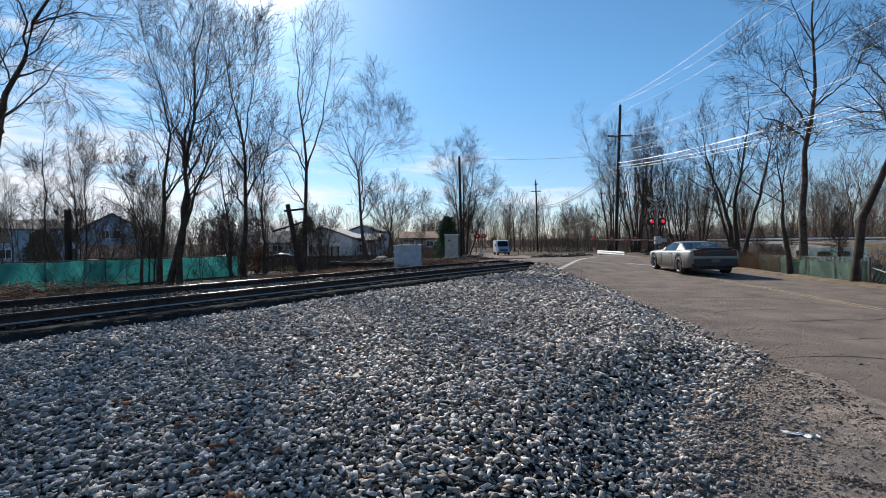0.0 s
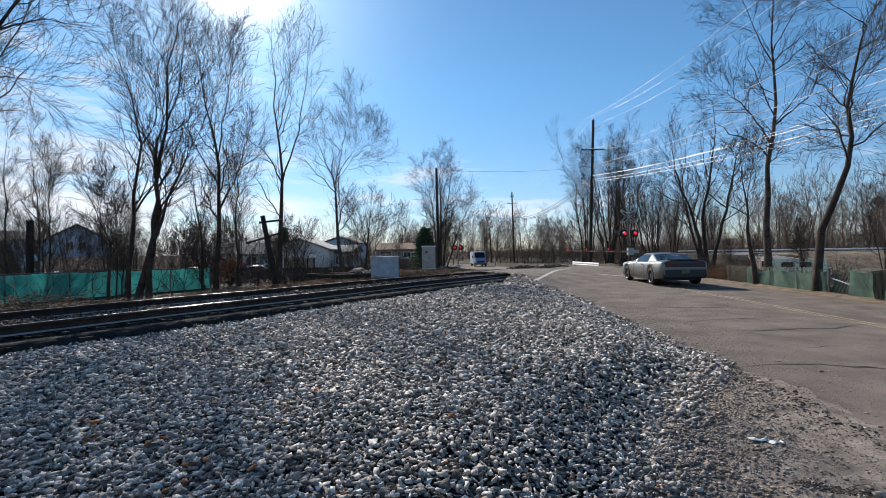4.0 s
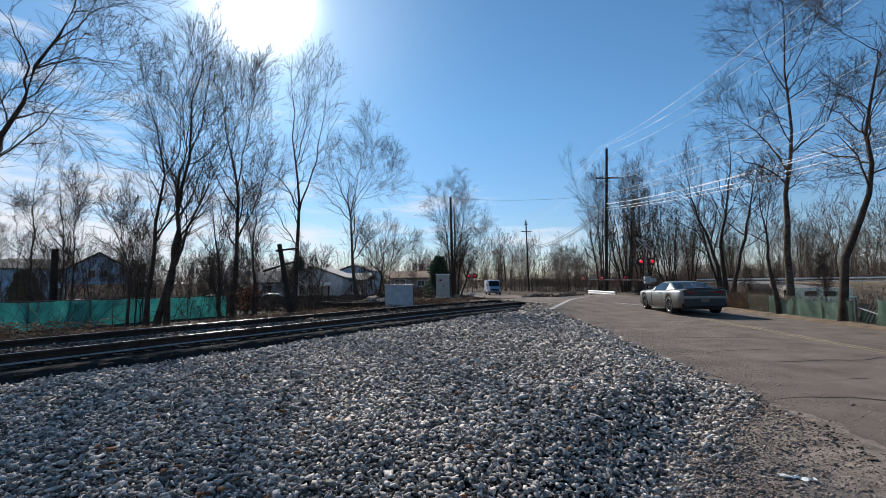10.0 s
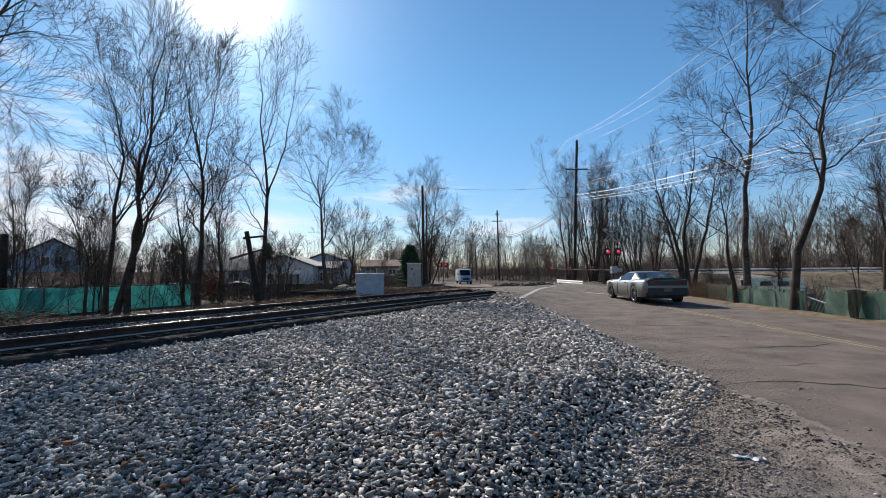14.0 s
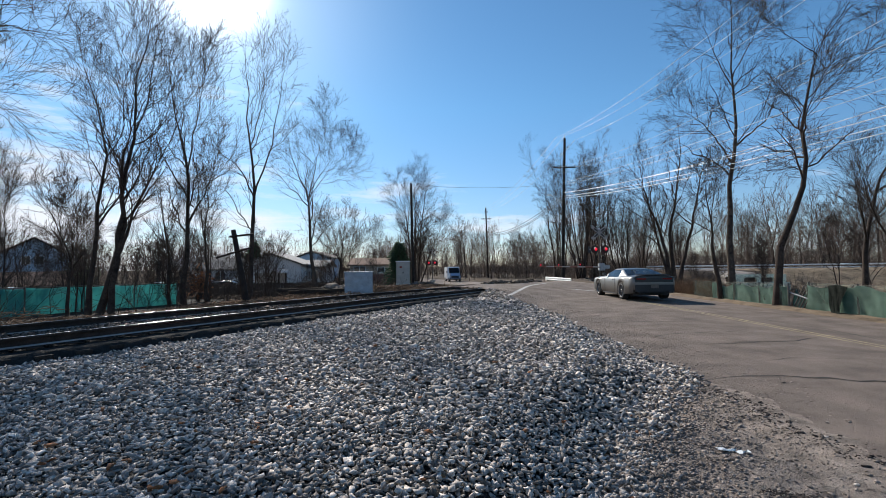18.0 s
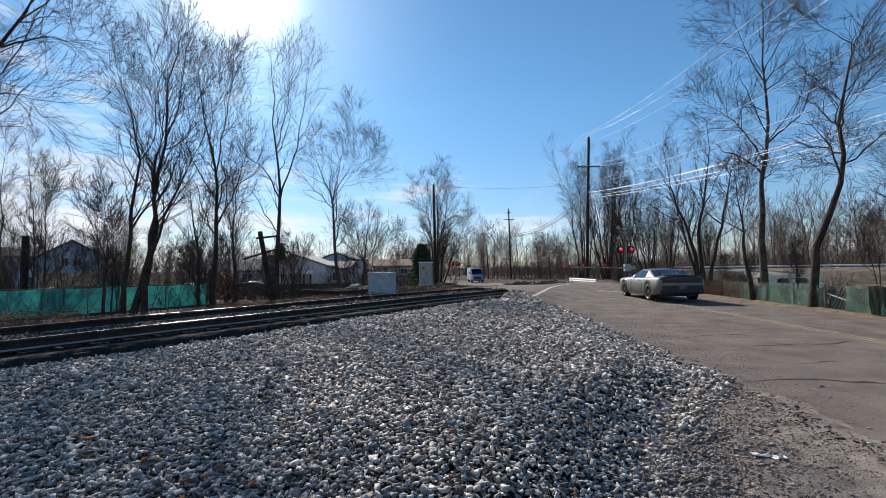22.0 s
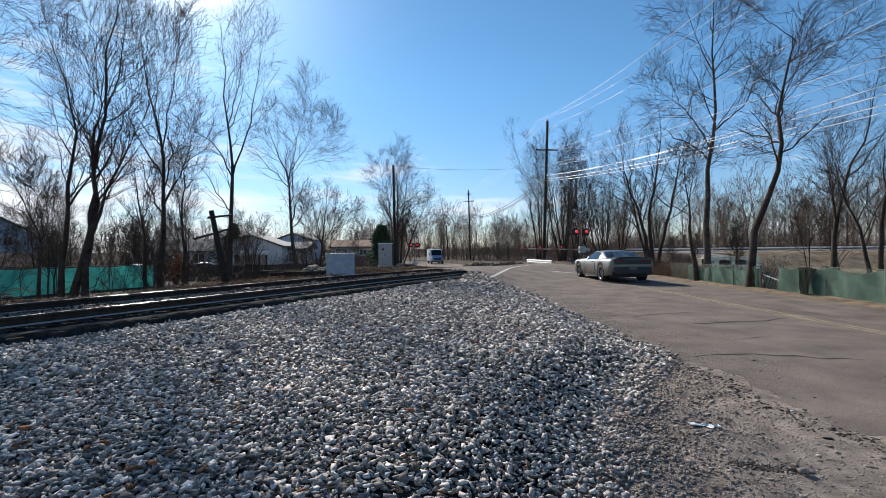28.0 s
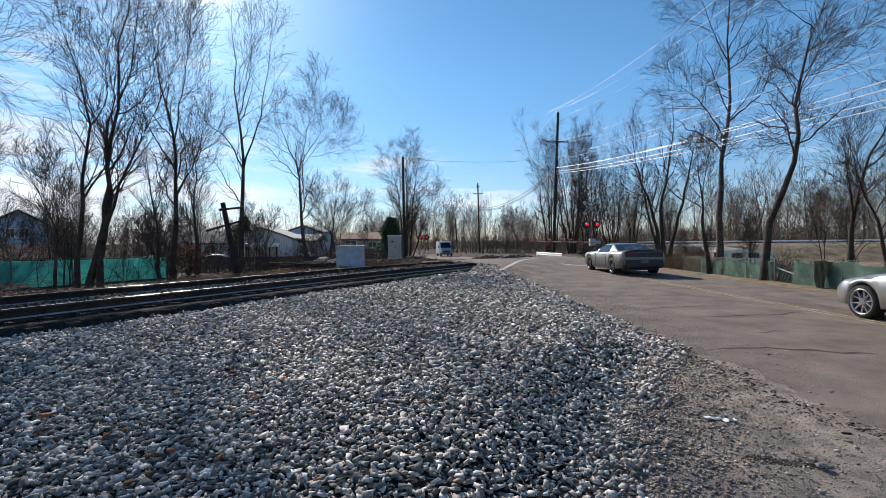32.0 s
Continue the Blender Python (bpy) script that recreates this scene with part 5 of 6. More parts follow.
def screen_fence(line, height, material, label, step, seed, torn=0.0, mesh=False, gaps=()):
    line = np.array(line, float)
    t = np.concatenate([[0], np.cumsum(np.linalg.norm(np.diff(line, axis=0), axis=1))])
    n = int(t[-1] / step)
    fence = thing("screened_fence", (0, 0, 0), label, "fence")
    post = rod((0, 0, -0.3), (0, 0, height + 0.03), 0.03, sides=8)
    post_me = bpy.data.meshes.new("post")
    post.to_mesh(post_me)
    post.free()
    post_me.materials.append(M_GREYPOLE)
    for k in range(n + 1):
        p = [np.interp(k * step, t, line[:, c]) for c in range(3)]
        part("post", post_me, None, fence, m=Matrix.Translation(p))
        if k == n:
            break
        q = [np.interp((k + 1) * step, t, line[:, c]) for c in range(3)]
        way = Vector(q) - Vector(p)
        m = Matrix.Translation(p) @ Matrix.Rotation(math.atan2(way.y, way.x), 4, "Z") @ Matrix.Rotation(-math.asin(way.z / way.length), 4, "Y")
        part("top_rail", rod((0, 0, height), (way.length, 0, height), 0.008 if mesh else 0.02, sides=6), M_GREYPOLE, fence, m=m)
        if k not in gaps:
            part("screen", mesh_np("screen", *screen_panel(way.length, height - 0.02, seed + k, torn), material, True), None, fence, "wrinkled green screen cloth", m=m @ Matrix.Translation((0, 0.03, 0)))
        if mesh:
            c = 0.075
            a = np.arange(-height, way.length, c)
            lines = []
            for s in (1, -1):
                for x in a:
                    x0, x1 = max(x, 0), min(x + height, way.length)
                    if x1 - x0 < 0.02:
                        continue
                    z0, z1 = x0 - x, x1 - x
                    if s < 0:
                        z0, z1 = height - z0, height - z1
                    lines.append([[x0, 0.10, z0], [x1, 0.10, z1]])
            v, f = tubes(np.array(lines), np.full((len(lines), 2), 0.0020), 3)
            part("chain_link", mesh_np("chain_link", v, f, M_MESHWIRE), None, fence, "galvanised chain-link mesh", m=m)
    return fence


screen_fence([(-25.5, 6.0, -0.85), (-20.2, 17.2, -0.90), (-14.6, 27.6, -0.96)], 1.78, M_SCREEN, "chain-link fence covered in bright green screen cloth", 2.24, 100)
screen_fence([(11.22, 6.0, -0.02), (11.28, 15.01, -0.04)], 0.93, M_SCREEN2, "sagging chain-link fence with torn faded green screen", 1.8, 140, 0.10, True)
screen_fence([(11.28, 15.9, -0.05), (11.3, 21.91, -0.12)], 0.86, M_SCREEN2, "sagging chain-link fence with torn faded green screen", 1.5, 160, 0.16, True, (3,))
broken = thing("fallen_fence", (11.28, 15.45, 0), "collapsed fence section with bare leaning slats", "fence")
for k in range(5):
    part("slat", box(0.035, 0.02, 0.95, bevel=0.004), M_GREYPOLE, broken, m=pose(0.02 * k, -0.30 + 0.17 * k, 0.0, 34, 0, 0))
part("rail", rod((0.02, -0.5, 0.35), (0.05, 0.5, 0.55), 0.02, sides=6), M_GALV, broken)
part("screen", mesh_np("screen", *screen_panel(0.9, 0.7, 190, 0.4, 0.09), M_SCREEN2, True), None, broken, "crumpled green screen cloth", m=pose(0.12, -0.45, 0.0, 14, 0, 88))
M_TARP = mat("black_green_cloth", (0.008, 0.013, 0.011), 0.95, 0, 3, 0.3, 80, 0.2)
tarp = thing("dark_screen_panel", (11.04, 13.42, -0.02), "dark sheet of cloth hung over the fence", "screen")
bm = bmesh.new()
rows = []
for k in range(9):
    w = k / 8                                   # from the foot to the fence's top
    half = 0.17 + 0.17 * w**2
    rows.append([bm.verts.new((0.03 * math.sin(u * 9 + w * 4) + 0.03 * w, 0.27 + u * half + 0.03 * math.sin(w * 5), 0.03 + 0.85 * w + 0.02 * math.cos(u * 3))) for u in np.linspace(-1, 1, 9)])
for p, q in zip(rows, rows[1:]):
    for k in range(8):
        bm.faces.new((p[k], p[k + 1], q[k + 1], q[k]))
bmesh.ops.solidify(bm, geom=bm.faces[:], thickness=0.008)
part("sheet", bm, M_TARP, tarp, smooth=True)


# ---- vehicles ----
def wheel(parent, x, y, r, rim_r, width, rim_mat, spokes=5):
    s = 1 if x > 0 else -1
    w = new("wheel")
    w.parent = parent
    w.matrix_local = Matrix.Translation((x, y, r))
    h = width / 2
    part("tyre", lathe([(rim_r, -h), (r - 0.02, -h), (r, -h + 0.025), (r, h - 0.025), (r - 0.02, h), (rim_r, h), (rim_r, -h)], 36), M_TYRE, w, "", True)
    rim = part("rim", lathe([(rim_r, -h), (rim_r, h - 0.005), (rim_r - 0.02, h), (rim_r - 0.03, h - 0.04), (rim_r - 0.035, -h)], 36), rim_mat, w, "", True, m=Matrix.Identity(4) if s > 0 else Matrix.Rotation(math.pi, 4, "Z"))
    hub = lathe([(0.0, h - 0.02), (0.055, h - 0.02), (0.075, h - 0.05), (0.075, h - 0.12)], 16)
    for k in range(spokes):
        for q in (-0.5 * math.pi / spokes, 0.5 * math.pi / spokes):
            a = 2 * math.pi * k / spokes
            d = Vector((0, math.cos(a + q), math.sin(a + q))) * (rim_r - 0.01)
            c = Vector((0, math.cos(a), math.sin(a))) * 0.05
            rod(Vector((h - 0.05, 0, 0)) + c, Vector((h - 0.03, 0, 0)) + d, 0.019, 0.013, 6, hub)
    part("spokes", hub, rim_mat, rim)
    part("brake_disc", lathe([(0.0, 0.0), (rim_r * 0.72, 0.0), (rim_r * 0.72, 0.02), (0.0, 0.02)], 24), M_GREYPOLE, rim)
    return w


def loft(stations):
    """Skin over half sections (n, k, 3), mirrored to both sides, as quads with their station and ring numbers."""
    st = np.array(stations, float)
    n, k, _ = st.shape
    full = np.concatenate([st * [-1, 1, 1], st[:, ::-1][:, 1:]], 1)
    k2 = full.shape[1]
    v = full.reshape(-1, 3)
    a, b = np.meshgrid(np.arange(n - 1), np.arange(k2 - 1), indexing="ij")
    i = (a * k2 + b).ravel()
    f = np.stack([i, i + k2, i + k2 + 1, i + 1], -1)
    ring = np.minimum(b, k2 - 2 - b).ravel()
    return v, f, a.ravel(), ring, k2


def car(place, rz, paint, label, c, name="car"):
    t = thing(name, place, label, "car", rz=rz)
    ys = np.linspace(c["rear"], c["front"], 90)
    f = lambda key: np.interp(ys, *zip(*c[key]))
    w, zs, zt = f("half"), f("shoulder"), f("top")
    zb = f("sill").copy()
    R = c["arch"]
    for ax in c["axles"]:
        d = np.abs(ys - ax)
        zb = np.where(d < R, np.maximum(zb, c["r"] + np.sqrt(np.maximum(R * R - d * d, 0))), zb)
    flare = sum(0.02 * np.exp(-((ys - ax) / 0.5) ** 2) for ax in c["axles"])
    st = []
    for y, hw, b, s, top, fl in zip(ys, w, zb, zs, zt, flare):
        m = b + (s - b) * 0.55
        st.append([(0, y, b), (hw * 0.80, y, b), (hw * 0.985 + fl, y, b + 0.015), (hw + fl * 0.7, y, m), (hw * 0.985, y, s - 0.09), (hw * 0.93, y, s - 0.02), (hw * 0.82, y, s), (hw * 0.5, y, top - 0.01), (0, y, top)])
    v, q, a, ring, k2 = loft(st)
    n = len(ys)
    me = mesh_np("body", v, [q, np.arange(k2)[None], (np.arange(k2) + (n - 1) * k2)[::-1][None]], paint, True)
    body = part("body", me, None, t)
    # greenhouse
    gy = np.linspace(c["glass"][0], c["glass"][1], 40)
    roof = np.interp(gy, *zip(*c["roofline"]))
    belt = np.interp(gy, ys, zs) - 0.03
    gs = []
    for y, z, b in zip(gy, roof, belt):
        top_t = np.clip((z - b) / (c["tall"] - 0.93), 0, 1)
        wb, wt = c["cabin"][0], c["cabin"][1]
        wu = wb + (wt - wb) * top_t
        zz = max(z, b + 0.012)
        gs.append([(wb, y, b), (wu + 0.02, y, b + (zz - b) * 0.86), (wu - 0.05, y, b + (zz - b) * 0.985), (wu * 0.5, y, zz + 0.012), (0, y, zz + 0.018)])
    v, q, a, ring, k2 = loft(gs)
    ym = (gy[:-1] + gy[1:])[a] / 2
    f0, f1, r0, r1 = c["sidewin"][0], c["sidewin"][1], c["roof"][0], c["roof"][1]
    west = v[q[:, 0], 0] < 0
    side = (ring == 0) & (ym > f0) & (ym < f1)
    groups = {"side_window": side & west, "side_window_": side & ~west, "windscreen": (ring > 0) & (ym > r1), "rear_window": (ring > 1) & (ym < r0)}
    rest = ~(side | groups["windscreen"] | groups["rear_window"])
    for nm, sel in (*groups.items(), ("roof", rest)):
        nm = nm.rstrip("_")
        used, inv = np.unique(q[sel], return_inverse=True)
        part(nm, mesh_np(nm, v[used], inv.reshape(-1, 4), paint if nm == "roof" else M_GLASS, True), None, t, "" if nm == "roof" else "dark tinted glass")
    part("underbody", box(c["wide"] * 1.5, (c["front"] - c["rear"]) * 0.86, 0.42, 0, (c["front"] + c["rear"]) / 2, 0.20), M_TRIM, t)
    for ax in c["axles"]:
        for s in (-1, 1):
            wheel(t, s * c["track"], ax, c["r"], c["rim"], 0.24, c["rim_mat"], c["spokes"])
    W = c["wide"]
    for s in (-1, 1):
        mir = part("mirror", box(0.16, 0.11, 0.12, s * (W + 0.02), c["mirror"], 0.98, 0.03), paint, t)
        part("mirror_stalk", rod((s * (W - 0.12), c["mirror"], 0.95), (s * W, c["mirror"], 1.0), 0.02, sides=6), M_TRIM, mir)
        part("door_handle", box(0.02, 0.18, 0.03, s * (W - 0.01), c["handle"], 0.80, 0.008), M_TRIM, t)
        for yy in c["gaps"]:
            part("door_gap", box(0.012, 0.008, 0.56, s * (W - 0.004), yy, 0.30), M_TRIM, t)
        part("sill_trim", box(0.04, 1.9, 0.09, s * (W - 0.05), 0.0, 0.17, 0.01), M_TRIM, t)
        part("headlamp", box(0.24, 0.16, 0.10, s * (W - 0.44), c["front"] - 0.13, c["lamp_z"], 0.04), M_HEAD, t, "clear headlamp")
    part("front_grille", box(W * 1.1, 0.06, 0.16, 0, c["front"] - 0.03, c["lamp_z"] - 0.12, 0.02), M_TRIM, t)
    part("front_bumper_intake", box(W * 1.4, 0.08, 0.12, 0, c["front"] - 0.06, 0.24, 0.02), M_TRIM, t)
    return t


COUPE = dict(wide=0.945, rear=-2.5, front=2.5, axles=(1.48, -1.47), r=0.355, rim=0.265, arch=0.395, track=0.83, rim_mat=M_DARKRIM, spokes=5,
             half=[(-2.5, 0.80), (-2.42, 0.87), (-2.28, 0.92), (-1.9, 0.955), (-0.6, 0.93), (0.6, 0.935), (1.6, 0.95), (2.2, 0.92), (2.42, 0.86), (2.5, 0.74)],
             shoulder=[(-2.5, 0.93), (-2.38, 0.98), (-1.5, 0.99), (-0.7, 0.93), (0.6, 0.91), (1.6, 0.90), (2.25, 0.83), (2.5, 0.72)],
             top=[(-2.5, 0.95), (-2.4, 1.02), (-2.0, 1.03), (-1.2, 1.00), (0.8, 0.94), (1.6, 0.95), (2.25, 0.87), (2.5, 0.74)],
             sill=[(-2.5, 0.45), (-2.3, 0.30), (-1.9, 0.24), (2.0, 0.22), (2.4, 0.24), (2.5, 0.38)], tall=1.30, cabin=(0.82, 0.62),
             glass=(-1.75, 0.95), roofline=[(-1.75, 1.0), (-0.95, 1.23), (-0.55, 1.285), (-0.1, 1.29), (0.15, 1.25), (0.95, 0.92)],
             sidewin=(-0.85, 0.55), roof=(-0.80, 0.12), mirror=0.55, handle=-0.45, gaps=(0.55, -0.72), lamp_z=0.60)
coupe = car((8.08, 21.4, 0.075), 0.5, M_PAINT, "grey metallic two-door muscle car waiting at the crossing", COUPE)
# black bumper and light panel made oversize, standing in for shade on grey paint
part("rear_bumper", box(1.66, 0.12, 0.40, 0, -2.47, 0.30, 0.06), M_TRIM, coupe, "black lower rear bumper, widened to stand for the rear's shade")
part("spoiler", box(1.40, 0.2, 0.035, 0, -2.40, 1.02, 0.015), M_TRIM, coupe, "black boot spoiler")
part("rear_panel", box(1.58, 0.07, 0.25, 0, -2.49, 0.71, 0.03), M_TRIM, coupe, "black rear light panel, enlarged to stand for the rear's shade")
for s in (-1, 1):
    part("tail_lamp", box(0.40, 0.03, 0.075, s * 0.52, -2.525, 0.84, 0.015), M_TAIL, coupe, "dark red tail lamp")
    part("exhaust_tip", rod((s * 0.62, -2.58, 0.34), (s * 0.62, -2.4, 0.34), 0.04, sides=12), M_TRIM, coupe)
part("number_plate", box(0.32, 0.012, 0.15, 0, -2.56, 0.50), M_GREYPOLE, coupe, "plate with a plain grey bar")

SEDAN = dict(wide=0.90, rear=-2.32, front=2.33, axles=(1.50, -1.31), r=0.305, rim=0.242, arch=0.345, track=0.80, rim_mat=M_RIM, spokes=5,
             half=[(-2.32, 0.74), (-2.15, 0.86), (-1.6, 0.90), (0.6, 0.90), (1.5, 0.90), (2.0, 0.86), (2.22, 0.76), (2.33, 0.56)],
             shoulder=[(-2.32, 0.92), (-2.15, 1.00), (-1.2, 0.99), (0.6, 0.94), (1.4, 0.82), (2.0, 0.69), (2.25, 0.58), (2.33, 0.50)],
             top=[(-2.32, 0.95), (-2.2, 1.06), (-1.4, 1.06), (0.8, 0.99), (1.4, 0.86), (2.0, 0.73), (2.25, 0.61), (2.33, 0.52)],
             sill=[(-2.32, 0.42), (-2.1, 0.26), (1.9, 0.20), (2.25, 0.22), (2.33, 0.32)], tall=1.44, cabin=(0.78, 0.58),
             glass=(-1.75, 1.05), roofline=[(-1.75, 1.05), (-0.95, 1.36), (-0.4, 1.43), (0.1, 1.43), (0.35, 1.37), (1.05, 0.97)],
             sidewin=(-1.1, 0.75), roof=(-0.85, 0.30), mirror=0.72, handle=-0.15, gaps=(0.75, -0.28, -1.2), lamp_z=0.47)
silver_car = car((8.62, 7.15, 0.045), 0, M_SILVERPAINT, "silver saloon car driving up to the crossing", SEDAN, "saloon_car")


def step_van(place, rz):
    t = thing("delivery_van", place, "white delivery van with a dark windscreen", "van", rz=rz)
    part("cargo_body", box(2.1, 3.6, 2.0, 0, -1.2, 0.45, 0.09), M_VANWHITE, t)
    cab = bmesh.new()
    st = [(0.6, 0.45, 2.42, 1.02), (1.0, 0.45, 2.35, 1.0), (1.75, 0.45, 1.32, 0.98), (2.45, 0.45, 1.18, 0.92), (2.6, 0.5, 1.0, 0.86)]
    rows = [[cab.verts.new(p) for p in ((-w, y, a), (-w, y, a + (b - a) * 0.6), (-w * 0.88, y, b), (w * 0.88, y, b), (w, y, a + (b - a) * 0.6), (w, y, a))] for y, a, b, w in st]
    for p, q in zip(rows, rows[1:]):
        for k in range(6):
            cab.faces.new((p[k], p[(k + 1) % 6], q[(k + 1) % 6], q[k]))
    cab.faces.new(rows[0])
    cab.faces.new(rows[-1][::-1])
    part("cab", cab, M_VANBLUE, t, "blue bonnet and cab")
    part("windscreen", box(1.66, 0.02, 1.05, 0, 1.405, 1.36, turn=Matrix.Rotation(radians(36), 4, "X")), M_GLASS, t)
    part("grille", box(1.2, 0.05, 0.32, 0, 2.6, 0.66, 0.02), M_TRIM, t)
    part("bumper", box(2.0, 0.16, 0.2, 0, 2.62, 0.36, 0.03), M_GREYPOLE, t)
    for s in (-1, 1):
        part("headlamp", box(0.24, 0.05, 0.2, s * 0.74, 2.6, 0.72, 0.03), M_HEAD, t)
        part("mirror", box(0.14, 0.1, 0.34, s * 1.2, 1.5, 1.45, 0.02), M_TRIM, t)
        for y in (1.75, -1.9):
            wheel(t, s * 0.88, y, 0.37, 0.22, 0.24, M_RIM)
    return t


step_van((0.2, 78.6, float(road_top(np.array(0.2), np.array(78.6)))), 180 + 8)
WHITECAR = dict(SEDAN, rim_mat=M_RIM)
car((-32.5, 33.5, -1.0), 70, M_VANWHITE, "white parked car beyond the green fence", WHITECAR, "parked_car")
car((-27.5, 43.5, -1.05), 80, M_VANWHITE, "white parked car in a yard", WHITECAR, "parked_car")
car((-23.0, 47.0, -1.05), 95, M_SILVERPAINT, "silver parked car in a yard", WHITECAR, "parked_car")


# ---- houses ----
def house(place, rz, w, d, wall_h, roof_h, siding, roofing, label, windows=(), doors=(), ridge="x", brick_base=0.0):
    t = thing("house", place, label, "house", "houses", rz=rz)
    part("wall", box(w, d, wall_h, z=-0.3), siding, t)
    if brick_base:
        part("brick_base", box(w + 0.06, d + 0.06, brick_base + 0.3, z=-0.3), M_BRICK, t)
    roof = bmesh.new()
    o = 0.45
    a, b = (w / 2 + o, d / 2 + o)
    z0, z1 = wall_h - 0.42, wall_h - 0.3 + roof_h
    for thick in (0.0, 0.16):
        if ridge == "x":
            pts = [(-a, -b, z0 + thick), (a, -b, z0 + thick), (a, 0, z1 + thick), (-a, 0, z1 + thick), (a, b, z0 + thick), (-a, b, z0 + thick)]
        else:
            pts = [(-a, -b, z0 + thick), (-a, b, z0 + thick), (0, b, z1 + thick), (0, -b, z1 + thick), (a, b, z0 + thick), (a, -b, z0 + thick)]
        v = [roof.verts.new(p) for p in pts]
        roof.faces.new((v[0], v[1], v[2], v[3]))
        roof.faces.new((v[3], v[2], v[4], v[5]))
    part("roof", roof, roofing, t)
    for s in (-1, 1):
        gable = bmesh.new()
        if ridge == "x":
            p = [(s * w / 2, -d / 2, wall_h - 0.3), (s * w / 2, d / 2, wall_h - 0.3), (s * w / 2, 0, z1)]
        else:
            p = [(-w / 2, s * d / 2, wall_h - 0.3), (w / 2, s * d / 2, wall_h - 0.3), (0, s * d / 2, z1)]
        gable.faces.new([gable.verts.new(q) for q in p])
        part("gable", gable, siding, t)
    for face, u, z, ww, wh in windows:
        m = pose(u, -d / 2, z) if face == "s" else pose(w / 2, u, z, 0, 0, 90)
        fr = part("window", box(ww + 0.16, 0.08, wh + 0.16, z=-0.08), M_WHITEPAINT, t, m=m)
        part("pane", box(ww, 0.02, wh, y=-0.05), M_WINDOW, fr)
        part("mullion", box(0.05, 0.03, wh, y=-0.06), M_WHITEPAINT, fr)
    for face, u in doors:
        m = pose(u, -d / 2, -0.2) if face == "s" else pose(w / 2, u, -0.2, 0, 0, 90)
        dr = part("door", box(0.95, 0.08, 2.05), M_WHITEPAINT, t, m=m)
        part("door_handle", rod((0.35, -0.1, 1.0), (0.35, -0.04, 1.0), 0.03, sides=8), M_GALV, dr)
    return t


house((-22.6, 61.5, -1.0), 4, 7.2, 8, 3.3, 1.35, M_WHITESIDING, M_ROOFPALE, "white single-storey house with a pale shingle roof", [("e", -1.0, 1.0, 1.0, 1.0), ("s", -1.6, 1.0, 0.8, 1.0)], [], "y")
house((-18.6, 64.5, -1.0), 4, 3.2, 7, 3.0, 0.8, M_WHITESIDING, M_ROOFPALE, "white house wing with a pale low roof", [("s", 0.9, 1.1, 0.8, 1.0), ("s", -0.1, 1.1, 0.6, 1.0)], [], "x")
house((-22.4, 79, -1.2), 2, 5.0, 9, 4.7, 0.95, M_BLUESIDING, M_ROOF, "blue two-storey house with a grey roof", [("s", 1.2, 2.6, 0.9, 1.1), ("e", -1, 2.4, 1.0, 1.1)], [], "y", 1.0)
house((-14.4, 86, -1.2), 2, 7.5, 7, 3.5, 1.1, M_TANSIDING, M_ROOFBROWN, "tan house with a low brown roof", [("s", -2.0, 1.9, 1.9, 1.0), ("s", 1.8, 1.8, 1.2, 0.9)], [], "x", 1.5)
house((-66, 62, -1.0), 46, 21, 8, 5.2, 1.3, M_BLUESIDING, M_ROOF, "long pale blue two-storey house", [("s", u, z, 1.1, 1.2) for u in (-8, -5, -2, 2, 5, 8) for z in (0.9, 3.0)], [("s", 3.5)], "x")
house((-50.5, 55.5, -1.0), 43, 6.6, 7, 4.5, 2.2, M_BLUESIDING, M_ROOF, "pale blue gabled house", [("s", -0.7, 3.4, 0.7, 0.9), ("s", 0.5, 3.4, 0.7, 0.9), ("s", 1.6, 0.9, 1.0, 1.2)], [], "y")
house((-37.6, 41.8, -1.3), 42, 4.6, 4, 1.9, 1.1, M_TANSIDING, M_ROOFBROWN, "low house with a steep brown shingle roof", [("s", 1.5, 0.8, 0.9, 0.9)], [], "x")
house((-31.5, 68, -1.0), 20, 9, 7, 2.8, 1.6, M_WHITESIDING, M_ROOF, "white house with a grey roof among trees", [("s", 1.8, 0.9, 1.2, 1.2), ("s", -1.8, 0.9, 1.2, 1.2)], [("s", 0.2)], "x")
house((-43, 80, -1.0), 15, 12, 7, 2.8, 1.8, M_TANSIDING, M_ROOF, "tan house with a grey roof among trees", [("s", 2.8, 0.9, 1.2, 1.2), ("s", -2.8, 0.9, 1.2, 1.2)], [("s", 0.2)], "x")
carport = thing("carport", (-18.9, 47.5, -0.85), "flat-roofed pale carport on posts", "carport", rz=6)
part("roof", box(3.5, 3.2, 0.36, z=1.95, bevel=0.02), M_WHITEPAINT, carport)
part("back_wall", box(3.3, 0.12, 1.95, 0, 1.5, 0), M_WHITESIDING, carport)
for sx in (-1.55, 1.55):
    for sy in (-1.4, 1.4):
        part("post", box(0.12, 0.12, 1.95, sx, sy, 0), M_DARKFENCE, carport)

yard = thing("board_fence", (-25.5, 40.5, -0.75), "dark weathered board fence round the yards", "fence", rz=2)
rng = np.random.default_rng(8)
board = bpy.data.meshes.new("board")
bm = box(0.225, 0.03, 1.05)
bm.to_mesh(board)
bm.free()
board.materials.append(M_DARKFENCE)
for k in range(72):
    part("board", board, None, yard, m=pose(k * 0.24, rng.normal(0, 0.02), rng.normal(0, 0.03), 0, rng.normal(0, 1.2), 0))
for z in (0.3, 0.8):
    part("rail", box(17.3, 0.05, 0.09, 8.6, 0.05, z), M_DARKFENCE, yard)


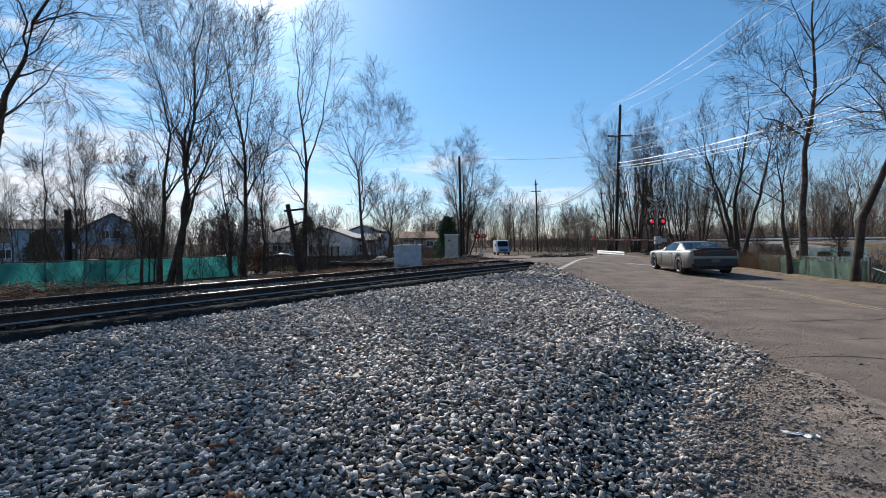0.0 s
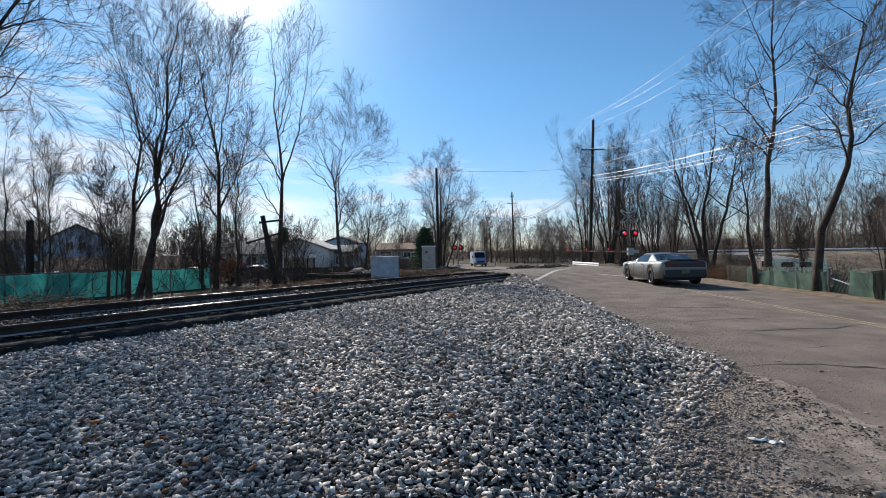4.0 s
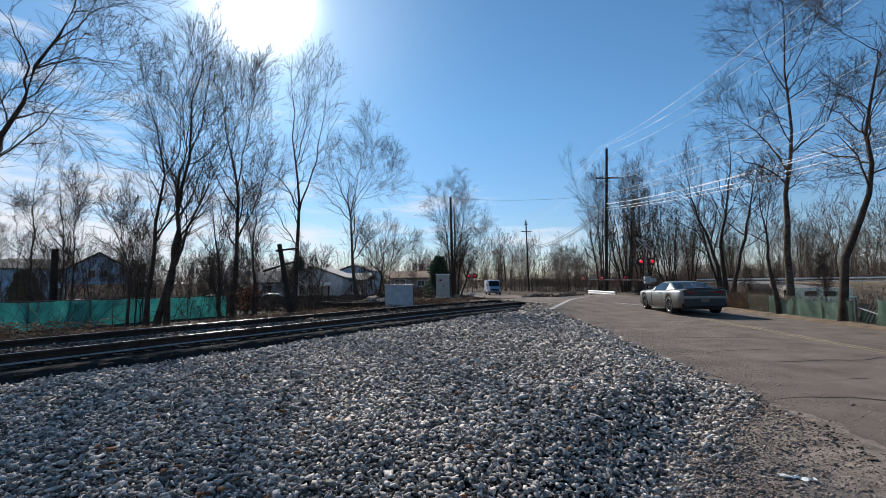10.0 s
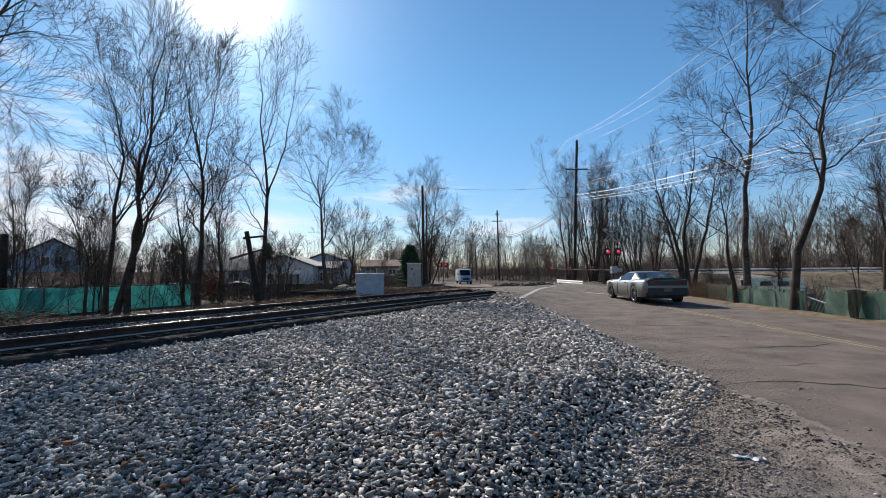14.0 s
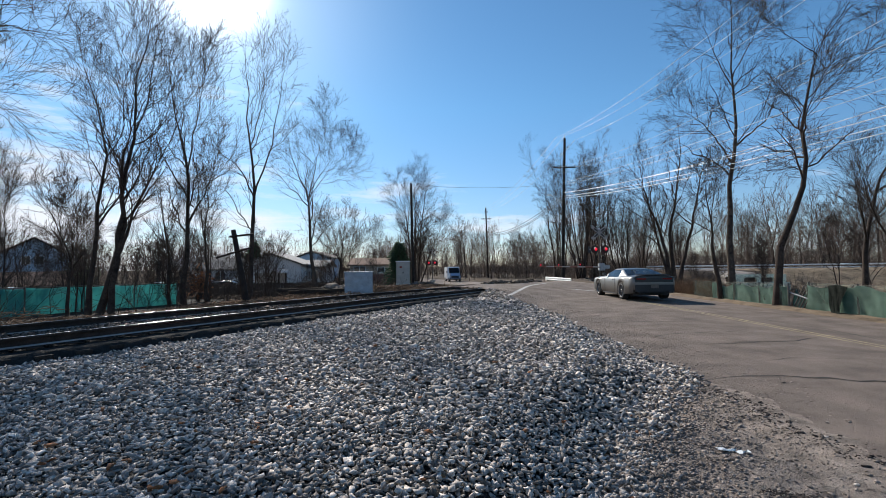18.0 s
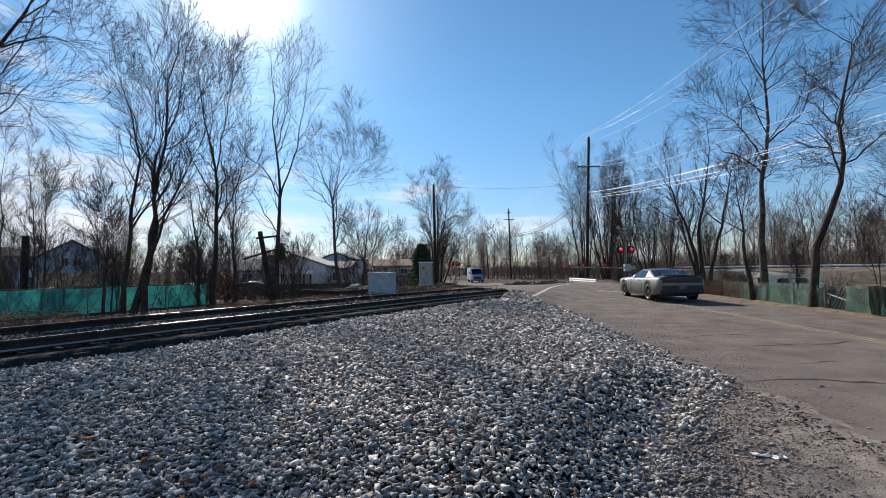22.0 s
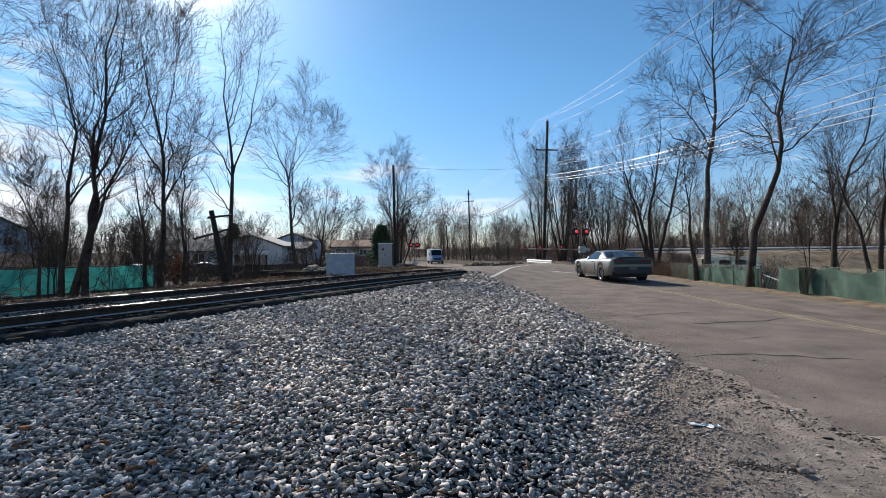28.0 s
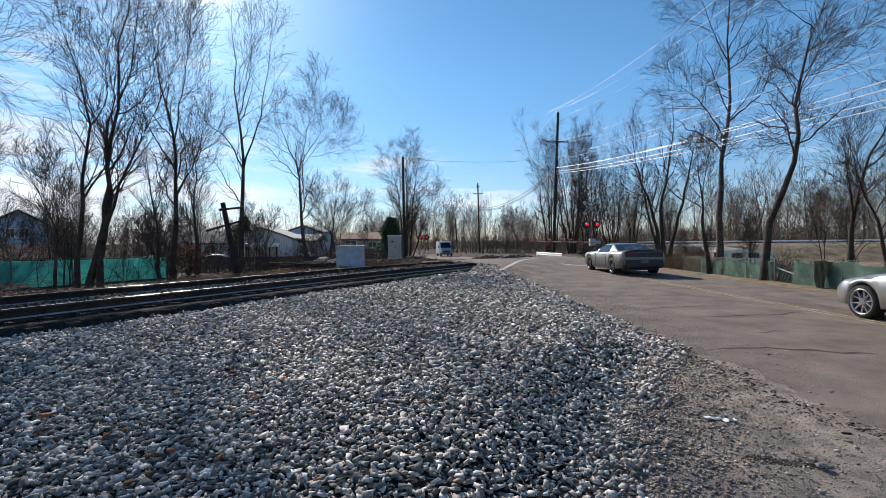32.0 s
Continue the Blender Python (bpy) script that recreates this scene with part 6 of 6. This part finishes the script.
# ---- the far road on its bank, and the culvert ----
far_rail = thing("guard_rail", (0, 0, 0), "long pale steel guard rail along the far road", "guard rail")
pts = np.array([(24.0, 58.5, 0.88), (30, 55.0, 0.90), (43, 53.4, 0.92), (60, 51.4, 0.95), (80, 49.0, 0.95)])
for k in range(26):
    u = k / 25 * (len(pts) - 1)
    p = [np.interp(u, np.arange(len(pts)), pts[:, c]) for c in range(3)]
    part("post", box(0.14, 0.14, 1.3, z=-0.9), M_GREYPOLE, far_rail, m=Matrix.Translation(p))
for dz, r in ((0.0, 0.05), (0.30, 0.08)):
    v, f = tubes(pts[None] + np.array([0, -0.12, dz]), np.full((1, len(pts)), r), 8)
    part("beam", mesh_np("beam", v, f, M_WHITEPAINT, True), None, far_rail, "pale steel beam")
slope = thing("stone_slope", (0, 0, 0), "pale grey stone-faced slope below the far road", "embankment")
sx = np.linspace(25.8, 30.6, 40)
sv = [(x, 54.2 - 0.12 * (x - 30) - w + 0.1 * math.sin(x * 3 + w * 5), z + 0.03 * math.sin(x * 5 + w * 9)) for w, z in ((0, 0.87), (4, 0.80), (8, 0.60), (10.2, 0.42), (11.4, 0.1), (12.0, -0.9)) for x in sx]
i0 = (np.arange(5)[:, None] * 40 + np.arange(39)[None]).ravel()
sv = np.array(sv)
blend = ss(0, 1.3, np.minimum(sv[:, 0] - 25.8, 30.6 - sv[:, 0]))
sv[:, 2] = sv[:, 2] * blend + (land_z(sv[:, 0], sv[:, 1]) - 0.15) * (1 - blend)
part("facing", mesh_np("facing", sv, np.stack([i0, i0 + 40, i0 + 41, i0 + 1], -1), M_STONEFACE, True), None, slope)
culvert = thing("culvert", (27.1, 41.9, -0.20), "pale concrete culvert with two dark openings", "culvert", rz=-14)
wall = bmesh.new()
for x0, x1 in ((-2.1, -1.15), (-0.15, 0.15), (1.15, 2.1)):
    box(x1 - x0, 0.4, 0.42, (x0 + x1) / 2, 0, 0.0, bm=wall)
box(4.2, 0.42, 0.28, 0, 0, 0.42, bm=wall)
part("headwall", wall, M_CREAM, culvert)
part("sill", box(4.4, 0.9, 1.25, 0, -0.25, -1.25), M_CREAM, culvert)
for x in (-0.65, 0.65):
    for s in (-1, 1):
        part("corner_fillet", box(0.16, 0.38, 0.16, 0, 0, -0.08, turn=Matrix.Rotation(radians(45), 4, "Y")), M_CREAM, culvert, m=Matrix.Translation((x + s * 0.5, 0, 0.42)))
part("tunnel_back", box(3.6, 0.1, 0.6, 0, 2.5, -0.1), M_TRIM, culvert)
part("tunnel_roof", box(4.0, 2.6, 0.1, 0, 1.4, 0.47), M_CONCRETE, culvert)
tagged(new("creek", mesh_np("creek", np.array([(12.4, 17, -0.62), (18, 15, -0.62), (19, 34, -0.62), (12.8, 30, -0.62)]), np.array([[0, 1, 2, 3]]), M_WATER)), "still dark creek water behind the fence", "water", kind="structure")


straw_x, straw_y = np.linspace(10.45, 11.7, 26), np.linspace(-20, 34, 220)


def straw_z(x, y):
    return 0.02 + 0.05 * ss(10.6, 11.1, x) + 0.02 * np.sin(x * 9 + y * 3) * np.sin(y * 5) - 0.10 * ss(10.62 + 0.05 * np.sin(y * 1.7) + 0.04 * np.sin(y * 4.1), 10.50, x) - 0.3 * ss(11.35, 11.7, x)


tagged(grid_sheet("grass_verge", straw_x, straw_y, straw_z, M_STRAW), "strip of straw and dead leaves along the road", "verge", kind="structure")


def bank_z(x, y):
    edge = ss(29.6, 31.2, x) * ss(62, 58, x) * ss(36, 37.5, y) * ss(53.5, 52.5, y + 0.12 * (x - 30))
    return rough_land(x, y) + 0.03 * np.sin(x * 3.1) * np.sin(y * 2.7) + 0.10 - 0.6 * (1 - edge)


tagged(grid_sheet("grass_bank", np.linspace(29, 62.5, 60), np.linspace(35.5, 54, 60), bank_z, M_MATTED), "matted tan winter grass on the far bank", "grass", kind="structure")


# ---- undergrowth, litter and piles ----
def thicket(name, count, place, height, r, material, label, seed, lean=0.35, twigs=3):
    rng = np.random.default_rng(seed)
    kk = 4 if twigs else 3
    base = np.array([place(rng) for _ in range(count)])
    z = np.linspace(0, 1, kk)
    ways = rng.normal(0, lean, (count, 2))
    h = height * rng.uniform(0.4, 1.15, count)
    p = np.zeros((count, kk, 3))
    p[:, :, :2] = base[:, None, :2] + ways[:, None] * (z[None, :, None] ** 1.4) * h[:, None, None] + np.cumsum(rng.normal(0, 0.04, (count, kk, 2)), 1) * h[:, None, None]
    p[:, :, 2] = base[:, None, 2] - 0.05 + z[None] * h[:, None] * (1 - 0.35 * np.abs(ways).max(1)[:, None] * z[None])
    rad = r * rng.uniform(0.6, 1.3, (count, 1)) * (1 - 0.8 * z[None])
    pieces = [tubes(p, rad, 3)]
    if twigs:
        q, qr = sprout(rng, p, rad, twigs, height * 0.45, 40, 0.25, 0.2, 2)
        pieces.append(tubes(q, np.maximum(qr, r * 0.25), 3))
        if twigs > 3:
            q, qr = sprout(rng, q, qr, 2, height * 0.25, 40, 0.2, 0.1, 2)
            pieces.append(tubes(q, np.maximum(qr, r * 0.2), 3))
    return tagged(new(name, mesh_np(name, *joined(pieces), material)), label, "undergrowth", kind="stuff")


def debris(name, count, place, length, r, material, label, seed, pile=0.0):
    """Twigs and stems lying about at all angles."""
    rng = np.random.default_rng(seed)
    base = np.array([place(rng) for _ in range(count)])
    a, e = rng.uniform(0, 2 * np.pi, count), rng.normal(0, 0.35, count)
    way = np.stack([np.cos(a) * np.cos(e), np.sin(a) * np.cos(e), np.abs(np.sin(e))], -1)
    l = length * rng.uniform(0.3, 1.2, count)
    t = np.linspace(-0.5, 0.5, 4)
    p = base[:, None] + way[:, None] * (l[:, None] * t)[..., None] + np.cumsum(rng.normal(0, 0.03, (count, 4, 3)), 1) * l[:, None, None]
    p[..., 2] += 0.03 + pile * rng.uniform(0, 1, (count, 1)) ** 2
    v, f = tubes(p, np.repeat(r * rng.uniform(0.5, 1.5, (count, 1)), 4, 1), 4)
    return tagged(new(name, mesh_np(name, v, f, material)), label, "debris", kind="stuff")


thicket("brush", 5200, belt, 6.0, 0.05, M_WOODS, "brown undergrowth below the far woods", 50, 0.5, 3)


def on_land(x, y):
    return x, y, float(rough_land(np.array(x), np.array(y)))


def strip(x0, y0, x1, y1, width):
    def at(rng):
        t = rng.uniform(0, 1)
        return on_land(x0 + (x1 - x0) * t + rng.normal(0, width), y0 + (y1 - y0) * t + rng.normal(0, width))
    return at


thicket("brush", 420, strip(12.4, 14, 13.0, 30, 0.6), 1.3, 0.010, M_TWIG, "tangled bare brush behind the fence", 51, twigs=5)
thicket("brush", 300, strip(12.6, 27, 18, 40, 1.5), 1.7, 0.014, M_TWIG, "tangled bare brush beside the creek", 52, twigs=5)
thicket("brush", 420, strip(15, 52, 24, 62, 2.0), 2.4, 0.022, M_WOODS, "dense bare brush beyond the crossing", 53, twigs=5)
thicket("brush", 1300, strip(4, 98, 60, 74, 4.0), 3.4, 0.03, M_WOODS, "dense bare brush below the woods", 54, twigs=5)
thicket("brush", 50, strip(-12.5, 22, -20, 12, 1.3), 1.3, 0.012, M_TWIG, "bare brush along the green fence", 55, twigs=4)
thicket("brush", 950, strip(-8, 27, -24, 35, 2.2), 1.6, 0.012, M_TWIG, "bare brush before the yards", 56, twigs=4)
thicket("brush", 360, strip(-6, 46, -16, 56, 2.0), 1.5, 0.014, M_TWIG, "bare brush behind the cabinets", 57, twigs=4)
thicket("brush", 1100, strip(-12, 72, -80, 62, 5.0), 2.6, 0.03, M_WOODS, "brown undergrowth between the houses", 65, 0.35, 5)
thicket("brush", 380, strip(-20, 36, -46, 27, 3.5), 2.2, 0.016, M_TWIG, "bare brush between houses and fence", 58, twigs=4)
thicket("brush", 300, strip(17, 13, 22, 24, 2.0), 1.3, 0.012, M_TWIG, "bare brush on the creek bank", 59, twigs=4)
thicket("brush", 200, strip(19, 36, 46, 39, 1.6), 0.8, 0.012, M_TWIG, "bare brush on the far bank", 66, twigs=4)
thicket("brush", 800, strip(17, 66, 95, 58, 3.0), 3.6, 0.028, M_WOODS, "brown undergrowth behind the far road", 79, 0.4, 5)
thicket("dry_grass", 9000, strip(10.98, 4, 11.0, 26, 0.15), 0.11, 0.0035, M_GRASS, "dry yellow grass along the road edge", 61, 0.5, 0)
thicket("dry_grass", 5000, strip(20, 38, 60, 36, 5.0), 0.25, 0.012, M_GRASS, "dry brown grass on the far bank", 62, 0.5, 0)
thicket("brush", 420, strip(11.7, 20.3, 12.0, 25.5, 0.25), 0.95, 0.008, M_LITTER, "tangle of dry brush beside the road", 60, 0.5, 5)
thicket("brush", 200, strip(-12, 31, -30, 27, 1.8), 3.0, 0.014, M_TWIG, "tall bare shrubs before the yards", 67, 0.3, 5)
thicket("brush", 180, strip(-28, 29, -52, 22, 2.5), 3.0, 0.016, M_TWIG, "tall bare shrubs behind the green fence", 68, 0.3, 5)
thicket("brush", 220, strip(-24, 52, -44, 54, 2.5), 2.6, 0.018, M_TWIG, "bare shrubs among the houses", 69, 0.3, 5)
thicket("brush", 45, strip(-8.5, 20.5, -17, 13.5, 0.9), 2.1, 0.02, M_BARK, "saplings and dead branches below the trees", 70, 0.55, 5)
thicket("dry_grass", 2500, strip(32, 44.5, 62, 41.5, 1.5), 0.25, 0.014, M_GRASS, "dry grass on the slope below the far road", 78, 0.5, 0)
debris("dead_leaves", 2600, strip(10.95, 5, 11.0, 24, 0.13), 0.07, 0.006, M_LITTER, "brown dead leaves along the fence", 75)
thicket("dry_grass", 2200, strip(-8, 26, -3, 40, 1.6), 0.3, 0.008, M_LITTER, "dry grass beside the track", 63, 0.5, 0)
thicket("dry_grass", 1500, strip(-3, 50, -1, 66, 1.0), 0.3, 0.01, M_GRASS, "dry grass beside the road", 64, 0.5, 0)


debris("brushwood", 2600, strip(-10.6, 10.9, -15.5, 7.0, 0.75), 0.34, 0.008, M_LITTER, "heap of dead stems and brushwood beside the track", 71, 0.45)
debris("brushwood", 900, strip(-23.5, 17.0, -29.5, 8.0, 0.5), 1.0, 0.014, M_TWIG, "dark heap of cut branches behind the green fence", 77, 2.3)
debris("brushwood", 1600, strip(-8.5, 14.5, -11, 10.5, 0.6), 0.35, 0.009, M_LITTER, "dead stems and leaves beside the track", 72, 0.1)
debris("brushwood", 2000, strip(-5.5, 20.5, -9.5, 19, 0.9), 0.4, 0.011, M_LITTER, "brown dead stems beside the track", 73, 0.15)
debris("brushwood", 2600, strip(-15.5, 15.5, -9.0, 24.0, 1.3), 0.5, 0.011, M_LITTER, "dead stems and leaves before the green fence", 76, 0.25)
debris("brushwood", 1500, strip(-3.0, 28, -6.5, 34, 1.2), 0.5, 0.016, M_LITTER, "brushwood beside the cabinets", 74, 0.3)


def mound(name, place, rx, ry, h, label, seed, count=140, size=0.4):
    rng = np.random.default_rng(seed)
    a, q = rng.uniform(0, 2 * np.pi, count), np.sqrt(rng.uniform(0, 1, count))
    x, y = place[0] + rx * q * np.cos(a), place[1] + ry * q * np.sin(a)
    z = place[2] + h * (1 - q**2) * rng.uniform(0.6, 1.0, count) - 0.05
    v, f = scattered(np.stack([x, y, z], -1), size * rng.lognormal(0, 0.4, count), seed, 0.4)
    return tagged(new(name, mesh_np(name, v, f, M_RUBBLE)), label, "rubble", kind="stuff")


mound("rubble_heap", (6.0, 61, -0.75), 2.2, 1.5, 0.45, "low heap of soil and broken asphalt", 81, 300, 0.24)
mound("rubble_heap", (9.4, 58, -0.6), 2.4, 1.3, 0.4, "low heap of soil and broken asphalt", 82, 300, 0.22)
mound("rubble_heap", (12.2, 55, -0.55), 1.8, 1.2, 0.4, "low heap of soil and broken asphalt", 83, 300, 0.22)
mound("rubble_heap", (-2.6, 41.5, 0.0), 1.2, 1.6, 0.25, "low heap of stones beside the track", 84, 120, 0.22)
mound("rubble_heap", (-6.6, 26.5, 0.15), 1.5, 1.0, 0.45, "dark heap of rubble and old ties", 85, 120, 0.3)
for k, (x, y, a) in enumerate(((-7.4, 24.8, 18), (-6.6, 25.2, 12), (-8.2, 25.4, 30))):
    old = thing("old_tie", (x, y, 0.22 + 0.03 * k), "discarded timber railway tie on the ground", "railway tie", "discarded ties", rz=a)
    part("timber", box(2.5, 0.22, 0.18, bevel=0.015), M_POLE, old)


# ---- a conifer among the bare trees ----
def conifer(place, height, spread, label, seed):
    rng = np.random.default_rng(seed)
    t = thing("conifer", place, label, "tree")
    part("trunk", rod((0, 0, -0.2), (0, 0, height * 0.95), 0.16, 0.03, 8), M_BARK, t)
    n = 1500
    u = rng.uniform(0.04, 1, n) ** 0.8
    a = rng.uniform(0, 2 * np.pi, n)
    rr = spread * (1 - u) ** 0.55 * np.sqrt(rng.uniform(0.15, 1, n)) * (0.8 + 0.25 * np.sin(a * 3 + u * 14))
    p = np.stack([rr * np.cos(a), rr * np.sin(a), u * height - 0.2 * rr], -1)
    way = np.stack([np.cos(a), np.sin(a), rng.normal(-0.1, 0.35, n)], -1) * rng.uniform(0.25, 0.55, (n, 1))
    path = p[:, None] + way[:, None] * np.linspace(0, 1, 3)[None, :, None]
    v, f = tubes(path, np.repeat(np.array([[0.09, 0.07, 0.01]]), n, 0), 4)
    part("crown", mesh_np("crown", v, f, M_EVERGREEN), None, t, "dark green needle sprays")
    return t


conifer((-6.4, 57, -0.6), 5.1, 2.2, "small dark evergreen beside the road", 91)
conifer((-29, 68, -1), 6.5, 2.0, "evergreen behind the houses", 94)
conifer((-44, 40, -1), 4.0, 1.6, "young evergreen before the blue house", 95)



def leafy_shrub(place, height, spread, leaves, material, label, seed):
    """A shrub of thin stems with small leaves still on them."""
    rng = np.random.default_rng(seed)
    t = thing("shrub", place, label, "shrub")
    k = np.linspace(0, 1, 5)
    lean = rng.normal(0, spread * 0.6, (14, 2))
    p = np.zeros((14, 5, 3))
    p[..., :2] = lean[:, None] * k[None, :, None] ** 1.3 + rng.normal(0, 0.05, (14, 5, 2)) * k[None, :, None]
    p[..., 2] = k[None] * height * rng.uniform(0.55, 0.95, (14, 1)) - 0.1 * (k[None] == 0)
    rad = np.repeat(0.022 * (1 - 0.8 * k)[None], 14, 0)
    q, qr = sprout(rng, p, rad, 8, height * 0.25, 45, 0.3, 0.2, 3)
    part("stems", mesh_np("stems", *joined([tubes(p, rad, 5), tubes(q, np.maximum(qr, 0.005), 3)]), M_BARK), None, t)
    at = q[rng.integers(0, len(q), leaves), rng.integers(1, 3, leaves)] + rng.normal(0, 0.16, (leaves, 3))
    v, f = scattered(at, rng.uniform(0.05, 0.12, leaves), seed, 1.2)
    part("leaves", mesh_np("leaves", v, f, material), None, t)
    return t


M_OLIVE = mat("olive_leaves", (0.075, 0.082, 0.035), 0.8, 0, 4, 0.3, 40, 0.3, island=0.4)
leafy_shrub((-24.0, 30, -1.05), 4.0, 0.9, 900, M_OLIVE, "olive evergreen shrub behind the green fence", 96)
leafy_shrub((-15.0, 27.5, -0.95), 3.2, 0.6, 500, M_DRYLEAF, "shrub with withered orange-brown leaves", 97)
# small things on the verge
paper = thing("paper_scrap", (2.26, 3.88, 0.022), "crumpled white scrap of paper on the verge", "litter")
rng = np.random.default_rng(14)
bm = bmesh.new()
gr = [[bm.verts.new((0.21 * (u - 0.5) + rng.normal(0, 0.007), 0.075 * (w - 0.5) * (0.35 + 0.8 * abs(math.sin(u * 6 + 1))) - 0.07 * u + 0.035 + rng.normal(0, 0.008), 0.010 + abs(rng.normal(0, 0.012)))) for w in np.linspace(0, 1, 6)] for u in np.linspace(0, 1, 10)]
for k in range(9):
    for j in range(5):
        bm.faces.new((gr[k][j], gr[k + 1][j], gr[k + 1][j + 1], gr[k][j + 1]))
part("sheet", bm, M_WHITEPAINT, paper)
for k, (x, y, s) in enumerate(((2.46, 3.08, 0.085), (2.95, 6.16, 0.06), (3.2, 5.6, 0.055), (3.08, 4.74, 0.05), (2.3, 4.4, 0.05), (2.75, 3.3, 0.05), (3.25, 4.2, 0.045), (2.7, 5.0, 0.04))):
    v, f = KINDS[k]
    rock = tagged(new("stone", mesh_np("stone", v * s * 0.68, f, M_STONE)), "loose grey stone lying on the verge", "stone", "stones on the verge")
    rock.matrix_world = pose(x, y, 0.026 + s * 0.13, 0, 0, 40 * k)


def motions():
    """The silver saloon drives up the road at a steady pace; its wheels turn with it."""
    speed, end = 3.7, 7.15
    walk(silver_car, [(t, pose(8.62, end - speed * (32 - t), 0.045)) for t in (0, 8, 16, 24, 32)])
    turn = math.degrees(speed / SEDAN["r"])
    for w in [o for o in silver_car.children if o.name.startswith("wheel")]:
        p = w.location.copy()
        walk(w, [(t, pose(p.x, p.y, p.z, -turn * t)) for t in np.arange(0, 32.01, 0.1)])


motions()
